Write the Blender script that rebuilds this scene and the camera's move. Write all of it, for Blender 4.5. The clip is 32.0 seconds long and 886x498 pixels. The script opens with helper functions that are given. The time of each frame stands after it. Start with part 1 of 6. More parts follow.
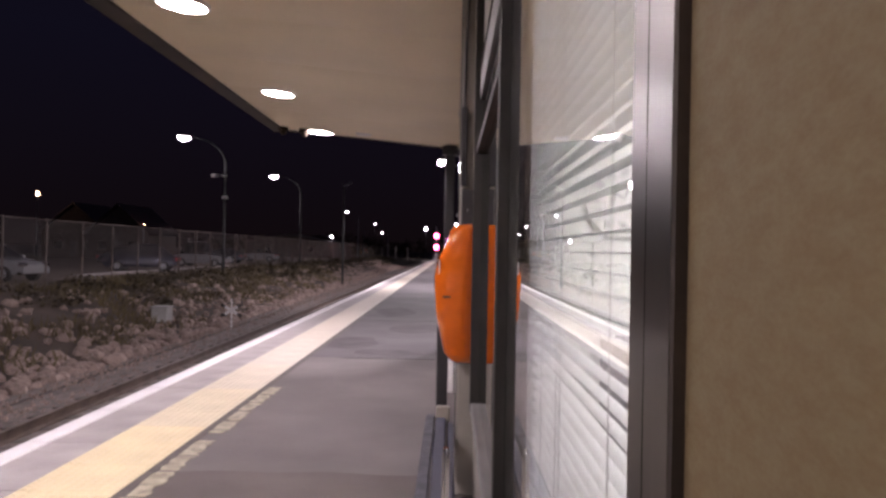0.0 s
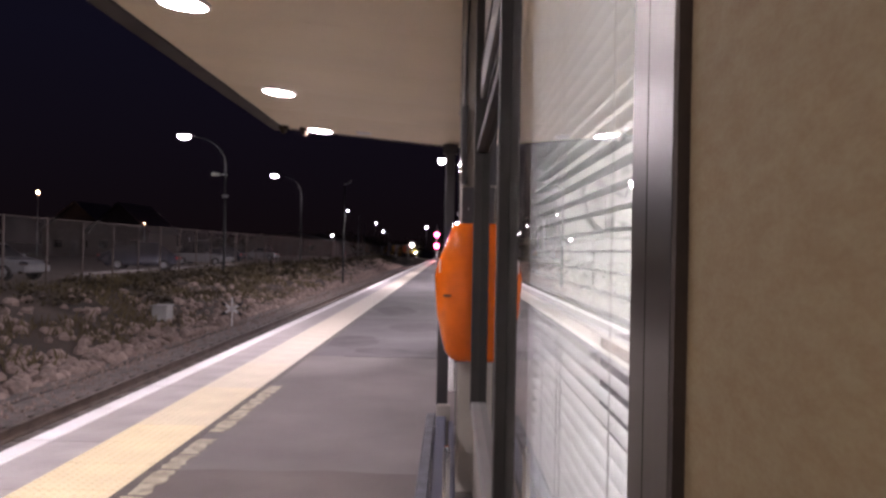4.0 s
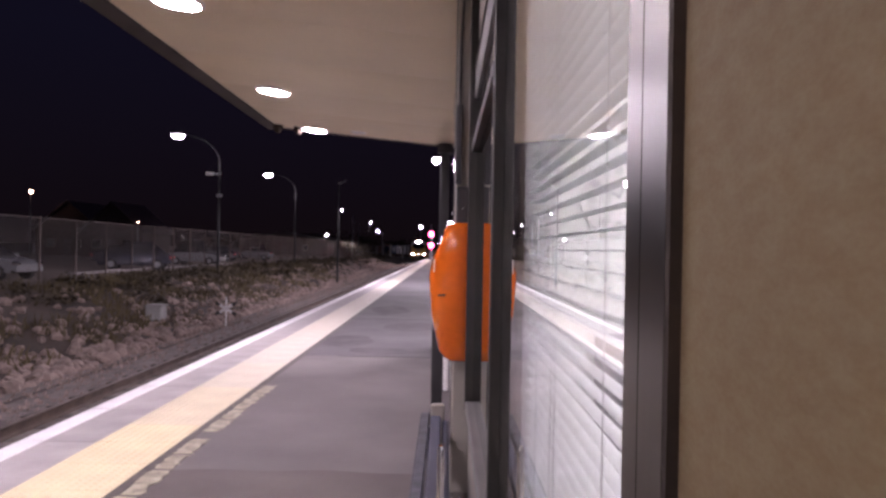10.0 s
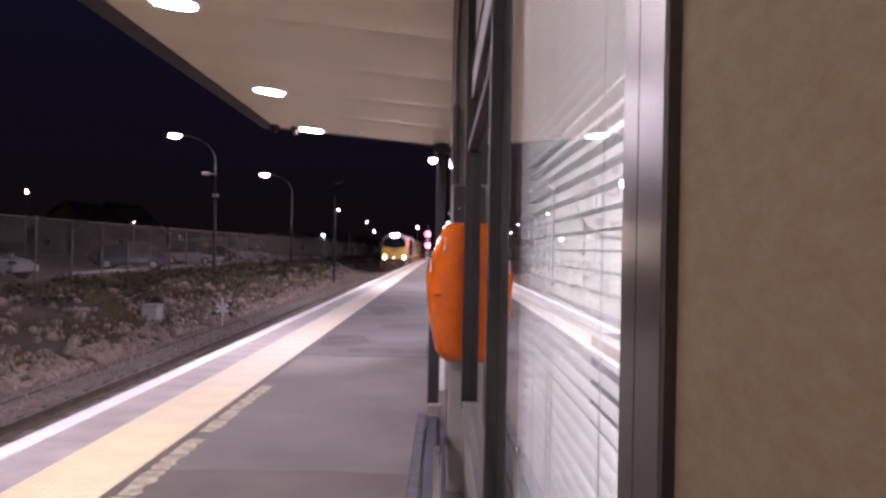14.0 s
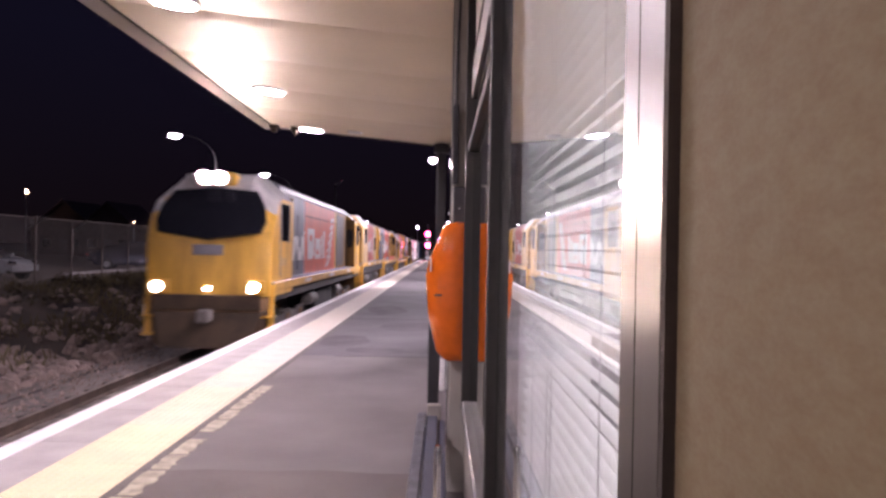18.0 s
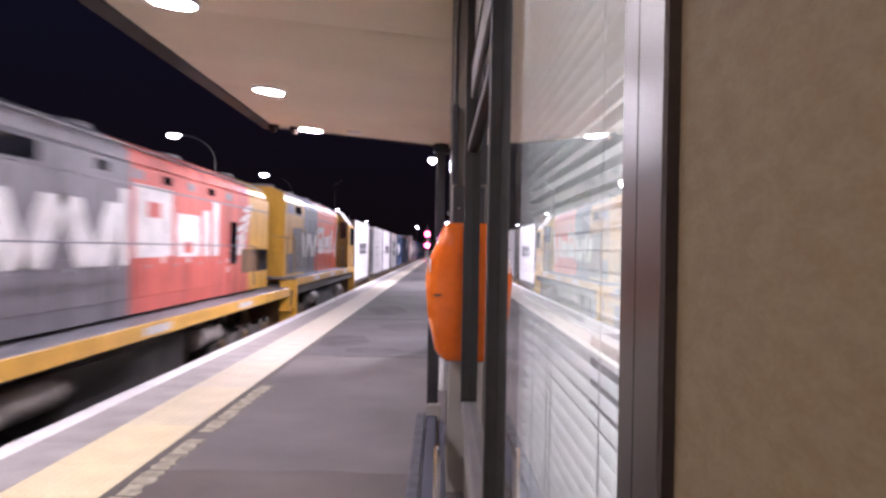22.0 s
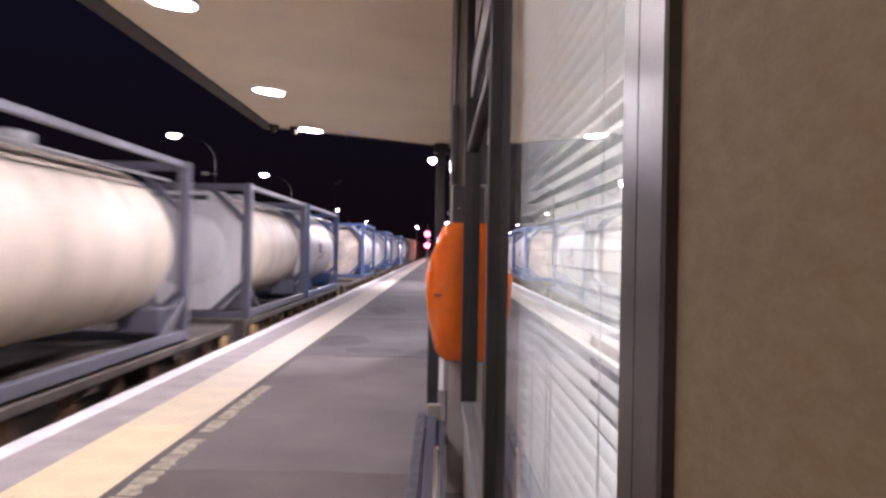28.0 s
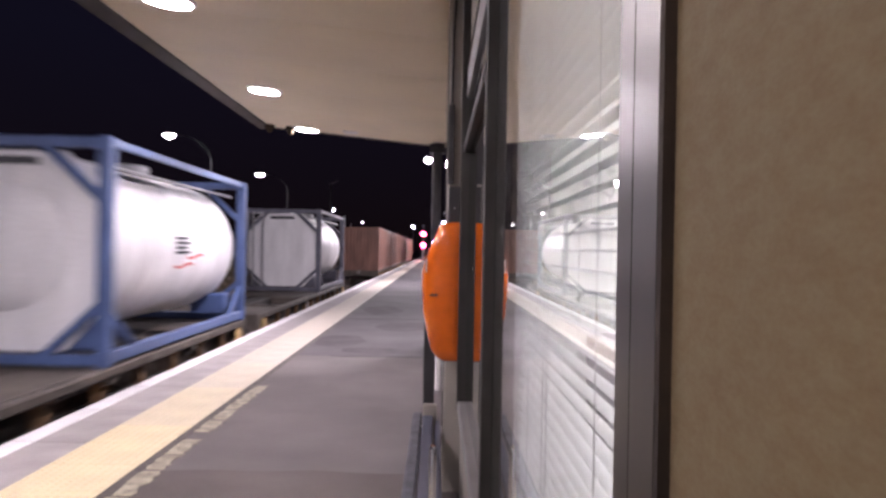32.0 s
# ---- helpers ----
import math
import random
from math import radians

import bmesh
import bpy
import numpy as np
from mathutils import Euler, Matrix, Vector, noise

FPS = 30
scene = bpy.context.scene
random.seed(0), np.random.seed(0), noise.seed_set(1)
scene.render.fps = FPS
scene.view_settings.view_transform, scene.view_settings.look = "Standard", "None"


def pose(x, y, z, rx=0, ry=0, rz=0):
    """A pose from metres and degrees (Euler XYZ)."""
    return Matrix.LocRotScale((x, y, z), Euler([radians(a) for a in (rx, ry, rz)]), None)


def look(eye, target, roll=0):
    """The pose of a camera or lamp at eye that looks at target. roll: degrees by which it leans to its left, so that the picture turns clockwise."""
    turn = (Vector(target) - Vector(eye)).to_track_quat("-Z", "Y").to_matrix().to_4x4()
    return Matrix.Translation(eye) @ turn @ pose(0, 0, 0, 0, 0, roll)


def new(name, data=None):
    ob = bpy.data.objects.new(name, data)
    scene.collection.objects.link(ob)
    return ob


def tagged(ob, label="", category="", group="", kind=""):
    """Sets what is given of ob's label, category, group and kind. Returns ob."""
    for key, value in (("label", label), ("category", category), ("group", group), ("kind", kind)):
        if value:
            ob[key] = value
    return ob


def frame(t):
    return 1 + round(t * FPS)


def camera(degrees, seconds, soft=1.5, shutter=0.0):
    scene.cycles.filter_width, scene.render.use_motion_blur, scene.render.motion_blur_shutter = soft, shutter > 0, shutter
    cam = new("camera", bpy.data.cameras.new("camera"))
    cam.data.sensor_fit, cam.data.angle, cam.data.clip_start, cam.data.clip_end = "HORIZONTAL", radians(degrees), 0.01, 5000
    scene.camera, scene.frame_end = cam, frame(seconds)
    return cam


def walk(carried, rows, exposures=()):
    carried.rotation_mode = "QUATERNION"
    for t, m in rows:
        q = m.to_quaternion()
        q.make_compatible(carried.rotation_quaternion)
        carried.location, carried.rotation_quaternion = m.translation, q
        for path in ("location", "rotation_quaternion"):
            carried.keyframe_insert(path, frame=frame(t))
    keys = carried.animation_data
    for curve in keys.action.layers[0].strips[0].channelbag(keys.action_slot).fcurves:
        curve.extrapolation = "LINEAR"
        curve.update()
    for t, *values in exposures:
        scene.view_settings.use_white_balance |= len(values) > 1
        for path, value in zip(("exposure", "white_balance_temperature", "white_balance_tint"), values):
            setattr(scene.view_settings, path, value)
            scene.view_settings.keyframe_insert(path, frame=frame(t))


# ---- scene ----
# World: x to the right, y along the platform, z up from the platform's surface.
EYE = (0.0, 0.0, 1.55)
RAIL_Z = -0.74
TRACK_X = -4.85
WALL_X = 0.17
CURVE_Y, CURVE_R, CURVE_END = 165.0, 378.0, 0.40

cam = camera(60.0, 32.0, soft=2.8, shutter=0.7)
# Small sway of the hand-held camera: seconds, and the drift of the view sideways and up.
SWAY = [
    (0, 0, 0), (1, 2, -2), (2, -3, -2), (3, 2, -2), (6, -4, -3), (7, -6, -3), (8, -9, -3), (9, -7, -3), (10, -9, -3),
    (11, -15, -3), (12, -13, -3), (13, -13, -3), (14, -15, -3), (17, -16, -3), (18, -15, -3), (19, -13, -3), (20, -10, -3), (21, -13, -3),
    (22, -16, -3), (23, -15, -3), (24, -15, -3), (25, -18, -5), (28, -16, -3), (29, -19, -2), (30, -18, -2), (31, -18, -2), (32, -23, -3),
]
YAW0, PITCH0, ROLL0 = 0.50, 0.21, 1.05


def aim(dx, dy):
    yaw = radians(YAW0) + math.atan(dx / 1358.0)
    pitch = radians(PITCH0) + math.atan(dy / 1358.0)
    return look(EYE, (EYE[0] - math.sin(yaw), EYE[1] + math.cos(yaw), EYE[2] + math.tan(pitch)), ROLL0)


walk(cam, [(t, aim(dx, dy)) for t, dx, dy in SWAY],
     exposures=[(0.0, -0.06, 6600, 22), (3.0, -0.06, 6600, 22), (6.0, 0.0, 6350, 22), (9.0, 0.02, 6300, 29), (14.0, 0.04, 6350, 30), (17.0, 0.10, 6350, 31), (18.0, 0.02, 6350, 31), (19.0, 0.0, 6120, 23), (21.0, 0.0, 6100, 22), (23.0, 0.06, 6080, 20),
                (24.0, -0.12, 6150, 22), (25.0, -0.16, 6220, 23), (26.5, -0.08, 6280, 22), (28.0, 0.0, 6350, 22), (32.0, 0.0, 6400, 22)])

# Night sky: a faint blue-black glow of the town.
world = bpy.data.worlds.new("night_sky")
scene.world = world
world.use_nodes = True
bg = world.node_tree.nodes["Background"]
bg.inputs["Strength"].default_value = 0.056
sky_co = world.node_tree.nodes.new("ShaderNodeTexCoord")
sky_sep = world.node_tree.nodes.new("ShaderNodeSeparateXYZ")
sky_ramp = world.node_tree.nodes.new("ShaderNodeValToRGB")
sky_ramp.color_ramp.elements[0].position, sky_ramp.color_ramp.elements[0].color = 0.0, (0.085, 0.052, 0.062, 1)
sky_ramp.color_ramp.elements[1].position, sky_ramp.color_ramp.elements[1].color = 0.25, (0.082, 0.074, 0.172, 1)
world.node_tree.links.new(sky_co.outputs["Generated"], sky_sep.inputs[0])
world.node_tree.links.new(sky_sep.outputs["Z"], sky_ramp.inputs["Fac"])
world.node_tree.links.new(sky_ramp.outputs["Color"], bg.inputs["Color"])


def lamp_point(name, place, watts, colour, radius=0.12, spot=0.0):
    data = bpy.data.lights.new(name, "SPOT" if spot else "POINT")
    data.energy, data.color, data.shadow_soft_size = watts, colour, radius
    if spot:
        data.spot_size, data.spot_blend = radians(spot), 0.12
    ob = new(name, data)
    ob.location = place
    return ob


COOL = (1.0, 0.94, 0.97)


# ---- materials ----
def mat(name, colour, rough=0.6, metal=0.0, scale=3.0, vary=0.25, fine=60.0, bump=0.15, emit=0.0, spread=0.0, coat=0.0, streak=(1, 1, 1), low=None, high=None):
    """A surface with variation at two scales, bump, and optional emission."""
    m = bpy.data.materials.new(name)
    m.use_nodes = True
    nt = m.node_tree
    b = nt.nodes["Principled BSDF"]
    b.inputs["Roughness"].default_value = rough
    b.inputs["Metallic"].default_value = metal
    b.inputs["Coat Weight"].default_value = coat
    if emit:
        b.inputs["Base Color"].default_value = (*colour, 1)
        b.inputs["Emission Color"].default_value = (*colour, 1)
        b.inputs["Emission Strength"].default_value = emit
        return m
    tc = nt.nodes.new("ShaderNodeTexCoord")
    mp = nt.nodes.new("ShaderNodeMapping")
    mp.inputs["Scale"].default_value = streak
    nt.links.new(tc.outputs["Object"], mp.inputs["Vector"])
    n1 = nt.nodes.new("ShaderNodeTexNoise")
    n1.inputs["Scale"].default_value, n1.inputs["Detail"].default_value = scale, 5
    n2 = nt.nodes.new("ShaderNodeTexNoise")
    n2.inputs["Scale"].default_value, n2.inputs["Detail"].default_value = fine, 3
    nt.links.new(mp.outputs["Vector"], n1.inputs["Vector"])
    nt.links.new(mp.outputs["Vector"] if streak[2] == 1 else tc.outputs["Object"], n2.inputs["Vector"])
    mix = nt.nodes.new("ShaderNodeMix")
    mix.data_type = "RGBA"
    lo = [max(0, c * (1 - vary)) for c in colour]
    hi = [min(1, c * (1 + vary * 0.6)) for c in colour]
    lo, hi = low or lo, high or hi
    mix.inputs[6].default_value, mix.inputs[7].default_value = (*lo, 1), (*hi, 1)
    add = nt.nodes.new("ShaderNodeMath")
    add.operation = "MULTIPLY_ADD"
    add.inputs[1].default_value = 0.45
    ad2 = nt.nodes.new("ShaderNodeMapRange")
    ad2.inputs["From Min"].default_value, ad2.inputs["From Max"].default_value = 0.5, 0.95
    nt.links.new(n2.outputs["Fac"], add.inputs[0])
    nt.links.new(n1.outputs["Fac"], add.inputs[2])
    nt.links.new(add.outputs[0], ad2.inputs["Value"])
    last = ad2.outputs["Result"]
    if spread:
        oi = nt.nodes.new("ShaderNodeObjectInfo")
        sp = nt.nodes.new("ShaderNodeMath")
        sp.operation = "MULTIPLY_ADD"
        sp.inputs[1].default_value = spread
        nt.links.new(oi.outputs["Random"], sp.inputs[0])
        nt.links.new(last, sp.inputs[2])
        last = sp.outputs[0]
    nt.links.new(last, mix.inputs[0])
    nt.links.new(mix.outputs[2], b.inputs["Base Color"])
    if bump:
        bp = nt.nodes.new("ShaderNodeBump")
        bp.inputs["Strength"].default_value = bump
        bp.inputs["Distance"].default_value = 0.01
        nt.links.new(n2.outputs["Fac"], bp.inputs["Height"])
        nt.links.new(bp.outputs["Normal"], b.inputs["Normal"])
    return m


def glass_mat(name, tint=(0.9, 0.95, 0.93), rough=0.0, dark=0.0):
    m = bpy.data.materials.new(name)
    m.use_nodes = True
    b = m.node_tree.nodes["Principled BSDF"]
    b.inputs["Base Color"].default_value = (*tint, 1)
    b.inputs["Roughness"].default_value = rough
    b.inputs["IOR"].default_value = 1.5
    b.inputs["Transmission Weight"].default_value = 1.0 - dark
    return m


M = {}
M["asphalt"] = mat("platform_asphalt", (0.140, 0.121, 0.119), 0.86, 0, 0.8, 0.25, 90, 0.2)
M["damp"] = mat("damp_asphalt", (0.066, 0.058, 0.061), 0.86, 0, 2.5, 0.35, 90, 0.2)
M["asphalt_new"] = mat("newer_asphalt", (0.092, 0.082, 0.087), 0.86, 0, 0.7, 0.28, 90, 0.2)
# canopy shade on the near platform, put into a browner tone
M["asphalt_brown"] = mat("shaded_brown_asphalt", (0.112, 0.093, 0.086), 0.86, 0, 1.1, 0.3, 90, 0.2)
M["coping"] = mat("coping_concrete", (0.33, 0.298, 0.294), 0.8, 0, 2.0, 0.25, 70, 0.2, spread=0.25)
M["edge_paint"] = mat("white_edge_paint", (0.72, 0.70, 0.70), 0.6, 0, 2.0, 0.15, 50, 0.2, spread=0.15)
# the far strip's glare under the lamps is put into paler tile colours
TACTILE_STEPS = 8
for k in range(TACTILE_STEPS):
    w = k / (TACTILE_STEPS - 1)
    M["tactile_glare_%d" % k] = mat("glare_yellow_tactile", tuple(a + (b - a) * w for a, b in zip((0.68, 0.56, 0.31), (0.53, 0.475, 0.40))), 0.6, 0, 1.5, 0.15, 60, 0.2, spread=0.08)
M["tactile_pale"] = mat("glare_pale_tactile", (0.56, 0.50, 0.43), 0.6, 0, 1.5, 0.22, 60, 0.2, spread=0.2)
M["worn_yellow"] = mat("worn_yellow_paint", (0.31, 0.275, 0.20), 0.75, 0, 9.0, 0.5, 60, 0.3)
M["seal_brown"] = mat("brown_sealant", (0.075, 0.060, 0.052), 0.75, 0, 5, 0.4, 60, 0.2)
M["carpet"] = mat("grey_carpet", (0.11, 0.11, 0.115), 0.95, 0, 6, 0.3, 120, 0.3)
M["concrete"] = mat("concrete", (0.34, 0.33, 0.32), 0.85, 0, 1.2, 0.3, 45, 0.3)
M["ballast"] = mat("ballast_stone", (0.150, 0.122, 0.112), 0.9, 0, 6, 0.5, 25, 0.8)
M["soil"] = mat("dark_soil", (0.058, 0.039, 0.029), 0.95, 0, 0.6, 0.5, 20, 0.8)
M["rock"] = mat("pale_rock", (0.222, 0.166, 0.143), 0.85, 0, 3, 0.6, 22, 0.6, spread=0.6)
M["leaf"] = mat("dark_leaf", (0.070, 0.052, 0.028), 0.8, 0, 0.8, 0.5, 12, 0.0)
M["dry_grass"] = mat("dry_grass_blades", (0.13, 0.10, 0.05), 0.8, 0, 0.5, 0.5, 9, 0.0)
M["bark"] = mat("bark", (0.10, 0.08, 0.06), 0.9, 0, 4, 0.4, 30, 0.5)
M["tar"] = mat("carpark_asphalt", (0.118, 0.086, 0.070), 0.8, 0, 0.5, 0.35, 60, 0.3)
M["steel_rail"] = mat("rail_steel", (0.16, 0.12, 0.10), 0.5, 0.7, 4, 0.4, 40, 0.2)
M["sleeper"] = mat("sleeper_wood", (0.10, 0.085, 0.075), 0.9, 0, 3, 0.4, 30, 0.5, spread=0.3)
M["soffit"] = mat("cream_soffit_paint", (0.80, 0.69, 0.50), 0.5, 0, 0.9, 0.07, 30, 0.02)
M["fascia"] = mat("fascia_dark", (0.035, 0.029, 0.027), 0.75, 0, 2, 0.3, 40, 0.1)
M["wall"] = mat("beige_wall_texture", (0.122, 0.083, 0.031), 0.85, 0, 75, 0.10, 300, 0.03, streak=(1, 0.45, 1), low=(0.088, 0.055, 0.018), high=(0.108, 0.080, 0.036))
M["pier"] = mat("beige_pier_paint", (0.26, 0.235, 0.205), 0.7, 0, 2, 0.15, 80, 0.2)
M["alu"] = mat("brushed_aluminium", (0.052, 0.045, 0.037), 0.30, 0.92, 6, 0.12, 160, 0.0, streak=(20, 20, 0.6))
M["dark_alu"] = mat("bronze_aluminium", (0.018, 0.015, 0.012), 0.6, 0.0, 4, 0.25, 90, 0.05)
M["seal"] = mat("black_rubber_seal", (0.020, 0.012, 0.007), 0.9, 0, 8, 0.3, 60, 0.1)
M["room"] = mat("white_room_paint", (0.82, 0.82, 0.80), 0.8, 0, 1, 0.08, 40, 0.05)
for nm in ("dark_alu", "seal", "asphalt", "asphalt_new", "asphalt_brown", "damp"):
    M[nm].node_tree.nodes["Principled BSDF"].inputs["Specular IOR Level"].default_value = 0.32
# tan tone stands for the dim light on one tank's end
M["tank_end_shaded"] = mat("shaded_tank_end", (0.66, 0.57, 0.50), 0.45, 0, 1.6, 0.5, 20, 0.02)
M["glass"] = glass_mat("window_glass")
M["dark_glass"] = mat("dark_window_glass", (0.012, 0.012, 0.016), 0.07, 0, 1, 0.3, 10, 0.0, coat=0.3)
M["orange"] = mat("orange_plastic", (0.70, 0.135, 0.010), 0.07, 0, 2.5, 0.16, 25, 0.02, coat=0.4)
M["black"] = mat("black_paint", (0.022, 0.020, 0.022), 0.45, 0, 4, 0.4, 50, 0.1)
M["bluegrey"] = mat("blue_grey_paint", (0.045, 0.045, 0.058), 0.8, 0, 9, 0.6, 50, 0.2)
M["navy"] = mat("navy_paint", (0.030, 0.031, 0.055), 0.65, 0, 4, 0.3, 50, 0.1)
M["chrome"] = mat("chrome_tube", (0.8, 0.8, 0.8), 0.18, 1.0, 6, 0.1, 60, 0.0)
M["lamp_pole"] = mat("dull_lamp_pole_steel", (0.02, 0.02, 0.021), 0.7, 0.1, 5, 0.25, 60, 0.1)
M["fence"] = mat("weathered_fence_steel", (0.15, 0.118, 0.105), 0.6, 0.3, 5, 0.25, 60, 0.1)
M["galv"] = mat("galvanised_steel", (0.36, 0.36, 0.38), 0.5, 0.5, 5, 0.25, 60, 0.1)
M["edge_trim"] = mat("smooth_edge_trim", (0.16, 0.15, 0.14), 0.09, 0.6, 5, 0.15, 60, 0.0)
M["pewter"] = mat("dull_window_rail", (0.10, 0.095, 0.09), 0.5, 0.2, 5, 0.2, 60, 0.05)
M["white"] = mat("white_board", (0.75, 0.73, 0.72), 0.6, 0, 5, 0.2, 40, 0.1)
M["down"] = mat("downlight_diffuser", (1.0, 0.95, 0.98), emit=310.0)
M["street"] = mat("street_lamp_lens", (0.97, 0.92, 1.0), emit=60.0)
M["amber"] = mat("amber_lamp_lens", (1.0, 0.62, 0.40), emit=25.0)
M["red_lamp"] = mat("red_signal_lens", (1.0, 0.03, 0.10), emit=90.0)
M["head"] = mat("headlight_lens", (1.0, 0.80, 0.62), emit=5200.0)
M["ditch"] = mat("ditch_light_lens", (1.0, 0.83, 0.67), emit=640.0)
M["marker"] = mat("marker_light_lens", (0.95, 0.93, 1.0), emit=14.0)
M["room_lamp"] = mat("room_ceiling_light", (1.0, 0.98, 0.95), emit=370.0)
M["t_yellow"] = mat("loco_yellow", (0.68, 0.37, 0.05), 0.42, 0, 2.4, 0.36, 30, 0.05, coat=0.15, streak=(1, 1.3, 0.28))
M["t_tan"] = mat("loco_faded_yellow", (0.50, 0.335, 0.15), 0.5, 0, 2.4, 0.42, 30, 0.05, streak=(1, 1.3, 0.28))
M["t_red"] = mat("loco_red", (0.70, 0.10, 0.035), 0.40, 0, 2.4, 0.3, 30, 0.03, coat=0.15, streak=(1, 1.3, 0.28))
M["t_red2"] = mat("loco_faded_red", (0.52, 0.11, 0.085), 0.5, 0, 2.4, 0.4, 30, 0.05, streak=(1, 1.3, 0.28))
M["t_grey"] = mat("loco_grey", (0.115, 0.115, 0.150), 0.5, 0, 2.4, 0.36, 30, 0.04, coat=0.1, streak=(1, 1.3, 0.28))
M["t_silver"] = mat("loco_silver_grey", (0.165, 0.155, 0.175), 0.55, 0, 2.4, 0.42, 30, 0.04, streak=(1, 1.3, 0.28))
M["t_pale"] = mat("loco_pale_roof", (0.46, 0.43, 0.42), 0.5, 0, 2.4, 0.38, 30, 0.05, streak=(1, 1.3, 0.28))
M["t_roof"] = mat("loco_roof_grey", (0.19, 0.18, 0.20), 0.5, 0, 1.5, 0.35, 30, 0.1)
M["t_grille"] = mat("loco_grille_brown", (0.075, 0.045, 0.024), 0.7, 0, 3, 0.4, 40, 0.3)
M["under"] = mat("underframe_grime", (0.05, 0.043, 0.04), 0.8, 0, 3, 0.5, 30, 0.4)
M["bogie"] = mat("bogie_grime", (0.20, 0.175, 0.16), 0.75, 0, 3, 0.5, 30, 0.4)
M["rust"] = mat("brown_grime", (0.22, 0.125, 0.06), 0.75, 0, 2, 0.5, 30, 0.3)
M["nose_grime"] = mat("brown_nose_grime", (0.065, 0.038, 0.02), 0.7, 0, 2, 0.5, 30, 0.3)
# dirty and worn yellows, darkened to hold the cab end walls' shade too
M["t_dirty"] = mat("loco_dirty_shaded_yellow", (0.18, 0.092, 0.020), 0.6, 0, 2.6, 0.55, 30, 0.1, streak=(1.4, 1.4, 0.2))
M["t_worn_shaded"] = mat("loco_worn_shaded_yellow", (0.30, 0.158, 0.032), 0.55, 0, 2.6, 0.5, 30, 0.1, streak=(1.4, 1.4, 0.2))
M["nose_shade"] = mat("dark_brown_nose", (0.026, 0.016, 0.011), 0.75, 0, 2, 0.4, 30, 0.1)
M["letter"] = mat("white_lettering", (0.66, 0.64, 0.64), 0.5, 0, 3, 0.28, 40, 0.0)
M["grey_letter"] = mat("grey_lettering", (0.035, 0.036, 0.045), 0.5, 0, 4, 0.2, 40, 0.0)
M["blue_letter"] = mat("pale_blue_emblem", (0.34, 0.43, 0.50), 0.5, 0, 4, 0.2, 40, 0.0)
M["red_letter"] = mat("red_swoosh", (0.62, 0.05, 0.05), 0.5, 0, 4, 0.2, 40, 0.0)
M["c_white"] = mat("reefer_white", (0.75, 0.73, 0.76), 0.42, 0, 2.4, 0.2, 30, 0.03, streak=(1, 1.3, 0.28))
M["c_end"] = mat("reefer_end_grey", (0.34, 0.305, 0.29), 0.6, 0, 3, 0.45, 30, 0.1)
M["c_blue"] = mat("container_blue", (0.022, 0.030, 0.062), 0.5, 0, 2.4, 0.35, 30, 0.05, streak=(1, 1.3, 0.28))
M["c_brown"] = mat("box_wagon_oxide", (0.29, 0.135, 0.090), 0.55, 0, 1.2, 0.3, 30, 0.08)
M["c_brown2"] = mat("brown_container", (0.19, 0.09, 0.066), 0.55, 0, 2.4, 0.4, 30, 0.08, streak=(1, 1.3, 0.28))
M["tank_white"] = mat("tank_white_cladding", (0.80, 0.79, 0.81), 0.5, 0, 2.4, 0.16, 25, 0.02, streak=(1, 1.3, 0.28))
M["tank_cream"] = mat("tank_cream_cladding", (0.73, 0.645, 0.54), 0.6, 0, 2.4, 0.22, 25, 0.02, streak=(1, 1.3, 0.28))
M["tank_grey"] = mat("tank_grey_cladding", (0.50, 0.49, 0.50), 0.38, 0.2, 0.7, 0.14, 25, 0.02)
M["fr_blue"] = mat("tank_frame_blue", (0.078, 0.125, 0.28), 0.45, 0, 2, 0.25, 30, 0.05)
M["fr_grey"] = mat("tank_frame_grey", (0.12, 0.12, 0.155), 0.5, 0, 2, 0.3, 30, 0.05)
M["deck"] = mat("wagon_deck_grime", (0.095, 0.078, 0.066), 0.8, 0, 2, 0.5, 30, 0.3)
M["car_white"] = mat("car_silver_paint", (0.40, 0.40, 0.42), 0.25, 0.3, 2, 0.08, 20, 0.0, coat=0.6)
M["car_dark"] = mat("car_dark_paint", (0.018, 0.021, 0.045), 0.25, 0.3, 2, 0.08, 20, 0.0, coat=0.6)
M["tyre"] = mat("tyre_rubber", (0.025, 0.025, 0.025), 0.85, 0, 6, 0.3, 40, 0.3)
M["house"] = mat("weatherboard", (0.11, 0.085, 0.08), 0.8, 0, 2, 0.2, 30, 0.2)
M["roof"] = mat("roof_iron", (0.11, 0.09, 0.09), 0.6, 0, 2, 0.3, 30, 0.2)


def blind_mat():
    """Thin white enamelled slats that let some room light through."""
    m = mat("white_blind_slat", (0.80, 0.80, 0.80), 0.5, 0, 6, 0.05, 40, 0.0)
    nt = m.node_tree
    tl = nt.nodes.new("ShaderNodeBsdfTranslucent")
    tl.inputs["Color"].default_value = (0.85, 0.86, 0.86, 1)
    mx = nt.nodes.new("ShaderNodeMixShader")
    mx.inputs["Fac"].default_value = 0.12
    nt.links.new(nt.nodes["Principled BSDF"].outputs[0], mx.inputs[1])
    nt.links.new(tl.outputs[0], mx.inputs[2])
    nt.links.new(mx.outputs[0], nt.nodes["Material Output"].inputs["Surface"])
    return m


M["blind"] = blind_mat()


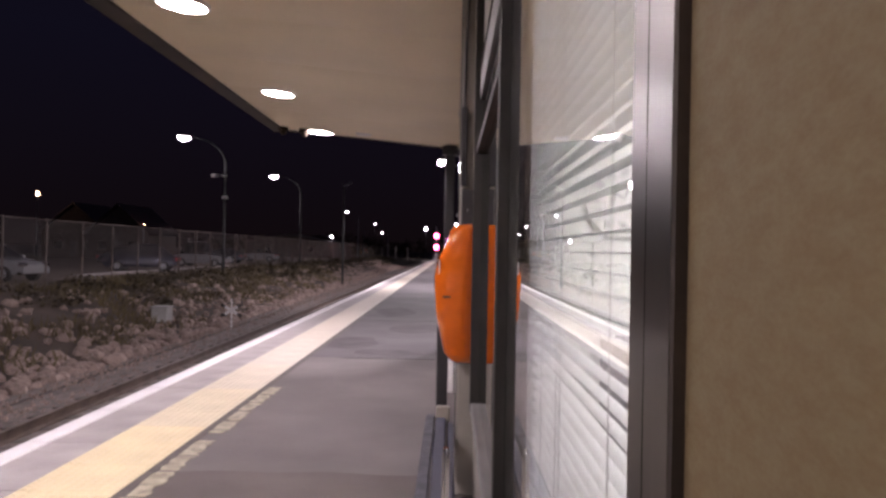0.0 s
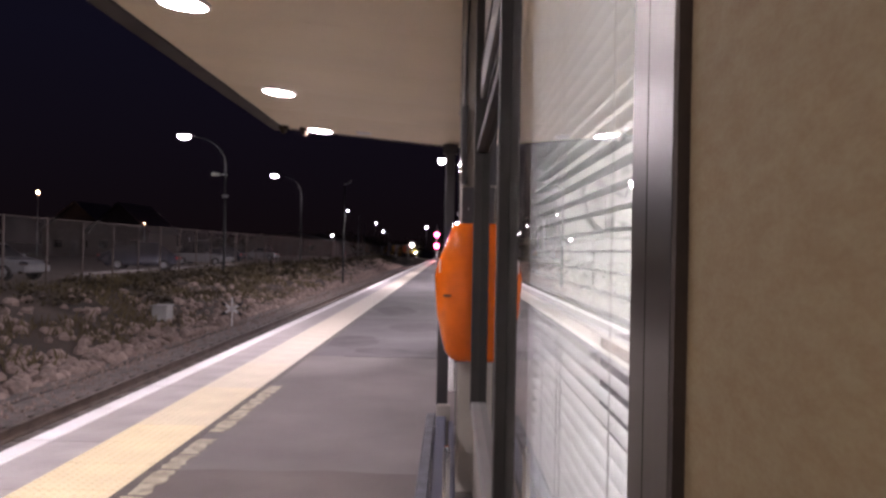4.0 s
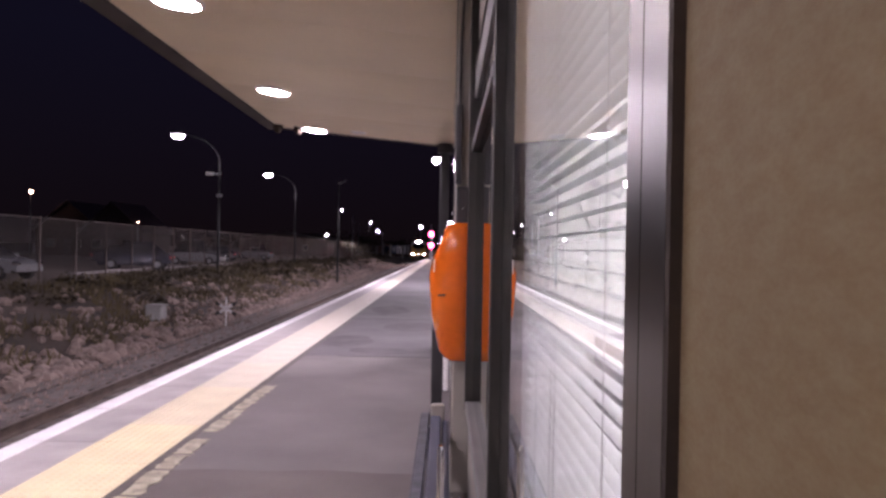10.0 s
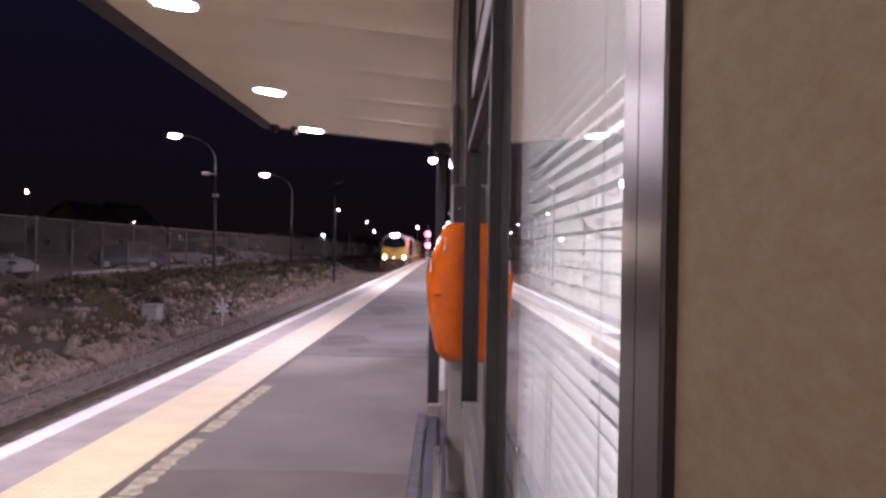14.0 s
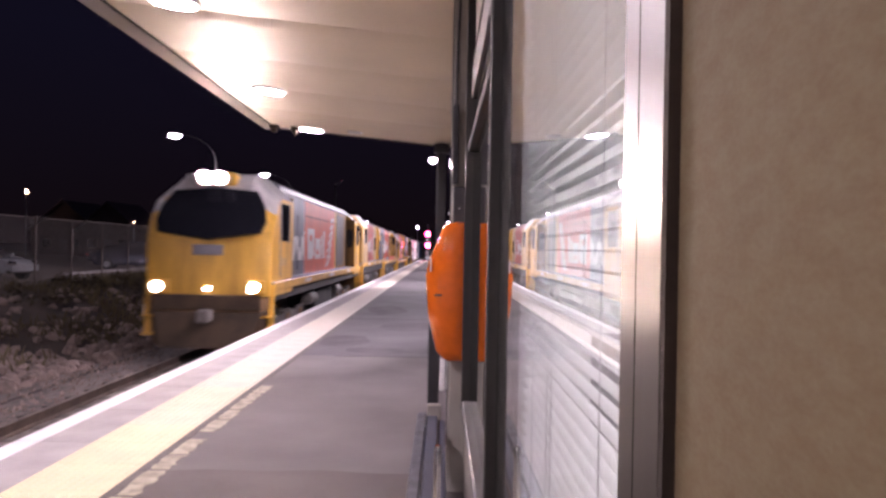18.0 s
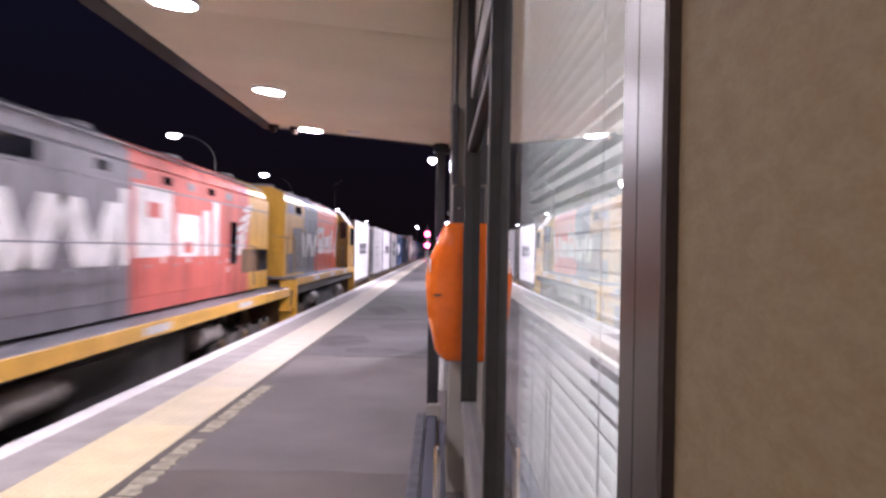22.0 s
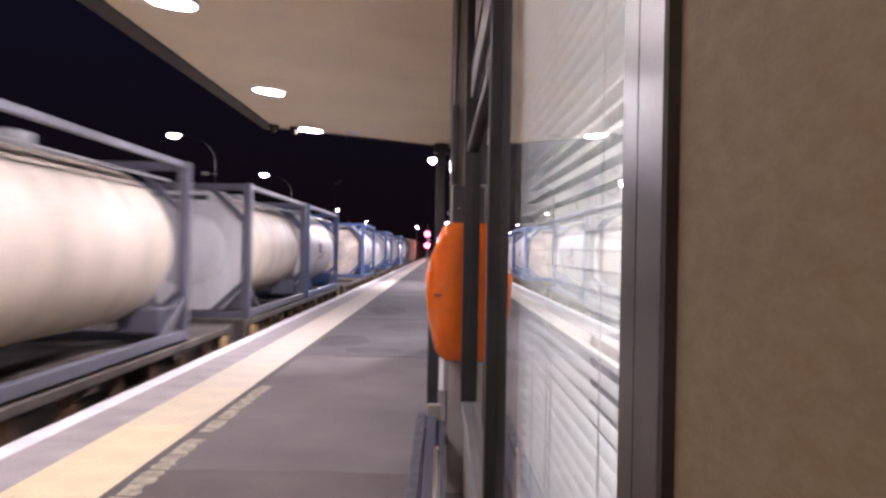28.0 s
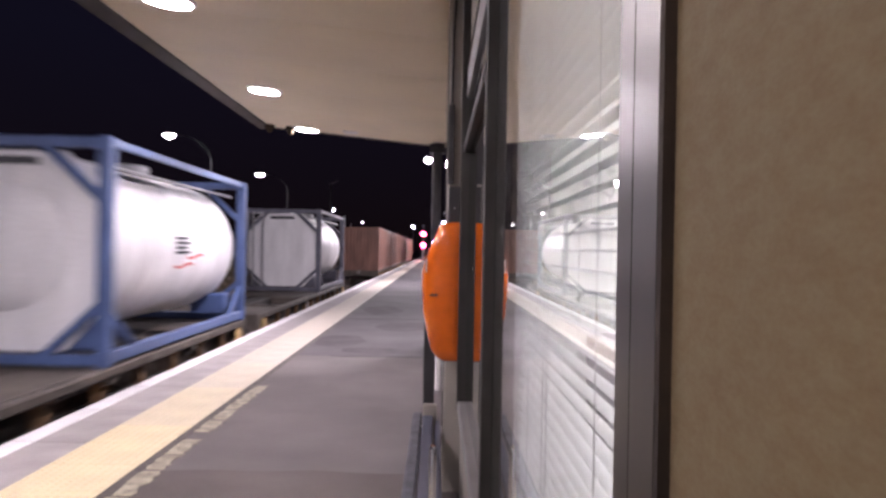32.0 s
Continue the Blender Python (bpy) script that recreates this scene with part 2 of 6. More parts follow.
def mesh_see_through(name, colour, cover):
    """Chain-link wire seen from afar: fine diagonal wires with open air between them."""
    m = bpy.data.materials.new(name)
    m.use_nodes = True
    nt = m.node_tree
    b = nt.nodes["Principled BSDF"]
    b.inputs["Base Color"].default_value = (*colour, 1)
    b.inputs["Roughness"].default_value = 0.6
    tr = nt.nodes.new("ShaderNodeBsdfTransparent")
    mx = nt.nodes.new("ShaderNodeMixShader")
    tc = nt.nodes.new("ShaderNodeTexCoord")
    facs = []
    for sign in (1, -1):
        mp = nt.nodes.new("ShaderNodeMapping")
        mp.inputs["Rotation"].default_value = (radians(45 * sign), 0, 0)
        wv = nt.nodes.new("ShaderNodeTexWave")
        wv.bands_direction = "Y"
        wv.inputs["Scale"].default_value = 6.0
        gt = nt.nodes.new("ShaderNodeMath")
        gt.operation = "GREATER_THAN"
        gt.inputs[1].default_value = 1.0 - cover
        nt.links.new(tc.outputs["Object"], mp.inputs["Vector"])
        nt.links.new(mp.outputs["Vector"], wv.inputs["Vector"])
        nt.links.new(wv.outputs["Fac"], gt.inputs[0])
        facs.append(gt)
    mxm = nt.nodes.new("ShaderNodeMath")
    mxm.operation = "MAXIMUM"
    nt.links.new(facs[0].outputs[0], mxm.inputs[0])
    nt.links.new(facs[1].outputs[0], mxm.inputs[1])
    nt.links.new(mxm.outputs[0], mx.inputs["Fac"])
    nt.links.new(tr.outputs[0], mx.inputs[1])
    nt.links.new(b.outputs[0], mx.inputs[2])
    nt.links.new(mx.outputs[0], nt.nodes["Material Output"].inputs["Surface"])
    return m


M["wire"] = mesh_see_through("chain_link_wire", (0.06, 0.045, 0.04), 0.035)


# ---- mesh helpers ----
class Geo:
    """Collects points and faces of one mesh."""

    def __init__(self):
        self.v, self.f = [], []

    def add(self, pts, faces):
        n = len(self.v)
        self.v += [tuple(p) for p in pts]
        self.f += [tuple(i + n for i in f) for f in faces]
        return self

    def box(self, x0, x1, y0, y1, z0, z1, c=0.0):
        lo, hi = (x0, y0, z0), (x1, y1, z1)
        c = min(c, 0.45 * min(b - a for a, b in zip(lo, hi)))
        if c <= 0:
            pts = [(x, y, z) for x in (x0, x1) for y in (y0, y1) for z in (z0, z1)]
            return self.add(pts, [(0, 1, 3, 2), (4, 6, 7, 5), (0, 4, 5, 1), (2, 3, 7, 6), (0, 2, 6, 4), (1, 5, 7, 3)])
        ids, pts = {}, []
        for sx in (0, 1):
            for sy in (0, 1):
                for sz in (0, 1):
                    s = (sx, sy, sz)
                    for a in range(3):
                        p = [(hi[k] - (0 if k == a else c)) if s[k] else (lo[k] + (0 if k == a else c)) for k in range(3)]
                        ids[(s, a)] = len(pts)
                        pts.append(p)
        faces = []
        for a in range(3):
            b, d = [k for k in range(3) if k != a]
            for s in (0, 1):
                q = []
                for sb, sd in ((0, 0), (1, 0), (1, 1), (0, 1)):
                    k = [0, 0, 0]
                    k[a], k[b], k[d] = s, sb, sd
                    q.append(ids[(tuple(k), a)])
                faces.append(q)
        for a, b, d in ((0, 1, 2), (0, 2, 1), (1, 2, 0)):
            for sa in (0, 1):
                for sb in (0, 1):
                    q = []
                    for ax, sd in ((a, 0), (a, 1), (b, 1), (b, 0)):
                        k = [0, 0, 0]
                        k[a], k[b], k[d] = sa, sb, sd
                        q.append(ids[(tuple(k), ax)])
                    faces.append(q)
        for s in {k[0] for k in ids}:
            faces.append([ids[(s, 0)], ids[(s, 1)], ids[(s, 2)]])
        return self.add(pts, faces)

    def beam(self, a, b, w, h=None, c=0.0):
        """A square bar from a to b."""
        a, b = Vector(a), Vector(b)
        d = b - a
        q = d.to_track_quat("Z", "Y").to_matrix()
        g = Geo().box(-w / 2, w / 2, -(h or w) / 2, (h or w) / 2, 0, d.length, c)
        return self.add([a + q @ Vector(p) for p in g.v], g.f)

    def tube(self, pts, r, n=10, caps=True):
        """A round bar along a line of points; r may be a list."""
        pts = [Vector(p) for p in pts]
        rs = r if isinstance(r, (list, tuple)) else [r] * len(pts)
        out, faces = [], []
        for i, p in enumerate(pts):
            d = (pts[min(i + 1, len(pts) - 1)] - pts[max(i - 1, 0)]).normalized()
            q = d.to_track_quat("Z", "Y").to_matrix()
            for k in range(n):
                a = 2 * math.pi * k / n
                out.append(p + q @ Vector((rs[i] * math.cos(a), rs[i] * math.sin(a), 0)))
        for i in range(len(pts) - 1):
            for k in range(n):
                k2 = (k + 1) % n
                faces.append((i * n + k, i * n + k2, (i + 1) * n + k2, (i + 1) * n + k))
        if caps:
            faces.append(tuple(reversed(range(n))))
            faces.append(tuple((len(pts) - 1) * n + k for k in range(n)))
        return self.add(out, faces)

    def loft(self, sections, caps=True):
        """Closed rings of equal count, joined in order."""
        n = len(sections[0])
        pts = [p for s in sections for p in s]
        faces = []
        for i in range(len(sections) - 1):
            for k in range(n):
                k2 = (k + 1) % n
                faces.append((i * n + k, i * n + k2, (i + 1) * n + k2, (i + 1) * n + k))
        if caps:
            faces.append(tuple(reversed(range(n))))
            faces.append(tuple((len(sections) - 1) * n + k for k in range(n)))
        return self.add(pts, faces)

    def slab(self, ring, offset):
        """A flat plate from a ring of points, thickened by the vector offset."""
        o = Vector(offset)
        return self.loft([[Vector(p) for p in ring], [Vector(p) + o for p in ring]])

    def mesh(self, name, smooth=False):
        me = bpy.data.meshes.new(name)
        me.from_pydata(self.v, [], self.f)
        bm = bmesh.new()
        bm.from_mesh(me)
        bmesh.ops.recalc_face_normals(bm, faces=bm.faces[:])
        bm.to_mesh(me)
        bm.free()
        if smooth:
            me.polygons.foreach_set("use_smooth", [True] * len(me.polygons))
            me.set_sharp_from_angle(angle=radians(38))
        return me


def part(name, geo, material, parent=None, label="", smooth=False):
    me = geo.mesh(name, smooth) if isinstance(geo, Geo) else geo
    if not me.materials:
        me.materials.append(material)
    ob = new(name, me)
    ob.parent = parent
    if label:
        ob["label"] = label
    return ob


def thing(name, place, label, category, group="", kind=""):
    ob = new(name)
    ob.matrix_basis = place if isinstance(place, Matrix) else pose(*place)
    return tagged(ob, label, category, group, kind)


def setting(name, geo, material, label, category, smooth=False):
    return tagged(part(name, geo, material, smooth=smooth), label, category, kind="structure")


# ---- the ground and the track ----
def track_point(u):
    """Centre of the track u metres along: straight past the platform, then a curve, then straight again."""
    if u <= CURVE_Y:
        return Vector((TRACK_X, u, RAIL_Z)), 0.0
    a = min((u - CURVE_Y) / CURVE_R, CURVE_END)
    rest = u - CURVE_Y - a * CURVE_R
    x = TRACK_X - CURVE_R * (1 - math.cos(a)) - rest * math.sin(a)
    y = CURVE_Y + CURVE_R * math.sin(a) + rest * math.cos(a)
    return Vector((x, y, RAIL_Z)), a


def side_of_track(u, q):
    """A point q metres to the left of the track's centre."""
    p, a = track_point(u)
    return p + Vector((-math.cos(a), -math.sin(a), 0)) * q


BANK_RISE = 1.08


def bank_height(u, q):
    """Height of the ground q metres left of the track (negative: to the right, under the platform)."""
    bed = RAIL_Z - 0.20
    n = noise.noise(Vector((u * 0.23, q * 0.4, 2.0)))
    if q < -40:
        return 0.0 - 0.2
    if q < 1.9:
        return bed
    if q < 2.5:
        return bed - 0.12 * (q - 1.9) / 0.6
    if q < 8.2:
        k = (q - 2.5) / 5.7
        return bed - 0.12 + (BANK_RISE + 0.12) * (k * k * (3 - 2 * k)) + 0.16 * n * math.sin(k * math.pi)
    if q < 9.2:
        return bed + BANK_RISE
    return bed + BANK_RISE - 0.10 * min(1.0, (q - 9.2) / 1.4)


def build_ground():
    us = [-60, -40, -20, -8] + [i * 1.6 for i in range(0, 60)] + [96 + i * 6 for i in range(0, 40)] + [340, 380, 430, 500, 640, 900, 1500, 3000]
    qs = [-3000, -900, -300, -90, -41, -40, -12, -3, -1.6, 0, 1.6, 1.9, 2.5, 3.1, 3.7, 4.3, 4.9, 5.5, 6.1, 6.7, 7.3, 8.2, 9.2, 10.6, 12, 25, 60, 150, 400, 1200, 3000]
    g = Geo()
    pts = []
    for u in us:
        for q in qs:
            p = side_of_track(min(u, 520), q) if u <= 520 else side_of_track(520, q) + Vector((-0.3335, 0.9428, 0)) * (u - 520)
            pts.append((p.x, p.y, bank_height(u, q) if q > -12 else -1.0))
    n = len(qs)
    faces = [(i * n + j, i * n + j + 1, (i + 1) * n + j + 1, (i + 1) * n + j) for i in range(len(us) - 1) for j in range(n - 1)]
    g.add(pts, faces)
    setting("ground", g, M["soil"], "dark earth bank and flat ground beside the railway at night", "ground")
    # crushed stone bed
    g = Geo()
    rng = random.Random(4)
    secs = []
    for u in [-30, 0] + [i * 2 for i in range(1, 84)] + [168 + i * 6 for i in range(1, 92)]:
        prof = [(-1.55, -1.0), (-1.5, -0.17), (-0.6, -0.15), (0.6, -0.15), (1.75, -0.19), (2.6, -0.33 + 0.05 * rng.random()), (2.7, -1.0)]
        ring = []
        for q, z in prof:
            p = side_of_track(u, q)
            ring.append((p.x, p.y, RAIL_Z + z))
        secs.append(ring)
    g.loft(secs)
    bed = setting("ballast_bed", g, M["ballast"], "grey crushed stone bed under the rails", "ballast")
    # loose stones on it
    g = Geo()
    for i in range(5200):
        u = rng.random() ** 1.7 * 75 + 3
        q = rng.uniform(0.62, 2.9)
        p = side_of_track(u, q)
        s = rng.uniform(0.018, 0.05)
        base = RAIL_Z - 0.17 - max(0, q - 1.75) * 0.15
        g.add([(p.x + s * math.cos(a + i), p.y + s * math.sin(a + i) * 1.2, base - 0.02) for a in (0, 2.1, 4.2)] + [(p.x + s * 0.3, p.y, base + s)],
              [(0, 1, 3), (1, 2, 3), (2, 0, 3)])
    tagged(part("track_stones", g, M["rock"]), "loose grey track stones beside the rails", "stones", kind="stuff")
    # rails
    for q, name in ((-0.565, "rail_near"), (0.565, "rail_far")):
        secs = []
        for u in [-30, 0, 40, 80, 120, 165] + [165 + i * 5 for i in range(1, 110)]:
            ring = []
            for dq, z in ((-0.065, -0.15), (-0.065, -0.135), (-0.012, -0.12), (-0.012, -0.04), (-0.036, -0.03), (-0.036, 0), (0.036, 0), (0.036, -0.03), (0.012, -0.04), (0.012, -0.12), (0.065, -0.135), (0.065, -0.15)):
                p = side_of_track(u, q + dq)
                ring.append((p.x, p.y, RAIL_Z + z))
            secs.append(ring)
        setting(name, Geo().loft(secs), M["steel_rail"], "worn steel rail on wooden sleepers", "rail")
    me = Geo().box(-1.05, 1.05, -0.11, 0.11, -0.27, -0.14, 0.015).mesh("sleeper")
    me.materials.append(M["sleeper"])
    for i in range(200):
        u = 2 + i * 0.68
        p, a = track_point(u)
        ob = new("sleeper", me)
        ob.parent = bed
        ob.matrix_basis = Matrix.Translation(p) @ pose(0, 0, 0, 0, 0, math.degrees(a))


build_ground()
BANK_TOP = RAIL_Z - 0.20 + BANK_RISE
CARPARK_Z = BANK_TOP - 0.11
g = Geo().box(-70, -15.6, -30, 150, CARPARK_Z - 0.3, CARPARK_Z + 0.03)
setting("carpark", g, M["tar"], "dark asphalt car park behind the chain-link fence", "car park")

# ---- the platform ----
PLAT_END = 165.0
g = Geo()
g.box(-2.06, 14.0, -14, PLAT_END, -0.35, 0.0)
platform = setting("platform", g, M["asphalt"], "grey asphalt station platform with dark patches", "platform")
g = Geo().box(-3.16, 14.0, -14, PLAT_END, -1.15, -0.352)
setting("platform_wall", g, M["concrete"], "concrete platform base wall facing the track", "platform wall")
# concrete band, tactile tiles and white edge blocks: single pieces near, joined bands far
me_cop = Geo().box(-3.108, -2.692, 0.004, 1.196, -0.35, 0.0, 0.004).mesh("coping_slab")
me_cop.materials.append(M["coping"])
me_white = Geo().box(-3.30, -3.112, 0.004, 1.196, -0.20, 0.004, 0.012).mesh("edge_block")
me_white.materials.append(M["edge_paint"])
g = Geo().box(-2.688, -2.064, 0.002, 0.598, -0.35, 0.004, 0.003)
for ix in range(10):
    for iy in range(10):
        x, y = -2.656 + ix * 0.0622, 0.03 + iy * 0.06
        g.add([(x - .017, y - .017, .004), (x + .017, y - .017, .004), (x + .017, y + .017, .004), (x - .017, y + .017, .004),
               (x - .009, y - .009, .009), (x + .009, y - .009, .009), (x + .009, y + .009, .009), (x - .009, y + .009, .009)],
              [(0, 1, 5, 4), (1, 2, 6, 5), (2, 3, 7, 6), (3, 0, 4, 7), (4, 5, 6, 7)])
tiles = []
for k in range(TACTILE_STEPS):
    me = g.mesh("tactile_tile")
    me.materials.append(M["tactile_glare_%d" % k])
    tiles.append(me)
# tiles step to the glare-paled colours along the platform
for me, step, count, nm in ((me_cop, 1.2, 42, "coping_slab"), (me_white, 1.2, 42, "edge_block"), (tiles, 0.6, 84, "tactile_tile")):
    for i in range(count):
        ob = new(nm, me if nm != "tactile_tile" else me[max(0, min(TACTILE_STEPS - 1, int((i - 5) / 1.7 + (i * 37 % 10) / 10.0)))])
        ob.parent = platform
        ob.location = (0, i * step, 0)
for x0, x1, z0, z1, nm, ma, lab in ((-3.108, -2.692, -0.35, 0, "coping_band", "coping", "grey concrete band"), (-3.30, -3.112, -0.2, 0.004, "edge_band", "edge_paint", "white painted platform edge"), (-2.688, -2.064, -0.35, 0.006, "tactile_band", "tactile_pale", "pale yellow tactile strip")):
    g = Geo().box(x0, x1, 50.4, PLAT_END, z0, z1, 0.003)
    part(nm, g, M[ma], platform, lab)
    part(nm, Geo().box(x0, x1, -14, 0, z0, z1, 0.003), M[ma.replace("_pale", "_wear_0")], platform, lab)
# worn remains of an older yellow line
rng = random.Random(11)
for y0, y1 in ((3.5, 4.1), (4.14, 4.7), (4.74, 5.26), (5.3, 5.66), (5.70, 6.14), (6.40, 6.84), (6.88, 7.25), (7.29, 7.66), (7.70, 8.1), (8.14, 8.55)):
    ring = []
    n = 9
    for i in range(n):
        ring.append((-1.985 + rng.uniform(-.012, .012), y0 + (y1 - y0) * i / (n - 1), 0.0))
    for i in range(n):
        ring.append((-1.855 + rng.uniform(-.02, .02), y1 - (y1 - y0) * i / (n - 1), 0.0))
    part("worn_paint_patch", Geo().slab(ring, (0, 0, 0.0042)), M["worn_yellow"], platform, "worn pale yellow paint")
g = Geo().box(-2.058, -1.99, 0, 60, 0.0, 0.0036)
part("sealant_joint", g, M["seal_brown"], platform, "dark sealant joint")
for x0, x1, y0, y1 in ((-1.5, 0.1, 11.0, 11.06), (-2.0, 0.1, 17.0, 17.06), (-1.2, 0.1, 27, 27.1)):
    part("seam", Geo().box(x0, x1, y0, y1, 0, 0.0030), M["fascia"], platform, "dark seam in the asphalt")

# stretches of the asphalt with uneven edges: resurfaced far, canopy shade painted near
for y0, y1, nm, lab, lift in ((11.05, 60.0, "asphalt_new", "darker newer asphalt", 0.0009), (-3.0, 5.3, "asphalt_brown", "brownish asphalt with canopy shade painted in", 0.0009)):
    xs = [-1.985 + 2.12 * i / 24 for i in range(25)]
    edge = lambda x, y: y + 0.10 * noise.noise(Vector((x * 1.7, y, 3.0)))
    ring = [(x, edge(x, y0), 0.0) for x in xs] + [(x, edge(x, y1), 0.0) for x in reversed(xs)]
    part("asphalt_stretch", Geo().slab(ring, (0, 0, lift)), M[nm], platform, lab)

# damp patches in the asphalt
for cx, cy, rx, ry in ((-1.6, 12.9, 0.42, 0.75), (-0.75, 11.7, 0.75, 0.35), (-0.5, 15.4, 0.6, 0.9), (-1.3, 19.5, 0.5, 1.4)):
    ring = []
    for i in range(26):
        a = 2 * math.pi * i / 26
        k = 1 + 0.35 * noise.noise(Vector((cx * 3 + 1.3 * math.cos(a), cy + 1.3 * math.sin(a), 0.5)))
        ring.append((min(0.05, cx + rx * k * math.cos(a)), cy + ry * k * math.sin(a), 0.0))
    part("damp_patch", Geo().slab(ring, (0, 0, 0.0022)), M["damp"], platform, "dark damp patch")

# ---- the canopy ----
Y_END = 12.66
EDGE_X, EDGE_Z, WALL_Z = -2.87, 3.53, 3.24


def soffit_z(x):
    return WALL_Z + (EDGE_Z - WALL_Z) * (WALL_X - x) / (WALL_X - EDGE_X)


def build_canopy():
    g = Geo()
    step, y = 1.52, -9.0
    xs = [WALL_X + (EDGE_X + 0.06 - WALL_X) * i / 6 for i in range(7)]
    while y < Y_END - 0.1:
        y1 = min(y + step, Y_END - 0.05)
        rows = [y + 0.006, y + 0.012, y + (y1 - y) * 0.25, y + (y1 - y) * 0.5, y + (y1 - y) * 0.75, y1 - 0.012, y1 - 0.006]
        dips = [0.001, 0, -0.0015, -0.002, -0.0015, 0, 0.001]
        pts = [(x, yy, soffit_z(x) + dz) for yy, dz in zip(rows, dips) for x in xs]
        g.add(pts, [(i * 7 + j, i * 7 + j + 1, (i + 1) * 7 + j + 1, (i + 1) * 7 + j) for i in range(6) for j in range(6)])
        y += step
    g.add([(WALL_X, -9, WALL_Z + 0.013), (EDGE_X, -9, EDGE_Z + 0.013), (EDGE_X, Y_END, EDGE_Z + 0.013), (WALL_X, Y_END, WALL_Z + 0.013)], [(0, 1, 2, 3)])
    setting("canopy_ceiling", g, M["soffit"], "cream painted canopy soffit of wide satin panels", "ceiling", smooth=True)
    g = Geo()
    ring = [(WALL_X, -9, WALL_Z + 0.03), (EDGE_X, -9, EDGE_Z + 0.03), (EDGE_X, -9, EDGE_Z + 0.30), (WALL_X, -9, WALL_Z + 0.35)]
    g.loft([ring, [(x, Y_END, z) for x, _, z in ring]])
    setting("canopy_roof", g, M["fascia"], "dark flat roof over the platform canopy", "roof")
    g = Geo().box(EDGE_X - 0.09, EDGE_X + 0.115, -9, Y_END + 0.06, EDGE_Z - 0.032, EDGE_Z + 0.30, 0.012)
    part("fascia", g, M["fascia"]).name = "canopy_fascia"
    tagged(bpy.data.objects["canopy_fascia"], "dark brown canopy fascia board with gutter", "fascia", kind="structure")
    part("gutter", Geo().tube([(EDGE_X - 0.13, -9, EDGE_Z + 0.16), (EDGE_X - 0.13, Y_END, EDGE_Z + 0.16)], 0.055, 10), M["fascia"], bpy.data.objects["canopy_fascia"])
    ring = [(EDGE_X, Y_END, EDGE_Z - 0.01), (EDGE_X, Y_END, EDGE_Z + 0.3), (WALL_X, Y_END, WALL_Z + 0.35), (WALL_X, Y_END, WALL_Z - 0.01)]
    setting("canopy_end_board", Geo().slab(ring, (0, 0.05, 0)), M["fascia"], "dark end board of the canopy", "fascia")


build_canopy()


def downlight(y):
    x = -2.115
    t = thing("downlight", (x, y, soffit_z(x) - 0.012, 0, math.degrees(math.atan2(EDGE_Z - WALL_Z, WALL_X - EDGE_X)), 0), "round white downlight glowing in the canopy soffit", "ceiling light", "canopy downlights")
    n = 28
    ring = lambda r, z: [(r * math.cos(2 * math.pi * k / n), r * math.sin(2 * math.pi * k / n), z) for k in range(n)]
    part("trim_ring", Geo().loft([ring(0.215, 0.012), ring(0.215, -0.012), ring(0.19, -0.022), ring(0.18, -0.008), ring(0.18, 0.012)]), M["white"], t, smooth=True)
    part("diffuser", Geo().loft([ring(0.179, 0.0), ring(0.175, -0.014), ring(0.12, -0.026)]), M["down"], t, "glowing diffuser", smooth=True)


for y in (-6.5, -3.4, -0.3, 2.8, 5.95, 9.30, 12.30):
    downlight(y)


def dome_camera(x, y):
    t = thing("dome_camera", (x, y, soffit_z(x)), "small dark dome security camera under the canopy", "security camera", "canopy cameras")
    n = 16
    ring = lambda r, z: [(r * math.cos(2 * math.pi * k / n), r * math.sin(2 * math.pi * k / n), z) for k in range(n)]
    part("base", Geo().loft([ring(0.085, 0.02), ring(0.085, -0.05), ring(0.070, -0.06)]), M["seal"], t, smooth=True)
    part("dome", Geo().loft([ring(0.06 * math.cos(a), -0.06 - 0.07 * math.sin(a)) for a in (0, .4, .8, 1.2, 1.5)]), M["seal"], t, smooth=True)


dome_camera(-2.72, 12.35)
dome_camera(-2.38, 12.35)
g = Geo().box(-1.5, -1.28, 12.0, 12.2, soffit_z(-1.4) - 0.03, soffit_z(-1.4) + 0.02, 0.01)
tagged(part("smoke_detector", g, M["white"]), "small pale fitting on the canopy soffit", "ceiling fitting")

# ---- the station wall with its windows ----
SILL_Z, HEAD_Z = 0.71, 2.55
g = Geo()
g.box(WALL_X, 0.40, -9, 0.5488, 0, WALL_Z + 0.3)
setting("wall_south", g, M["wall"], "beige roughcast station wall close to the camera", "wall")
g = Geo().box(WALL_X, 0.40, 0.5496, 4.90, 0, SILL_Z - 0.05).box(WALL_X, 0.40, 0.5496, 4.90, HEAD_Z + 0.03, WALL_Z + 0.3)
g.box(WALL_X, 0.40, 4.335, 4.90, SILL_Z - 0.05, HEAD_Z + 0.03)
setting("wall_window", g, M["pier"], "beige wall above and below the station windows", "wall")
g = Geo().box(0.06, 0.40, 4.901, 5.5, 0, WALL_Z + 0.2, 0.01).box(0.17, 0.4, 5.5, Y_END, 0, WALL_Z + 0.3)
setting("pier_edge_trim", Geo().box(0.0535, 0.0585, 4.93, 5.46, 0.30, WALL_Z - 0.06, 0.0015), M["edge_trim"], "smooth grey metal trim on the pier's face", "trim")
setting("wall_pier", g, M["pier"], "beige pier and wall beyond the windows", "wall")
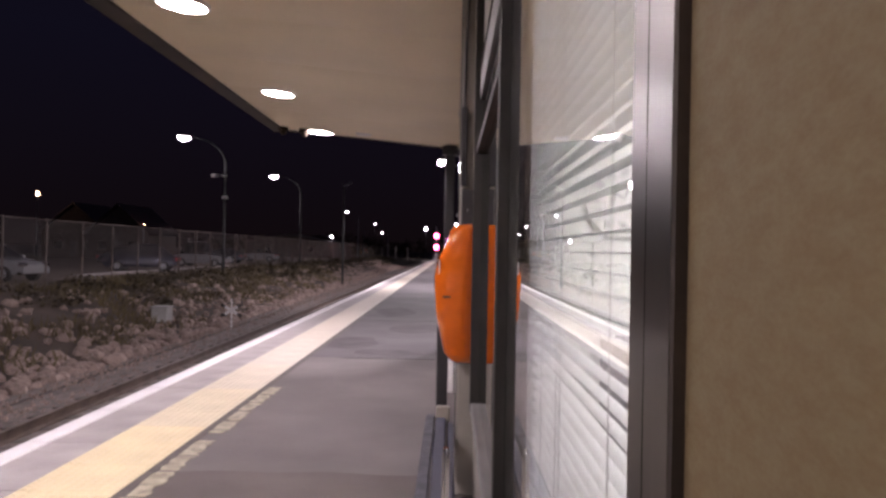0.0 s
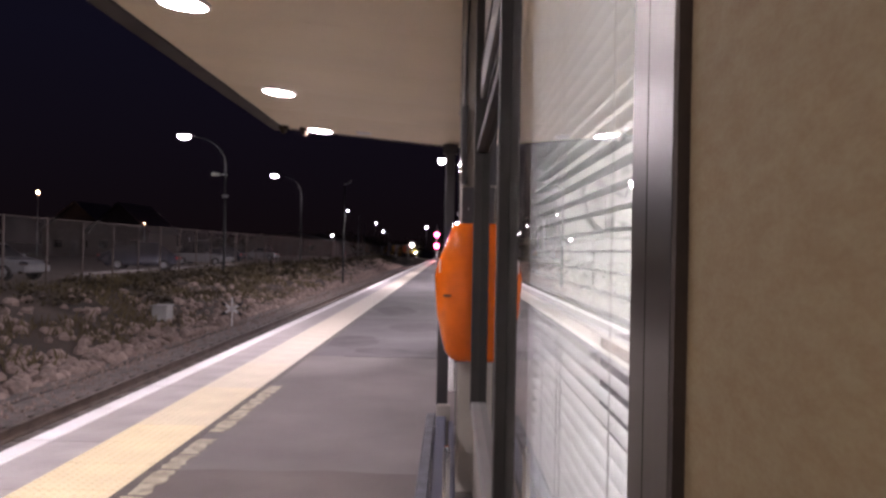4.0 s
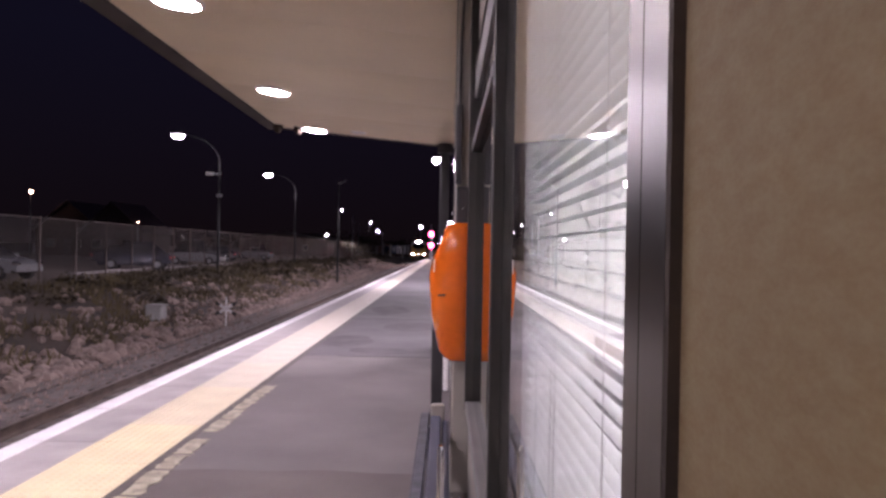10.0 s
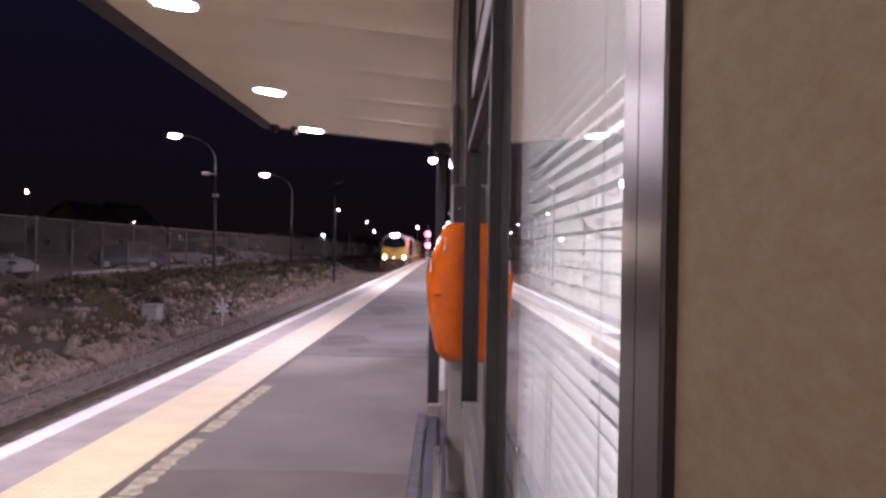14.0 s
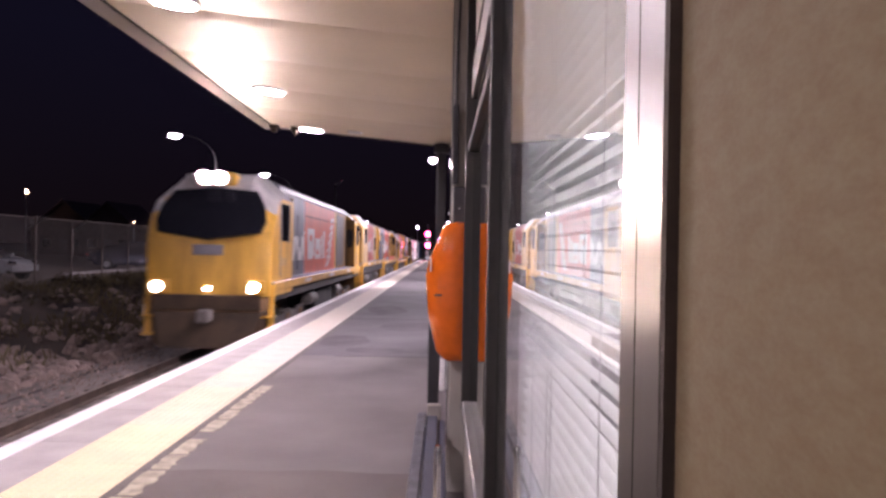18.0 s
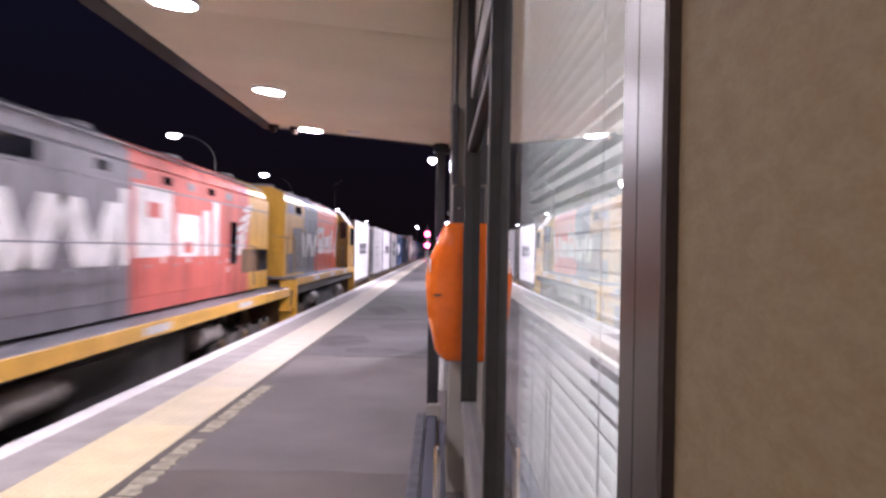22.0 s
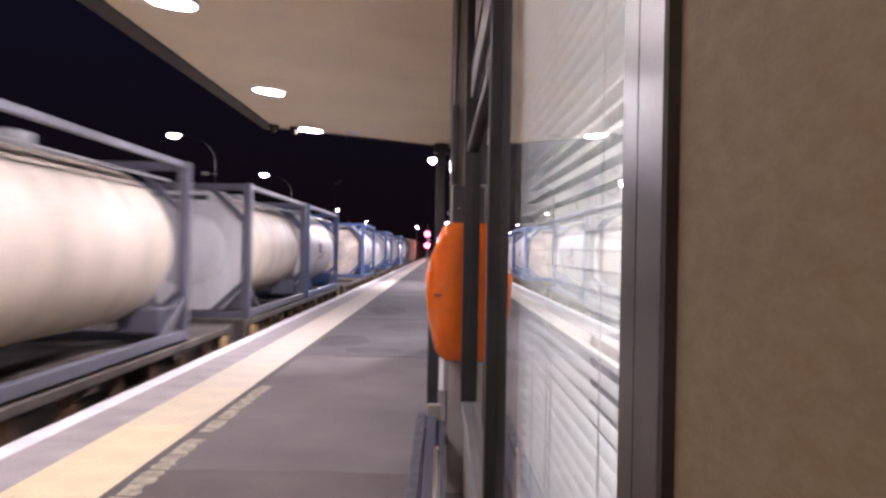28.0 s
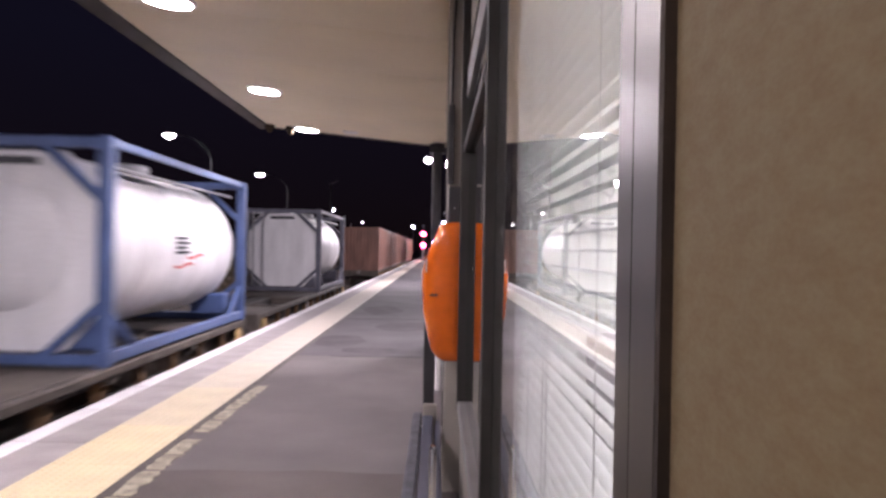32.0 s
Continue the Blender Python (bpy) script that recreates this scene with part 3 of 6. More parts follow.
setting("cornice", Geo().box(0.135, WALL_X - 0.002, -9, Y_END - 0.06, WALL_Z - 0.045, WALL_Z - 0.012, 0.004).box(0.152, WALL_X - 0.002, -9, 4.29, WALL_Z - 0.20, WALL_Z - 0.17, 0.004), M["fascia"], "dark trim strips under the canopy soffit", "trim")
g = Geo().box(WALL_X - 0.0090, 0.2, 0.5492, 0.5592, 0, WALL_Z)
setting("wall_joint", g, M["seal"], "black recessed joint beside the window frame", "trim")


def build_window(i, y0, y1, lit):
    w = thing("window_%d" % i, (0, 0, 0), "tall aluminium framed window%s" % (" with closed white blinds in a lit room" if lit else " onto a dark room"), "window", kind="structure")
    part("window_sill", Geo().box(WALL_X - 0.04, WALL_X + 0.1, y0 - 0.02, y1 + 0.02, SILL_Z - 0.05, SILL_Z, 0.006), M["dark_alu" if lit else "pewter"], w)
    part("head_rail", Geo().box(WALL_X - 0.015, WALL_X + 0.1, y0 - 0.02, y1 + 0.02, HEAD_Z - 0.15, HEAD_Z, 0.004), M["pewter"], w)
    part("head_seal", Geo().box(WALL_X - 0.02, WALL_X + 0.1, y0 - 0.02, y1 + 0.02, HEAD_Z, HEAD_Z + 0.025, 0.002), M["seal"], w)
    pane = part("pane", Geo().box(WALL_X + 0.002, WALL_X + 0.008, y0, y1, SILL_Z, HEAD_Z - 0.15), M["glass"], w)
    pane.visible_shadow = False
    return w


w1 = build_window(1, 0.69, 2.30, True)
part("jamb_cover", Geo().box(WALL_X - 0.0088, WALL_X + 0.06, 0.5594, 0.6352, 0, WALL_Z, 0.003), M["alu"], w1, "brushed aluminium jamb")
part("jamb", Geo().box(WALL_X - 0.0078, WALL_X + 0.06, 0.6365, 0.692, 0, WALL_Z, 0.003), M["alu"], w1, "brushed aluminium jamb")
part("mullion", Geo().box(WALL_X - 0.030, WALL_X + 0.08, 2.30, 2.355, SILL_Z - 0.05, WALL_Z, 0.004), M["dark_alu"], w1, "dark bronze mullion")
w2 = build_window(2, 2.36, 4.275, False)
part("mullion", Geo().box(WALL_X - 0.043, WALL_X + 0.08, 4.275, 4.33, SILL_Z - 0.05, WALL_Z, 0.004), M["dark_alu"], w2, "dark bronze mullion")
part("transom", Geo().box(WALL_X - 0.03, WALL_X + 0.02, 2.36, 4.275, 2.10, 2.14, 0.004), M["dark_alu"], w2)
part("reveal_edge", Geo().box(0.2165, 0.262, 1.87, 2.295, SILL_Z, HEAD_Z - 0.15, 0.004), M["tank_grey"], w1, "grey side reveal")
part("reveal_panel", Geo().box(0.182, 0.216, 1.87, 2.295, SILL_Z, HEAD_Z - 0.15, 0.004), M["seal"], w1, "black side reveal")
part("inner_reveal", Geo().box(0.265, 0.418, 2.225, 2.295, 0.4, 2.85), M["room"], w1, "white inner reveal")

# the lit room behind the first window, and the dark one behind the second
g = Geo()
g.box(3.2, 3.3, -1.5, 2.30, 0, 2.9).box(0.42, 3.2, -1.6, -1.5, 0, 2.9).box(0.42, 3.2, 2.22, 2.30, 0, 2.9)
g.box(0.42, 3.2, -1.5, 2.22, 2.85, 2.95)
setting("room_floor", Geo().box(0.42, 3.2, -1.5, 2.22, -0.1, 0.4), M["carpet"], "dark grey carpet in the lit room", "floor")
setting("room_desk", Geo().box(0.43, 1.15, -1.2, 2.215, 0.62, 0.66, 0.004), M["carpet"], "dark worktop under the window in the lit room", "worktop")
setting("room_walls", g, M["room"], "white painted office room behind the blinds", "room")
# the second room's unlit look is put into dark grey walls
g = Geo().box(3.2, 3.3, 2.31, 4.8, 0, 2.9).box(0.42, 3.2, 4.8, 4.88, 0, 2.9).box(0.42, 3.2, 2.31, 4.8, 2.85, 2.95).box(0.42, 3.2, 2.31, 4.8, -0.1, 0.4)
setting("room_walls_dark", g, M["t_roof"], "room behind the second window, its unlit dimness put into grey walls", "room")
t = thing("room_light", (1.20, 0.15, 2.82), "long white fluorescent ceiling light in the office", "ceiling light")
part("housing", Geo().box(-0.20, 0.20, -0.66, 0.66, 0.0, 0.028, 0.005), M["white"], t)
part("tube_cover", Geo().box(-0.16, 0.16, -0.62, 0.62, -0.04, 0.0, 0.01), M["room_lamp"], t, "glowing cover")


def build_blind():
    b = thing("venetian_blind", (0.205, 0, 0), "closed white venetian blind behind the glass", "blind")
    y0, y1 = 0.60, 1.735
    part("head_box", Geo().box(-0.012, 0.03, y0, y1, 2.36, 2.40, 0.003), M["blind"], b)
    me = Geo()
    prof = []
    for i in range(5):
        k = i / 4 - 0.5
        prof.append((k * 0.0218, -k * 0.0008, 0.0027 * (1 - 4 * k * k)))
    ring = [(px, z + c) for px, z, c in prof] + [(px, z + c - 0.0006) for px, z, c in reversed(prof)]
    me.loft([[(x, y0, z) for x, z in ring], [(x, y1, z) for x, z in ring]])
    me = me.mesh("slat", True)
    me.materials.append(M["blind"])
    for i in range(62):
        s = new("slat", me)
        s.parent = b
        s.location = (0.0, 0, SILL_Z + 0.03 + i * 0.0262)
        s.rotation_euler = (0, radians(math.sin(i * 1.7) * 0.7), 0)
    for y in (0.886, 1.27, 1.315, 1.52):
        part("ladder_cord", Geo().box(-0.0150, -0.0135, y - 0.0012, y + 0.0012, SILL_Z + 0.02, 2.36), M["tank_grey"], b)
    part("side_channel", Geo().box(-0.018, 0.018, y1 + 0.004, y1 + 0.016, SILL_Z, 2.40), M["tank_grey"], b, "pale grey side channel")
    part("bottom_rail", Geo().box(-0.010, 0.012, y0, y1, SILL_Z + 0.002, SILL_Z + 0.014, 0.003), M["blind"], b)


build_blind()
# assumed furniture, added to darken the gaps between the blind's lower slats
t = thing("assumed_cabinet", (0.75, 1.96, 0.40), "assumed tall grey cabinet in the lit room", "cabinet")
part("body", Geo().box(-0.31, 0.31, -0.22, 0.25, 0.0, 0.92, 0.01), M["t_roof"], t)
for i in range(3):
    d = part("drawer", Geo().box(-0.295, 0.295, -0.24, -0.221, 0.02 + i * 0.30, 0.30 + i * 0.30, 0.006), M["t_roof"], t)
    part("handle", Geo().box(-0.08, 0.08, -0.262, -0.24, 0.16 + i * 0.30, 0.18 + i * 0.30, 0.004), M["galv"], d)


def wall_clock():
    t = thing("wall_clock", (0.502, 2.217, 1.71), "round white wall clock with dark hour marks in the lit room", "clock")
    n = 36
    ring = lambda r, y: [(r * math.cos(2 * math.pi * k / n), y, r * math.sin(2 * math.pi * k / n)) for k in range(n)]
    part("case", Geo().loft([ring(0.112, 0.0), ring(0.112, -0.012), ring(0.109, -0.0138)]), M["room"], t, "white rim", smooth=True)
    part("dial", Geo().loft([ring(0.108, -0.008), ring(0.108, -0.0142)]), M["white"], t)
    for k in range(12):
        a = math.pi / 6 * k
        c = Vector((0.082 * math.cos(a), -0.0146, 0.082 * math.sin(a)))
        u, v = Vector((math.cos(a), 0, math.sin(a))) * 0.013, Vector((-math.sin(a), 0, math.cos(a))) * 0.011
        part("hour_mark", Geo().slab([c - u - v, c + u - v, c + u + v, c - u + v], (0, -0.002, 0)), M["tank_grey"], t)
    for a, r in ((1.2, 0.05), (2.6, 0.07)):
        part("clock_arm", Geo().beam((0, -0.019, 0), (r * math.cos(a), -0.019, r * math.sin(a)), 0.004, 0.002), M["fr_grey"], t)


wall_clock()

# ---- the station building behind the wall ----
g = Geo().box(5.6, 5.8, -9, Y_END, 0, 3.5).box(0.41, 5.6, Y_END - 0.2, Y_END, 0, 3.5).box(0.41, 5.6, -9, -8.8, 0, 3.5)
setting("wall_back", g, M["pier"], "beige outer walls of the station building", "wall")
setting("station_roof", Geo().box(0.41, 6.0, -9.2, Y_END + 0.1, 3.66, 3.84, 0.02), M["fascia"], "dark flat roof of the station building", "roof")


# ---- things along the platform ----
def orange_hood():
    t = thing("phone_hood", (WALL_X - 0.085, 4.80, 0.0), "glossy orange plastic hood on a beige wall pier", "hood")
    secs = []
    for z, xl, d in ((0.882, 0.04, 0.10), (0.905, 0.005, 0.15), (0.955, -0.03, 0.19), (1.17, -0.078, 0.22), (1.40, -0.093, 0.24), (1.50, -0.07, 0.24), (1.62, -0.02, 0.24), (1.68, 0.0, 0.235), (1.705, 0.015, 0.21), (1.715, 0.05, 0.17)):
        mid, w = (xl + 0.16) / 2 - 0.085, (0.16 - xl) / 2
        ring = []
        n = 22
        for k in range(n):
            a = 2 * math.pi * k / n
            cx, cy = math.cos(a), math.sin(a)
            e = 0.55
            ring.append((mid + w * math.copysign(abs(cx) ** e, cx), -0.10 + d * math.copysign(abs(cy) ** e, cy) * 0.9, z))
        secs.append(ring)
    part("shell", Geo().loft(secs), M["orange"], t, smooth=True)
    part("back_plate", Geo().box(0.03, 0.083, -0.02, 0.09, 0.92, 1.66, 0.01), M["black"], t)
    part("scuff", Geo().box(-0.12, -0.075, -0.322, -0.316, 1.28, 1.293, 0.002), M["t_grille"], t, "dark scuff mark")
    part("paper_label", Geo().box(-0.148, -0.140, -0.30, -0.20, 1.42, 1.50, 0.003), M["white"], t, "pale paper label")


orange_hood()


def simple_post(name, x, y, z0, z1, w, material, label, category):
    t = thing(name, (x, y, z0), label, category)
    part("shaft", Geo().box(-w / 2, w / 2, -w / 2, w / 2, 0, z1 - z0, w * 0.12), material, t)
    return t


p = simple_post("canopy_post", -0.02, 12.3, 0.0, soffit_z(-0.02) - 0.002, 0.15, M["black"], "dark square steel post under the canopy end", "post")
part("base_plate", Geo().box(-0.14, 0.14, -0.14, 0.14, 0.0, 0.02, 0.004), M["galv"], p)
part("cap_plate", Geo().box(-0.12, 0.12, -0.12, 0.12, soffit_z(-0.02) - 0.16, soffit_z(-0.02) - 0.02, 0.004), M["black"], p)
t = thing("downpipe", (0.10, 7.6, 0.0), "dark metal downpipe on the station wall", "pipe")
part("pipe", Geo().tube([(0, 0, 0.0), (0, 0, 3.1), (0.02, 0, 3.25)], 0.03, 10), M["black"], t, smooth=True)
for z in (0.4, 1.9, 2.9):
    part("bracket", Geo().box(-0.036, 0.07, -0.02, 0.02, z, z + 0.03, 0.003), M["galv"], t)
t = thing("conduit_box", (0.08, 4.86, 1.97), "dark narrow conduit box on the wall pier", "box")
part("case", Geo().box(-0.019, 0.019, -0.02, 0.04, 0.0, 0.50, 0.004), M["black"], t)
part("cable", Geo().tube([(0.0, 0.03, 0.50), (0.004, 0.03, 0.9), (0.02, 0.035, 1.28)], 0.008, 6), M["black"], t)
t = thing("alarm_box", (0.105, 4.86, 1.71), "black box fixed on the pier over the orange hood", "box")
part("case", Geo().box(-0.036, 0.038, -0.06, 0.04, 0.0, 0.24, 0.008), M["black"], t)
part("indicator", Geo().box(0.0, 0.008, -0.064, -0.06, 0.10, 0.108, 0.001), M["galv"], t)
t = thing("dark_panel", (-0.05, 6.6, 0.0), "dark narrow panel post on the platform by the wall", "panel post")
part("board", Geo().box(-0.045, 0.05, -0.03, 0.03, 0.02, 1.45, 0.008), M["black"], t)
part("foot", Geo().box(-0.10, 0.10, -0.10, 0.10, 0.0, 0.02, 0.004), M["galv"], t)
part("strip", Geo().box(0.055, 0.10, -0.05, 0.0, 0.35, 0.85, 0.01), M["white"], t, "white reflector strip")


def low_ledge():
    t = thing("bench", (0, 0, 0), "low blue-grey bench with worn seat against the wall", "bench")
    part("seat", Geo().box(-0.14, -0.078, 2.9, 5.2, 0.41, 0.45, 0.01), M["bluegrey"], t)
    part("rear_slat", Geo().box(-0.074, -0.005, 2.9, 5.2, 0.385, 0.43, 0.008), M["navy"], t, "navy rear slat")
    part("end_board", Geo().box(-0.075, 0.02, 5.22, 5.27, 0.0, 0.50, 0.01), M["pier"], t, "beige end board")
    part("back_rail", Geo().box(0.005, 0.045, 2.9, 5.2, 0.30, 0.40, 0.01), M["navy"], t, "navy back rail")
    for y in (3.2, 4.9):
        part("leg", Geo().box(-0.09, -0.05, y, y + 0.05, 0, 0.41, 0.006), M["navy"], t)
    part("grab_tube", Geo().tube([(0.0, 3.3, 0.0), (0.0, 3.3, 0.69), (0.0, 3.3, 0.71)], [0.016, 0.016, 0.010], 12), M["chrome"], t, "chrome tube", smooth=True)


low_ledge()


def street_lamp(x, y, z0, height, arm, watts, kind="street_lamp", bracket=False):
    """A tapered pole with a curved arm reaching in -x by arm metres and a glowing lantern."""
    short = 1.0 if x < -10 and abs(arm) > 0.3 else 0.5
    # the poles on the bank are sunk into its slope
    z0, height = (z0 - 0.45, height + 0.45) if x < -10 else (z0, height)
    t = thing(kind, (x, y, z0), "galvanised street lamp with a curved arm, lit white", "street lamp", "lamps along the railway")
    pts = [(0, 0, 0), (0, 0, height * 0.35), (0, 0, height * 0.8)]
    if abs(arm) > 0.1:
        for k in range(1, 9):
            a = k / 8 * math.pi / 2
            pts.append((-arm * (1 - math.cos(a)), 0, height * 0.8 + (height * 0.2 - 0.05) * math.sin(a)))
    else:
        pts.append((0, 0, height))
    rs = [0.085, 0.07, 0.05] + [0.03] * (len(pts) - 3)
    part("pole", Geo().tube(pts, rs, 10), M["lamp_pole"], t, smooth=True)
    part("base", Geo().box(-0.16, 0.16, -0.16, 0.16, 0, 0.03, 0.005), M["galv"], t)
    hx = -arm
    s = 1 if arm >= 0 else -1
    body = [[(hx + s * 0.10, -0.07, height - 0.06), (hx + s * 0.10, 0.07, height - 0.06), (hx + s * 0.10, 0.05, height + 0.02), (hx + s * 0.10, -0.05, height + 0.02)],
            [(hx - s * 0.25 * short, -0.16, height - 0.04), (hx - s * 0.25 * short, 0.16, height - 0.04), (hx - s * 0.25 * short, 0.11, height + 0.09), (hx - s * 0.25 * short, -0.11, height + 0.09)],
            [(hx - s * 0.65 * short, -0.10, height - 0.02), (hx - s * 0.65 * short, 0.10, height - 0.02), (hx - s * 0.65 * short, 0.05, height + 0.05), (hx - s * 0.65 * short, -0.05, height + 0.05)]]
    lantern = part("lantern", Geo().loft(body), M["lamp_pole"], t, smooth=True)
    secs = []
    for dx, w, dz in ((0.06, 0.10, -0.08), (-0.10, 0.22, -0.18), (-0.32, 0.27, -0.26), (-0.54, 0.20, -0.19), (-0.64, 0.10, -0.08)):
        secs.append([(hx + s * dx * short, -w, height - 0.045), (hx + s * dx * short, w, height - 0.045), (hx + s * dx * short, w * 0.6, height + dz), (hx + s * dx * short, -w * 0.6, height + dz)])
    part("lens", Geo().loft(secs), M["street"], lantern, "glowing lens", smooth=True)
    if bracket:
        part("sign_arm", Geo().box(-0.45, 0.1, -0.03, 0.03, height * 0.72, height * 0.72 + 0.05, 0.01), M["galv"], t)
        part("camera_box", Geo().box(-0.75, -0.35, -0.08, 0.08, height * 0.715, height * 0.735, 0.01), M["white"], t)
        part("clamp", Geo().box(-0.14, 0.14, -0.1, 0.1, height * 0.56, height * 0.58, 0.01), M["galv"], t)
    if watts:
        lamp_point("lamp_light", (x + hx - s * (0.3 * short), y, z0 + height - 0.30), watts, COOL, 0.30, 174)
    return t


Z_BANK = 0.49
street_lamp(-12.4, 42.0, Z_BANK - 0.15, 7.30, 2.0, 900, bracket=True)
# unseen lamps, added to carry the row on beside and behind the camera
for yy, watts in ((19.0, 800), (-3.0, 1900), (-26.0, 1700)):
    street_lamp(-12.4, yy, Z_BANK - 0.15, 7.30, 2.0, watts)
street_lamp(-12.5, 64.0, Z_BANK - 0.15, 7.30, 2.0, 900)
street_lamp(-16.7, 121.0, Z_BANK, 7.2, -0.2, 1200)
street_lamp(-16.5, 167.0, Z_BANK, 6.95, -0.1, 500)
street_lamp(-21.5, 240.0, Z_BANK, 6.9, -0.1, 300)
street_lamp(-23.0, 262.0, Z_BANK, 6.9, -0.1, 0)
# lamps that stand on the platform itself
# 14.6, 50, 72, -13 and -36 are unseen, added to light the train
street_lamp(1.85, 14.6, 0.0, 5.62, 0.9, 1800)
street_lamp(0.62, 34.0, 0.0, 5.62, 0.9, 3700)
street_lamp(2.20, 50.0, 0.0, 5.62, 0.9, 3600)
street_lamp(2.50, 72.0, 0.0, 5.62, 0.9, 3600)
street_lamp(1.90, 104.0, 0.0, 5.4, 0.9, 6000)
street_lamp(0.62, -13.0, 0.0, 5.55, 0.9, 2600)
street_lamp(0.62, -36.0, 0.0, 5.55, 0.9, 2500)
street_lamp(0.8, 68.0, 0.0, 5.6, -1.4, 0)


def far_light(x, y, z0, z, material, size, label, name="area_lamp"):
    t = thing(name, (x, y, z0), label, "lamp")
    part("mast", Geo().tube([(0, 0, 0), (0, 0, z - z0)], 0.06, 8), M["galv"], t)
    part("lens", Geo().tube([(0, 0, z - z0), (0, 0, z - z0 + size * 0.3), (0, 0, z - z0 + size)], [size * 0.35, size * 0.6, size * 0.3], 10), material, t, "glowing lens", smooth=True)


far_light(-48.7, 90.0, CARPARK_Z, 7.35, M["amber"], 0.36, "distant amber area lamp on a mast")
far_light(-34.84, 87.0, CARPARK_Z, 4.0, M["amber"], 0.14, "small distant lamp on a house")
far_light(-30.7, 90.0, CARPARK_Z, 2.6, M["amber"], 0.05, "small white lamp far behind the car park")
far_light(-25.85, 60.0, CARPARK_Z, 0.74, M["street"], 0.12, "small white bollard lamp in the car park", "bollard_lamp")
far_light(-23.1, 150.0, CARPARK_Z, 3.85, M["street"], 0.4, "distant lamp beside a low roof")
far_light(-16.3, 222.0, RAIL_Z, -0.9 + 0.2, M["amber"], 0.45, "low amber lamp beside the far track")
for px, ph in ((-14.3, 2.6), (-13.2, 3.4), (-11.9, 3.0), (-9.6, 2.8)):
    pt = thing("trackside_post", (px, 205.0 + 3 * px, RAIL_Z - 0.2), "pale timber post beside the far track", "post", "posts by the far track")
    part("shaft", Geo().box(-0.16, 0.16, -0.1, 0.1, 0, ph + 0.6, 0.03), M["c_end"], pt)
    part("crossarm", Geo().box(-0.5, 0.5, -0.14, -0.1, ph, ph + 0.12, 0.01), M["c_end"], pt)
tp = side_of_track(56.0, 2.95)
t = thing("trackside_pole", (tp.x, tp.y, bank_height(56.0, 2.95) - 0.05), "tall thin dark pole beside the track with an unlit lantern", "pole")
part("shaft", Geo().tube([(0, 0, 0), (0, 0, 3.0), (0, 0, 7.3)], [0.085, 0.07, 0.05], 10), M["lamp_pole"], t, smooth=True)
part("lantern", Geo().loft([[(x, -0.09, z), (x, 0.09, z), (x, 0.06, z + 0.10), (x, -0.06, z + 0.10)] for x, z in ((-0.05, 7.25), (0.25, 7.36), (0.50, 7.55))]), M["galv"], t, "grey tilted lantern")
for px, py, ph in ((-19.2, 160.0, 8.4), (-22.0, 196.0, 7.9), (-17.2, 212.0, 6.1)):
    pt = thing("lamp_pole", (px, py, CARPARK_Z), "thin grey pole far along the railway", "pole", "poles along the railway")
    part("shaft", Geo().tube([(0, 0, 0), (0, 0, ph)], [0.13, 0.09], 8), M["galv"], pt, smooth=True)
far_light(-7.2, 230.0, 0.0, 8.0, M["street"], 0.6, "distant lamp beyond the platform end")
far_light(-0.2, 120.0, 0.0, 3.3, M["street"], 0.35, "small lamp on the far platform")
far_light(0.5, 40.0, 0.0, 6.1, M["street"], 0.16, "small white lamp on a thin mast")


def signal_mast():
    t = thing("railway_signal", (-1.98, 112.0, 0.0), "railway signal mast with two lit red lamps", "railway signal")
    part("mast", Geo().tube([(0, 0, 0), (0, 0, 5.2)], 0.08, 10), M["galv"], t)
    for z in (2.19, 3.84):
        head = part("signal_head", Geo().box(-0.42, 0.42, -0.22, -0.09, z - 0.55, z + 0.55, 0.05), M["black"], t)
        lens = []
        for y, r in ((-0.222, 0.34), (-0.28, 0.31), (-0.33, 0.16)):
            lens.append([(r * math.cos(2 * math.pi * k / 16), y, z + r * math.sin(2 * math.pi * k / 16)) for k in range(16)])
        part("red_lens", Geo().loft(lens), M["red_lamp"], head, "glowing red lens", smooth=True)
        part("visor", Geo().loft([[(0.38 * math.cos(a), y, z + 0.38 * math.sin(a)) for a in [math.pi * k / 10 for k in range(11)]] + [(0.37 * math.cos(a), y, z + 0.37 * math.sin(a)) for a in [math.pi * k / 10 for k in range(10, -1, -1)]] for y in (-0.22, -0.48)]), M["black"], head)
    for sx in (-0.2, 0.2):
        part("ladder_rail", Geo().beam((sx, 0.12, 0), (sx, 0.12, 4.6), 0.04), M["galv"], t)


signal_mast()


def cross_marker():
    p = side_of_track(24.0, 1.95)
    t = thing("trackside_marker", (p.x, p.y, RAIL_Z - 0.22), "small white crossed marker board on a short post", "marker")
    part("post", Geo().box(-0.018, 0.018, -0.02, 0.02, 0, 0.92, 0.005), M["white"], t)
    for a in (30, -30):
        d = Vector((math.cos(radians(a)), 0, math.sin(radians(a)))) * 0.36
        n = Vector((-d.z, 0, d.x)).normalized() * 0.036
        c = Vector((0, -0.022, 0.56))
        part("arm", Geo().slab([c - d - n, c + d - n, c + d + n, c - d + n], (0, -0.014, 0)), M["edge_paint"], t)
        for k in (-1, 1):
            e, f = c + d * k * 0.62 + Vector((0, -0.015, 0)), c + d * k * 1.01 + Vector((0, -0.015, 0))
            part("arm_tip", Geo().slab([e - n * 1.05, f - n * 1.05, f + n * 1.05, e + n * 1.05], (0, -0.006, 0)), M["black"], t, "black arm tip")


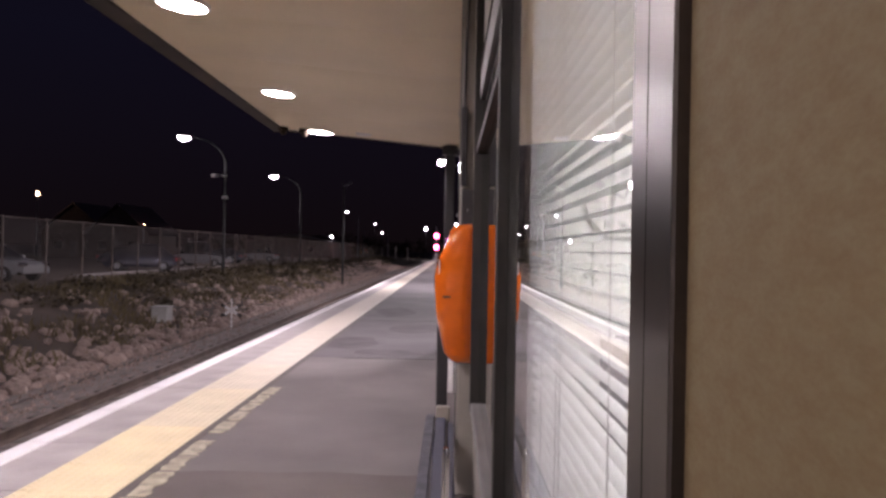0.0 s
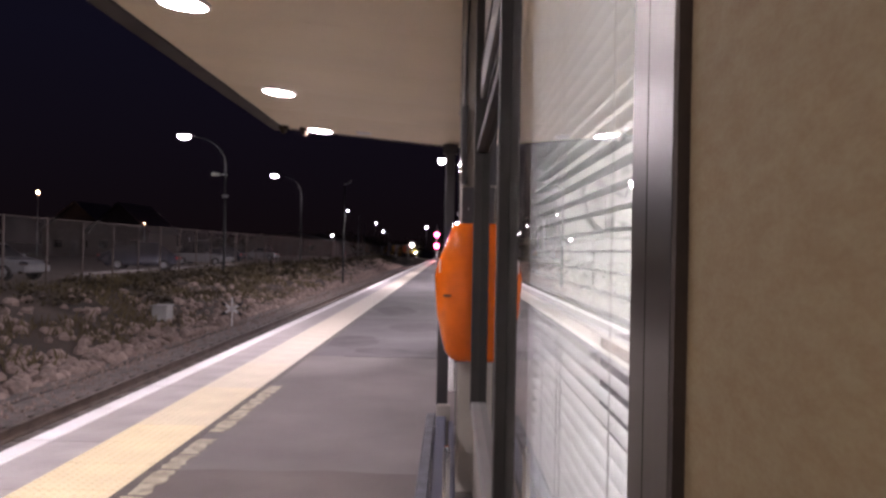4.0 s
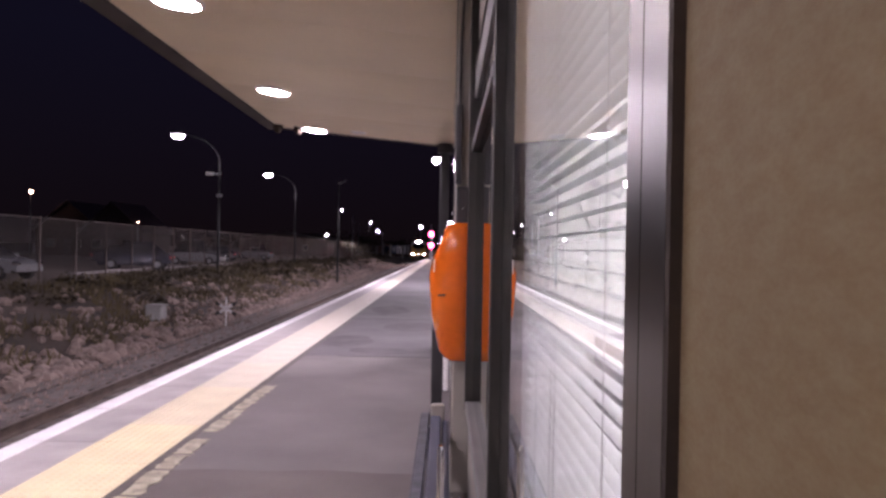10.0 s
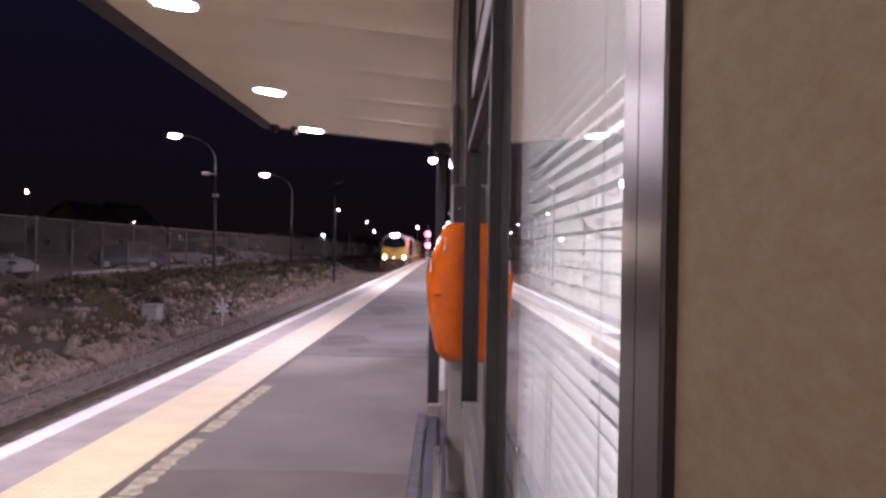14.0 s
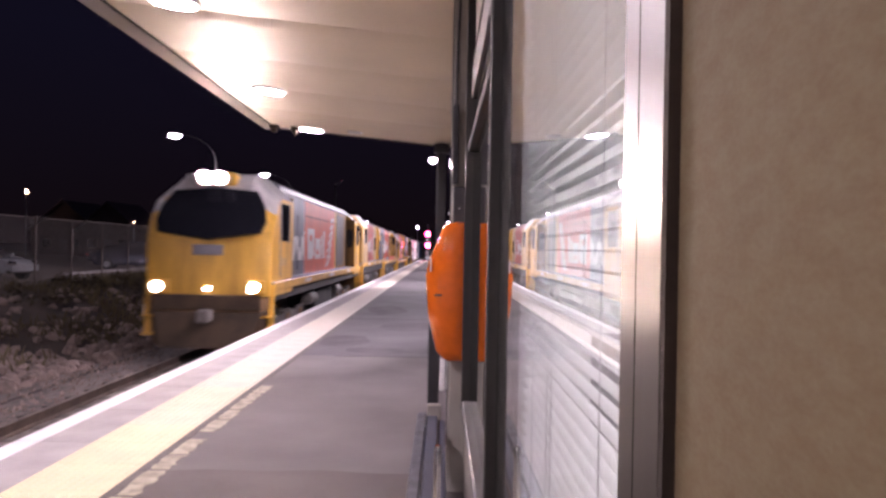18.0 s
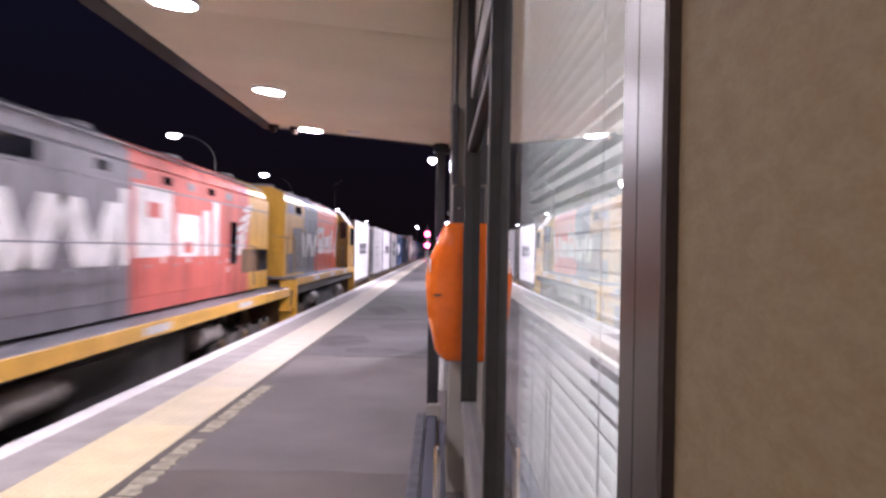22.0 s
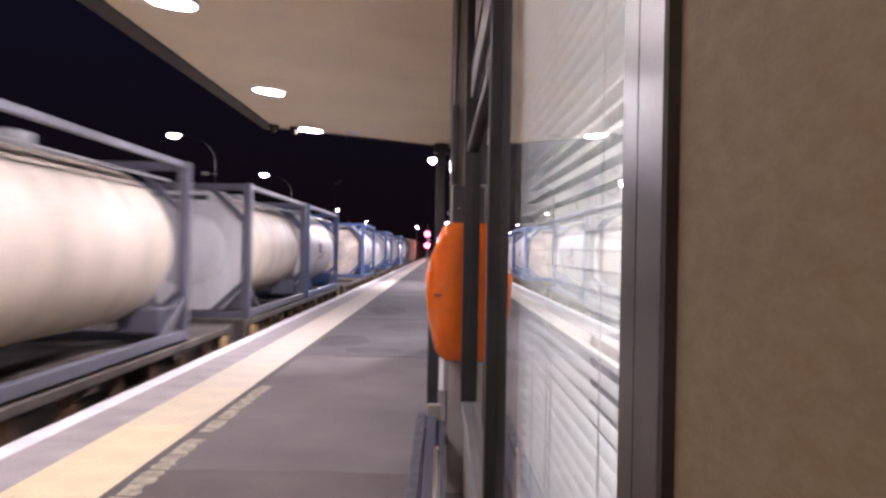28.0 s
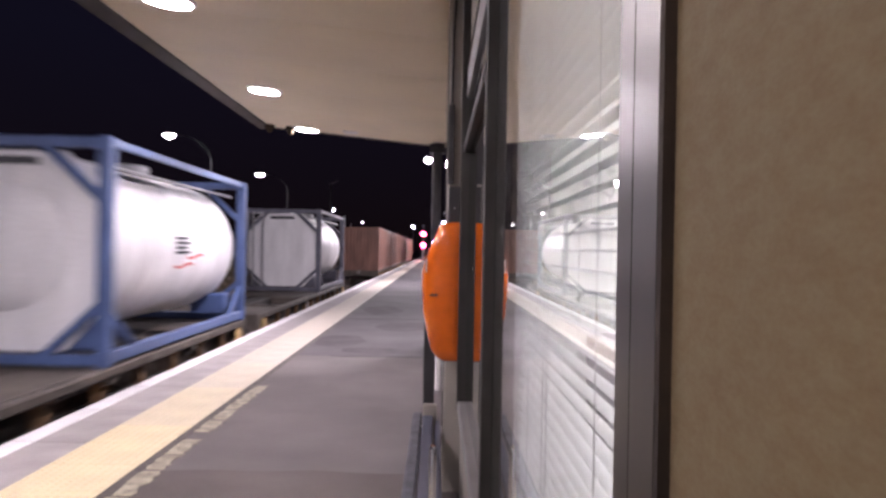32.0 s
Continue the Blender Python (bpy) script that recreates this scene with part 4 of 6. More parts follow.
cross_marker()
p = side_of_track(24.2, 4.35)
t = thing("relay_box", (p.x, p.y, bank_height(24.2, 4.35) - 0.05), "pale concrete box set in the stone bank", "concrete box")
part("block", Geo().box(-0.10, 0.38, -0.3, 0.3, 0.05, 0.50, 0.03), M["concrete"], t)
part("lid", Geo().box(-0.13, 0.41, -0.33, 0.33, 0.50, 0.55, 0.015), M["concrete"], t)


# ---- the fence, the car park and what lies behind ----
FENCE_Q = 8.45


def build_fence():
    t = thing("chain_link_fence", (0, 0, 0), "tall grey chain-link fence with steel posts along the bank", "fence")
    z = BANK_TOP - 0.03
    me = Geo().tube([(0, 0, 0), (0, 0, 2.30)], 0.034, 8).mesh("fence_post", True)
    me.materials.append(M["fence"])
    y = 12.78
    while y < 150:
        p = side_of_track(y, FENCE_Q)
        ob = new("fence_post", me)
        ob.parent = t
        ob.location = (p.x, p.y, z)
        y += 2.48
    x = TRACK_X - FENCE_Q
    for h in (0.08, 2.26):
        part("rail", Geo().tube([(x, 12, z + h), (x, 150, z + h)], 0.018, 6), M["fence"], t)
    part("wire_mesh", Geo().add([(x - 0.035, 10, z + 0.03), (x - 0.035, 150, z + 0.03), (x - 0.035, 150, z + 2.27), (x - 0.035, 10, z + 2.27)], [(0, 1, 2, 3)]), M["wire"], t, "galvanised wire mesh")


build_fence()


def car(x, y, turn, paint, label, tall=0.0):
    """A parked car, its nose towards its own -y."""
    t = thing("parked_car", (x, y, CARPARK_Z + 0.03, 0, 0, turn), label, "car", "parked cars")
    prof = [(-2.1, 0.35, 0.62), (-2.0, 0.30, 0.72), (-1.2, 0.28, 0.88), (-0.75, 0.28, 0.95), (0.9, 0.28, 0.95), (1.7, 0.30, 0.92), (2.05, 0.36, 0.80)]
    secs = []
    for yy, zb, zt in prof:
        w = 0.86 if -1.8 < yy < 1.9 else 0.74
        secs.append([(-w, yy, zb), (-w - .02, yy, (zb + zt) / 2), (-w + .06, yy, zt), (w - .06, yy, zt), (w + .02, yy, (zb + zt) / 2), (w, yy, zb)])
    part("body", Geo().loft(secs), paint, t, smooth=True)
    hi = 1.42 + tall
    cab = []
    for yy, zt, w in ((-0.9, 0.94, 0.72), (-0.2, hi, 0.58), (0.8, hi, 0.58), (1.6 + tall * 0.5, 0.93, 0.70)):
        cab.append([(-0.78, yy, 0.93), (-w, yy, zt), (w, yy, zt), (0.78, yy, 0.93)])
    part("glasshouse", Geo().loft(cab), M["dark_glass"], t, "dark windows", smooth=False)
    part("roof", Geo().box(-0.57, 0.57, -0.2, 0.82, hi - 0.01, hi + 0.03, 0.015), paint, t)
    for sx in (-1, 1):
        for yy in (-1.3, 1.3):
            wheel = part("wheel", Geo().tube([(sx * 0.70, yy, 0.31), (sx * 0.90, yy, 0.31)], 0.31, 18), M["tyre"], t, smooth=True)
            part("rim", Geo().tube([(sx * 0.86, yy, 0.31), (sx * 0.91, yy, 0.31)], [0.2, 0.18], 14), M["galv"], wheel, smooth=True)
        lens = [[(sx * 0.62 + 0.17 * k * math.cos(a), y, 0.67 + 0.10 * k * math.sin(a)) for a in [i * math.pi / 6 for i in range(12)]] for y, k in ((-1.90, 1.0), (-2.02, 0.95), (-2.09, 0.75), (-2.13, 0.45), (-2.145, 0.12))]
        part("headlight", Geo().loft(lens), M["chrome"], t, "clear rounded headlight", smooth=True)
        part("mirror", Geo().box(sx * 0.95 - 0.08, sx * 0.95 + 0.08, -0.75, -0.62, 0.93, 1.05, 0.02), paint, t)
        part("tail_light", Geo().box(sx * 0.66 - 0.1, sx * 0.66 + 0.1, 1.98, 2.08, 0.66, 0.82, 0.02), M["red_letter"], t, "red tail light")


setting("carpark_kerb", Geo().box(-17.75, -17.55, 36.0, 62.0, CARPARK_Z - 0.1, CARPARK_Z + 0.14, 0.02), M["coping"], "pale concrete kerb along the car park", "kerb")
car(-18.5, 30.8, 80, M["car_white"], "silver car parked behind the fence")
car(-18.6, 46.4, -78, M["car_dark"], "dark blue car parked behind the fence", 0.2)
car(-22.5, 54.0, 95, M["car_dark"], "dark car parked in the car park")
car(-19.4, 60.0, 88, M["car_white"], "pale van parked in the car park", 0.5)
car(-22.0, 74.0, 268, M["car_dark"], "dark hatchback parked far back")
car(-21.8, 88.0, 268, M["car_white"], "silver car parked far back")


def house(x, y, w, d, h, roof_h, label):
    t = thing("house", (x, y, CARPARK_Z), label, "house", "houses behind the car park")
    part("wall", Geo().box(-w / 2, w / 2, -d / 2, d / 2, 0, h, 0.02), M["house"], t)
    e = 0.45
    part("roof", Geo().loft([[(-w / 2 - e, yy, h - 0.15), (0, yy, h + roof_h), (w / 2 + e, yy, h - 0.15), (0, yy, h + roof_h - 0.25)] for yy in (-d / 2 - e, d / 2 + e)]), M["roof"], t)
    part("gable", Geo().loft([[(-w / 2, yy, h), (0, yy, h + roof_h - 0.3), (w / 2, yy, h)] for yy in (-d / 2, -d / 2 + 0.12)]), M["house"], t)
    for wx in (-w / 4, w / 4):
        win = part("window", Geo().box(wx - 0.6, wx + 0.6, -d / 2 - 0.03, -d / 2 + 0.05, 1.0, 2.1, 0.01), M["fence"], t)
        part("glass", Geo().box(wx - 0.53, wx + 0.53, -d / 2 - 0.04, -d / 2 - 0.031, 1.07, 2.03), M["dark_glass"], win)
    part("door", Geo().box(-0.45, 0.45, -d / 2 - 0.05, -d / 2 + 0.03, 0, 2.05, 0.01), M["roof"], t)


house(-46, 98, 8, 9, 3.2, 3.6, "dark gabled house behind the car park")
house(-38, 92, 7, 9, 3.0, 3.4, "dark gabled house beside the car park")
house(-64, 96, 9, 9, 3.0, 3.2, "dark weatherboard house far behind the fence")
house(-30, 148, 16, 10, 3.0, 1.4, "low pale-roofed shed beyond the car park")
house(-34, 205, 14, 12, 3.0, 2.4, "dark shed near the far curve of the track")


# ---- stones and plants on the bank ----
def rock_mesh(seed):
    rng = random.Random(seed)
    bm = bmesh.new()
    bmesh.ops.create_icosphere(bm, subdivisions=2, radius=1.0)
    off = Vector((seed * 3.1, seed * 1.7, 0))
    for v in bm.verts:
        k = 0.72 + 0.55 * noise.noise(v.co * 1.1 + off)
        v.co = Vector((v.co.x * k * rng.choice((1.0, 1.0)), v.co.y * k * 1.15, v.co.z * k * 0.72))
    # flatten a few sides, as broken stone has
    for _ in range(9):
        n = Vector((rng.uniform(-1, 1), rng.uniform(-1, 1), rng.uniform(-0.3, 1))).normalized()
        cut = rng.uniform(0.34, 0.52)
        for v in bm.verts:
            dd = v.co.dot(n) - cut
            if dd > 0:
                v.co -= n * dd
    me = bpy.data.meshes.new("rock")
    bm.to_mesh(me)
    bm.free()
    me.materials.append(M["rock"])
    return me


def build_rocks():
    rng = random.Random(21)
    meshes = [rock_mesh(i + 1) for i in range(7)]
    t = thing("stone_bank", (0, 0, 0), "bank of pale broken boulders beside the track", "boulders", kind="structure")
    for i in range(290):
        u = 8.5 + rng.random() ** 1.25 * 24
        q = 2.55 + rng.random() ** 2.2 * 3.0
        s = rng.uniform(0.10, 0.27) * (1.2 if q < 3.6 else 0.9)
        p = side_of_track(u, q)
        ob = new("rock", rng.choice(meshes))
        ob.parent = t
        ob.matrix_basis = Matrix.LocRotScale((p.x, p.y, bank_height(u, q) + s * 0.25), Euler((rng.uniform(-.4, .4), rng.uniform(-.4, .4), rng.uniform(0, 6.3))), (s, s, s))
    g = Geo()
    for i in range(3800):
        u = 7 + rng.random() ** 1.2 * 120
        q = 2.5 + rng.random() ** 1.15 * 4.6
        if q > 4.0 and rng.random() < 0.5:
            continue
        s = 0.05 + 0.16 * rng.random() ** 1.6
        p = side_of_track(u, q)
        z = bank_height(u, q) + s * 0.1
        a0 = rng.uniform(0, 6.3)
        ring = lambda r, h: [(p.x + r * math.cos(a0 + k * 1.2566 + 0.3 * math.sin(k * 3 + i)), p.y + r * math.sin(a0 + k * 1.2566), z + h + 0.12 * s * math.sin(k * 2.1 + i)) for k in range(5)]
        g.loft([ring(s, -s * 0.4), ring(s * 1.02, s * 0.2), ring(s * 0.55, s * 0.62)])
    tagged(part("bank_stones", g, M["rock"]), "smaller broken stones scattered on the bank", "stones", kind="stuff")


def build_shrubs():
    rng = random.Random(5)
    g = Geo()

    def leaf(x, y, z, s):
        a, b = rng.uniform(0, 6.3), rng.uniform(-0.9, 0.9)
        d = Vector((math.cos(a) * math.cos(b), math.sin(a) * math.cos(b), math.sin(b))) * s
        n = Vector((-math.sin(a), math.cos(a), rng.uniform(-.4, .4))) * s * 0.35
        c = Vector((x, y, z))
        g.add([c - d * 0.5, c + n, c + d * 0.5, c - n], [(0, 1, 2, 3)])

    for _ in range(260):
        u = 8 + rng.random() ** 1.3 * 140
        q = 4.9 + rng.random() ** 0.6 * 3.4
        if u < 30 and q > 6.2 and rng.random() < 0.75:
            continue
        p = side_of_track(u, q)
        z = bank_height(u, q)
        r = rng.uniform(0.25, 0.75)
        far = 1 if u < 45 else 2.0
        for _ in range(int(85 / far)):
            a, rr = rng.uniform(0, 6.3), r * math.sqrt(rng.random())
            leaf(p.x + rr * math.cos(a), p.y + rr * math.sin(a), z + 0.05 + rng.random() * r * 0.95 * (1.15 - rr / r), rng.uniform(0.07, 0.18) * far)
    for i in range(130):
        u = 17 + rng.random() ** 1.2 * 75
        q = rng.uniform(6.4, 8.3)
        if noise.noise(Vector((u * 0.21, q * 0.3, 4.0))) < -0.08:
            continue
        p = side_of_track(u, q)
        z = bank_height(u, q)
        r = rng.uniform(0.35, 0.72)
        for _ in range(70 if u < 45 else 40):
            a, rr = rng.uniform(0, 6.3), r * math.sqrt(rng.random())
            leaf(p.x + rr * math.cos(a), p.y + rr * math.sin(a), z + 0.03 + rng.random() * r * 1.05 * (1.15 - rr / r), rng.uniform(0.09, 0.2))
    tagged(part("bank_shrubs", g, M["leaf"]), "low dark scrub and grass along the bank", "shrubs", kind="stuff")
    # dry grass between the stones and the scrub
    g = Geo()
    for i in range(15000):
        u = 7 + rng.random() ** 1.4 * 60
        q = 3.2 + rng.random() ** 0.8 * 5.2
        p = side_of_track(u, q)
        if noise.noise(Vector((p.x * 0.5, p.y * 0.35, 7.0))) < -0.05:
            continue
        z = bank_height(u, q) - 0.02
        a, h, w = rng.uniform(0, 6.3), rng.uniform(0.12, 0.42), rng.uniform(0.012, 0.03)
        lx, ly = rng.uniform(-.16, .16), rng.uniform(-.16, .16)
        dx, dy = w * math.cos(a), w * math.sin(a)
        g.add([(p.x - dx, p.y - dy, z), (p.x + dx, p.y + dy, z), (p.x + lx * 0.4 + dx * 0.6, p.y + ly * 0.4, z + h * 0.6), (p.x + lx, p.y + ly, z + h)], [(0, 1, 2), (0, 2, 3)])
    tagged(part("bank_grass", g, M["dry_grass"]), "dry brown grass tufts on the stony bank", "grass", kind="stuff")
    # belt of trees that closes the distance, leaving the track open
    g = Geo()
    for i in range(150):
        u = rng.uniform(190, 430)
        q = rng.choice((rng.uniform(9, 40), rng.uniform(9, 60), -rng.uniform(7, 40)))
        p = side_of_track(u, q)
        h = rng.uniform(3, 7)
        g.tube([(p.x, p.y, -1.0), (p.x, p.y, h * 0.5)], 0.15, 5)
        for _ in range(80):
            a, b, rr = rng.uniform(0, 6.3), rng.uniform(-1, 1), h * 0.42 * rng.random() ** 0.4
            leaf(p.x + rr * math.cos(a) * math.sqrt(1 - b * b), p.y + rr * math.sin(a) * math.sqrt(1 - b * b), h * 0.55 + rr * b, rng.uniform(0.6, 1.2))
    tagged(part("far_trees", g, M["leaf"]), "dark belt of trees in the distance", "trees", kind="stuff")


build_rocks()
build_shrubs()


# ---- the train ----
def bogie(parent, y, base=2.0, r=0.45, material="bogie"):
    b = part("bogie", Geo().box(-0.86, 0.86, y - 0.2, y + 0.2, 0.42, 0.75, 0.03), M[material], parent)
    for sx in (-1, 1):
        part("side_frame", Geo().loft([[(x, y - base / 2 - 0.5, 0.44), (x, y - base / 2 - 0.3, 0.36), (x, y - 0.35, 0.28), (x, y + 0.35, 0.28), (x, y + base / 2 + 0.3, 0.36), (x, y + base / 2 + 0.5, 0.44), (x, y + base / 2 + 0.45, 0.60), (x, y + 0.45, 0.66), (x, y - 0.45, 0.66), (x, y - base / 2 - 0.45, 0.60)] for x in (sx * 0.86, sx * 0.98)]), M[material], b)
    for k in (-0.5, 0.5) if base < 2.6 else (-0.5, 0, 0.5):
        yy = y + k * base
        part("wheelset", Geo().tube([(-0.56, yy, r), (0.56, yy, r)], 0.08, 8), M["steel_rail"], b, smooth=True)
        for sx in (-1, 1):
            part("wheel", Geo().tube([(sx * 0.62, yy, r), (sx * 0.60, yy, r), (sx * 0.53, yy, r), (sx * 0.50, yy, r + 0.0)], [r * 0.90, r, r, r * 1.05], 24), M["steel_rail"], b, smooth=True)
            part("axle_box", Geo().box(min(sx * 0.95, sx * 1.06), max(sx * 0.95, sx * 1.06), yy - 0.14, yy + 0.14, r - 0.13, r + 0.15, 0.03), M["rust"], b)
            for d in (-0.3, 0.3):
                part("spring", Geo().tube([(sx * 0.98, yy + d, 0.46), (sx * 0.98, yy + d, 0.74)], 0.07, 8), M[material], b, smooth=True)


def block_word(parent, x, y_start, z, h, widths, gap, material, direction=1, hole=None, lower=()):
    """A painted word as plain blocks; blocks with a hole get a smaller field of the ground colour."""
    y = y_start
    for i, w in enumerate(widths):
        hh = h * (0.74 if i in lower else 1.0)
        g = Geo().box(x, x + 0.006, min(y, y + direction * w), max(y, y + direction * w), z, z + hh, 0.0)
        part("painted_block", g, M[material], parent, "painted block")
        if hole and w > 0.3 * h:
            ya, yb = sorted((y + direction * w * 0.34, y + direction * w * 0.72))
            part("painted_gap", Geo().box(x + 0.0062, x + 0.010, ya, yb, z + hh * 0.30, z + hh * 0.48, 0), M[hole], parent)
        y += direction * (w + gap)


def short_mark(parent, x, y, z, h, ground, wide):
    """A white painted mark of plain blocks: one tall with two gaps, one low, two narrow bars."""
    for name, dy, w, z0, hh, m, lift in (
            ("painted_block", 0.0, 0.74, 0.0, 1.0, "letter", 0.0), ("painted_gap", 0.22, 0.26, 0.60, 0.20, ground, 0.005), ("painted_gap", 0.60, 0.16, 0.0, 0.10, ground, 0.005),
            ("painted_block", 0.86, 0.60, 0.0, 0.70, "letter", 0.0), ("painted_gap", 1.04, 0.22, 0.14, 0.16, ground, 0.005),
            ("painted_block", 1.56, 0.19, 0.0, 0.80, "letter", 0.0), ("painted_block", 1.86, 0.19, 0.0, 0.98, "letter", 0.0)):
        part(name, Geo().box(x, x + 0.005 + lift, y + dy * h * wide, y + (dy + w) * h * wide, z + z0 * h, z + (z0 + hh) * h), M[m], parent, "white painted block" if m == "letter" else "")


def zigzag_mark(parent, x, y_end, z, h, width):
    """Slanting white painted bars that end at y_end."""
    y0 = y_end - width
    k = (width - 0.3 * h) / 4
    for i in range(4):
        ya = y0 + k * i
        a, b = (ya, ya + k * 0.62) if i % 2 == 0 else (ya + k * 0.62, ya)
        part("painted_bar", Geo().slab([(x, b, z), (x, b + k * 0.72, z), (x, a + k * 0.72, z + h * 0.72), (x, a, z + h * 0.72)], (0.006, 0, 0)), M["letter"], parent, "white slanting painted bar")
    part("painted_bar", Geo().box(x, x + 0.006, y_end - 0.2 * h, y_end, z, z + h * 0.90), M["letter"], parent, "white painted bar")


def fern(parent, x, y, z0, z1, wide, direction, material="letter"):
    """A leaf emblem of slanting bars that fan out from a leaning stem."""
    n = 7
    for i in range(n):
        k = i / (n - 1)
        zz = z0 + (z1 - z0) * k * 0.92
        stem = y + direction * wide * 0.62 * k
        h = (z1 - z0) / n * 0.64
        left = wide * (0.30 - 0.14 * abs(k - 0.3))
        right = wide * (0.42 - 0.30 * k)
        for d, w in ((-1, left), (1, right)):
            a, b = stem + direction * d * 0.02, stem + direction * d * w
            lift = 0.35 * w if d > 0 else -0.12 * w
            part("emblem_bar", Geo().slab([(x, a, zz), (x, b, zz + lift), (x, b, zz + lift + h * 0.7), (x, a, zz + h)], (0.006, 0, 0)), M[material], parent, "white painted emblem bar")


def hood_ring(y, hw, zb, zs, zt):
    return [(hw, y, zb), (hw, y, zs), (hw * 0.93, y, zs + (zt - zs) * 0.45), (hw * 0.62, y, zt), (-hw * 0.62, y, zt), (-hw * 0.93, y, zs + (zt - zs) * 0.45), (-hw, y, zs), (-hw, y, zb)]


def cab_ring(y, hw, zb, zs, zt, ridge=0.55):
    """A cab's section: upright sides, a broad flat slope, a flat roof."""
    return [(hw, y, zb), (hw, y, zs), (hw * (1 + ridge) / 2, y, (zs + zt) / 2), (hw * ridge, y, zt), (-hw * ridge, y, zt), (-hw * (1 + ridge) / 2, y, (zs + zt) / 2), (-hw, y, zs), (-hw, y, zb)]


def grille(parent, x, y0, y1, z0, z1, n, material="t_grille", base="black", deep=0.045):
    y0, y1 = min(y0, y1), max(y0, y1)
    g = part("grille", Geo().box(x - 0.02, x + 0.008, y0, y1, z0, z1, 0.004), M[base], parent, "louvred grille")
    me = Geo().slab([(x + 0.008, y0 + 0.03, 0.0), (x + 0.008, y1 - 0.03, 0.0), (x + 0.008 + deep / 2, y1 - 0.03, -deep), (x + 0.008 + deep / 2, y0 + 0.03, -deep)], (0, 0, deep * 0.36)).mesh("slat")
    me.materials.append(M[material])
    for i in range(n):
        s = new("slat", me)
        s.parent = g
        s.location = (0, 0, z0 + 0.05 + (z1 - z0 - 0.06) * (i + 0.6) / n)


def cab(parent, my, paint, y_front, y_back, hw, raked, drop=0.0):
    """A driver's cab between two distances from its end of the engine; my maps them to the engine's own axis."""
    f = y_front
    if raked:
        rows = [(f + 0.10, hw - 0.16, 1.25, 2.25, 2.42), (f + 0.18, hw - 0.03, 1.25, 2.45, 2.60), (f + 0.50, hw, 1.25, 2.95, 3.30), (f + 0.82, hw, 1.25, 3.26, 3.72), (f + 1.1, hw, 1.25, 3.34, 3.86), (y_back, hw, 1.25, 3.34, 3.86)]
    else:
        rows = [(y, w, 1.55, zs - drop, zt - drop) for y, w, zs, zt in ((f, hw - 0.06, 3.24, 3.70), (f + 0.08, hw - 0.01, 3.28, 3.78), (f + 0.30, hw, 3.30, 3.81), (y_back, hw, 3.30, 3.81))]
    ridge = 0.55 if raked else 0.69
    body = part("cab", Geo().loft([cab_ring(my(y), w, zb, zs, zt, ridge) for y, w, zb, zs, zt in rows]), M[paint], parent, "yellow cab", smooth=True)
    if raked:
        z = lambda k: (f + 0.165 + 0.60 * k - 0.0, 2.50 + 1.02 * k)
        pts = [(-1.12, 0.05), (0.0, -0.10), (1.12, 0.05), (1.20, 0.30), (1.12, 0.62), (0.92, 0.93), (0.0, 1.0), (-0.92, 0.93), (-1.12, 0.62), (-1.20, 0.30)]
        ring = []
        for x, k in pts:
            yy, zz = z(k)
            ring.append((x * 0.97, my(yy - 0.05 + 0.02 * abs(x)), zz))
        part("windscreen", Geo().slab(ring, (0, my(-0.10) - my(0), 0.03)), M["dark_glass"], body, "wide dark windscreen")
        part("wiper", Geo().beam((0.2, my(f + 0.05), 2.48), (0.75, my(f + 0.12), 2.62), 0.025), M["black"], body)
    elif f > 1.5:
        for sx in (-1, 1):
            ring = [(sx * x, my(f - 0.012), z) for x, z in ((0.94, 2.78), (0.98, 2.71), (1.15, 2.71), (1.19, 2.78), (1.19, 3.24), (1.14, 3.34), (0.98, 3.36), (0.94, 3.28))]
            part("windscreen", Geo().slab([(x, y, z - drop) for x, y, z in ring], (0, my(0.02) - my(0), 0)), M["dark_glass"], body, "narrow dark rounded window")
            ring = [(sx * x, my(f - 0.012), z - drop) for x, z in ((0.05, 2.97), (0.76, 2.95), (0.80, 3.0), (0.80, 3.46), (0.74, 3.53), (0.05, 3.55))]
            part("windscreen", Geo().slab(ring, (0, my(0.02) - my(0), 0)), M["dark_glass"], body, "dark windscreen over the nose")
    else:
        for sx in (-1, 1):
            ring = [(sx * 0.22, my(f - 0.012), 2.64), (sx * (hw - 0.16), my(f - 0.012), 2.66), (sx * (hw - 0.13), my(f - 0.012), 2.75), (sx * (hw - 0.13), my(f - 0.012), 3.18), (sx * (hw - 0.36), my(f - 0.012), 3.40), (sx * 0.22, my(f - 0.012), 3.42)]
            part("windscreen", Geo().slab([(x, y, z - drop) for x, y, z in ring], (0, my(0.02) - my(0), 0)), M["dark_glass"], body, "dark rounded windscreen")
    e = 0.003 if my(1) > my(0) else -0.003
    top = rows[-1][3] + 0.1
    y0, y1 = sorted((my(y_back), my(y_back) + e))
    # thin plates in darker yellow carry the shade of the cab's end faces
    part("end_wall", Geo().box(-hw + 0.02, hw - 0.02, y0, y1, 1.56, top), M["t_dirty" if raked else "t_worn_shaded"], body, "brown-yellow cab end wall with grime and shade painted in")
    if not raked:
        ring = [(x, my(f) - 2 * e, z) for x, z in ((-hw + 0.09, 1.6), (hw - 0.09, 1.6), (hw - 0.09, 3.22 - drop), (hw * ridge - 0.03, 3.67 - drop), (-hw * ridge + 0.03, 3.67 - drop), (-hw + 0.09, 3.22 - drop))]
        part("front_wall", Geo().slab(ring, (0, e, 0)), M["t_worn_shaded"], body, "brown-yellow cab front with grime and shade painted in")
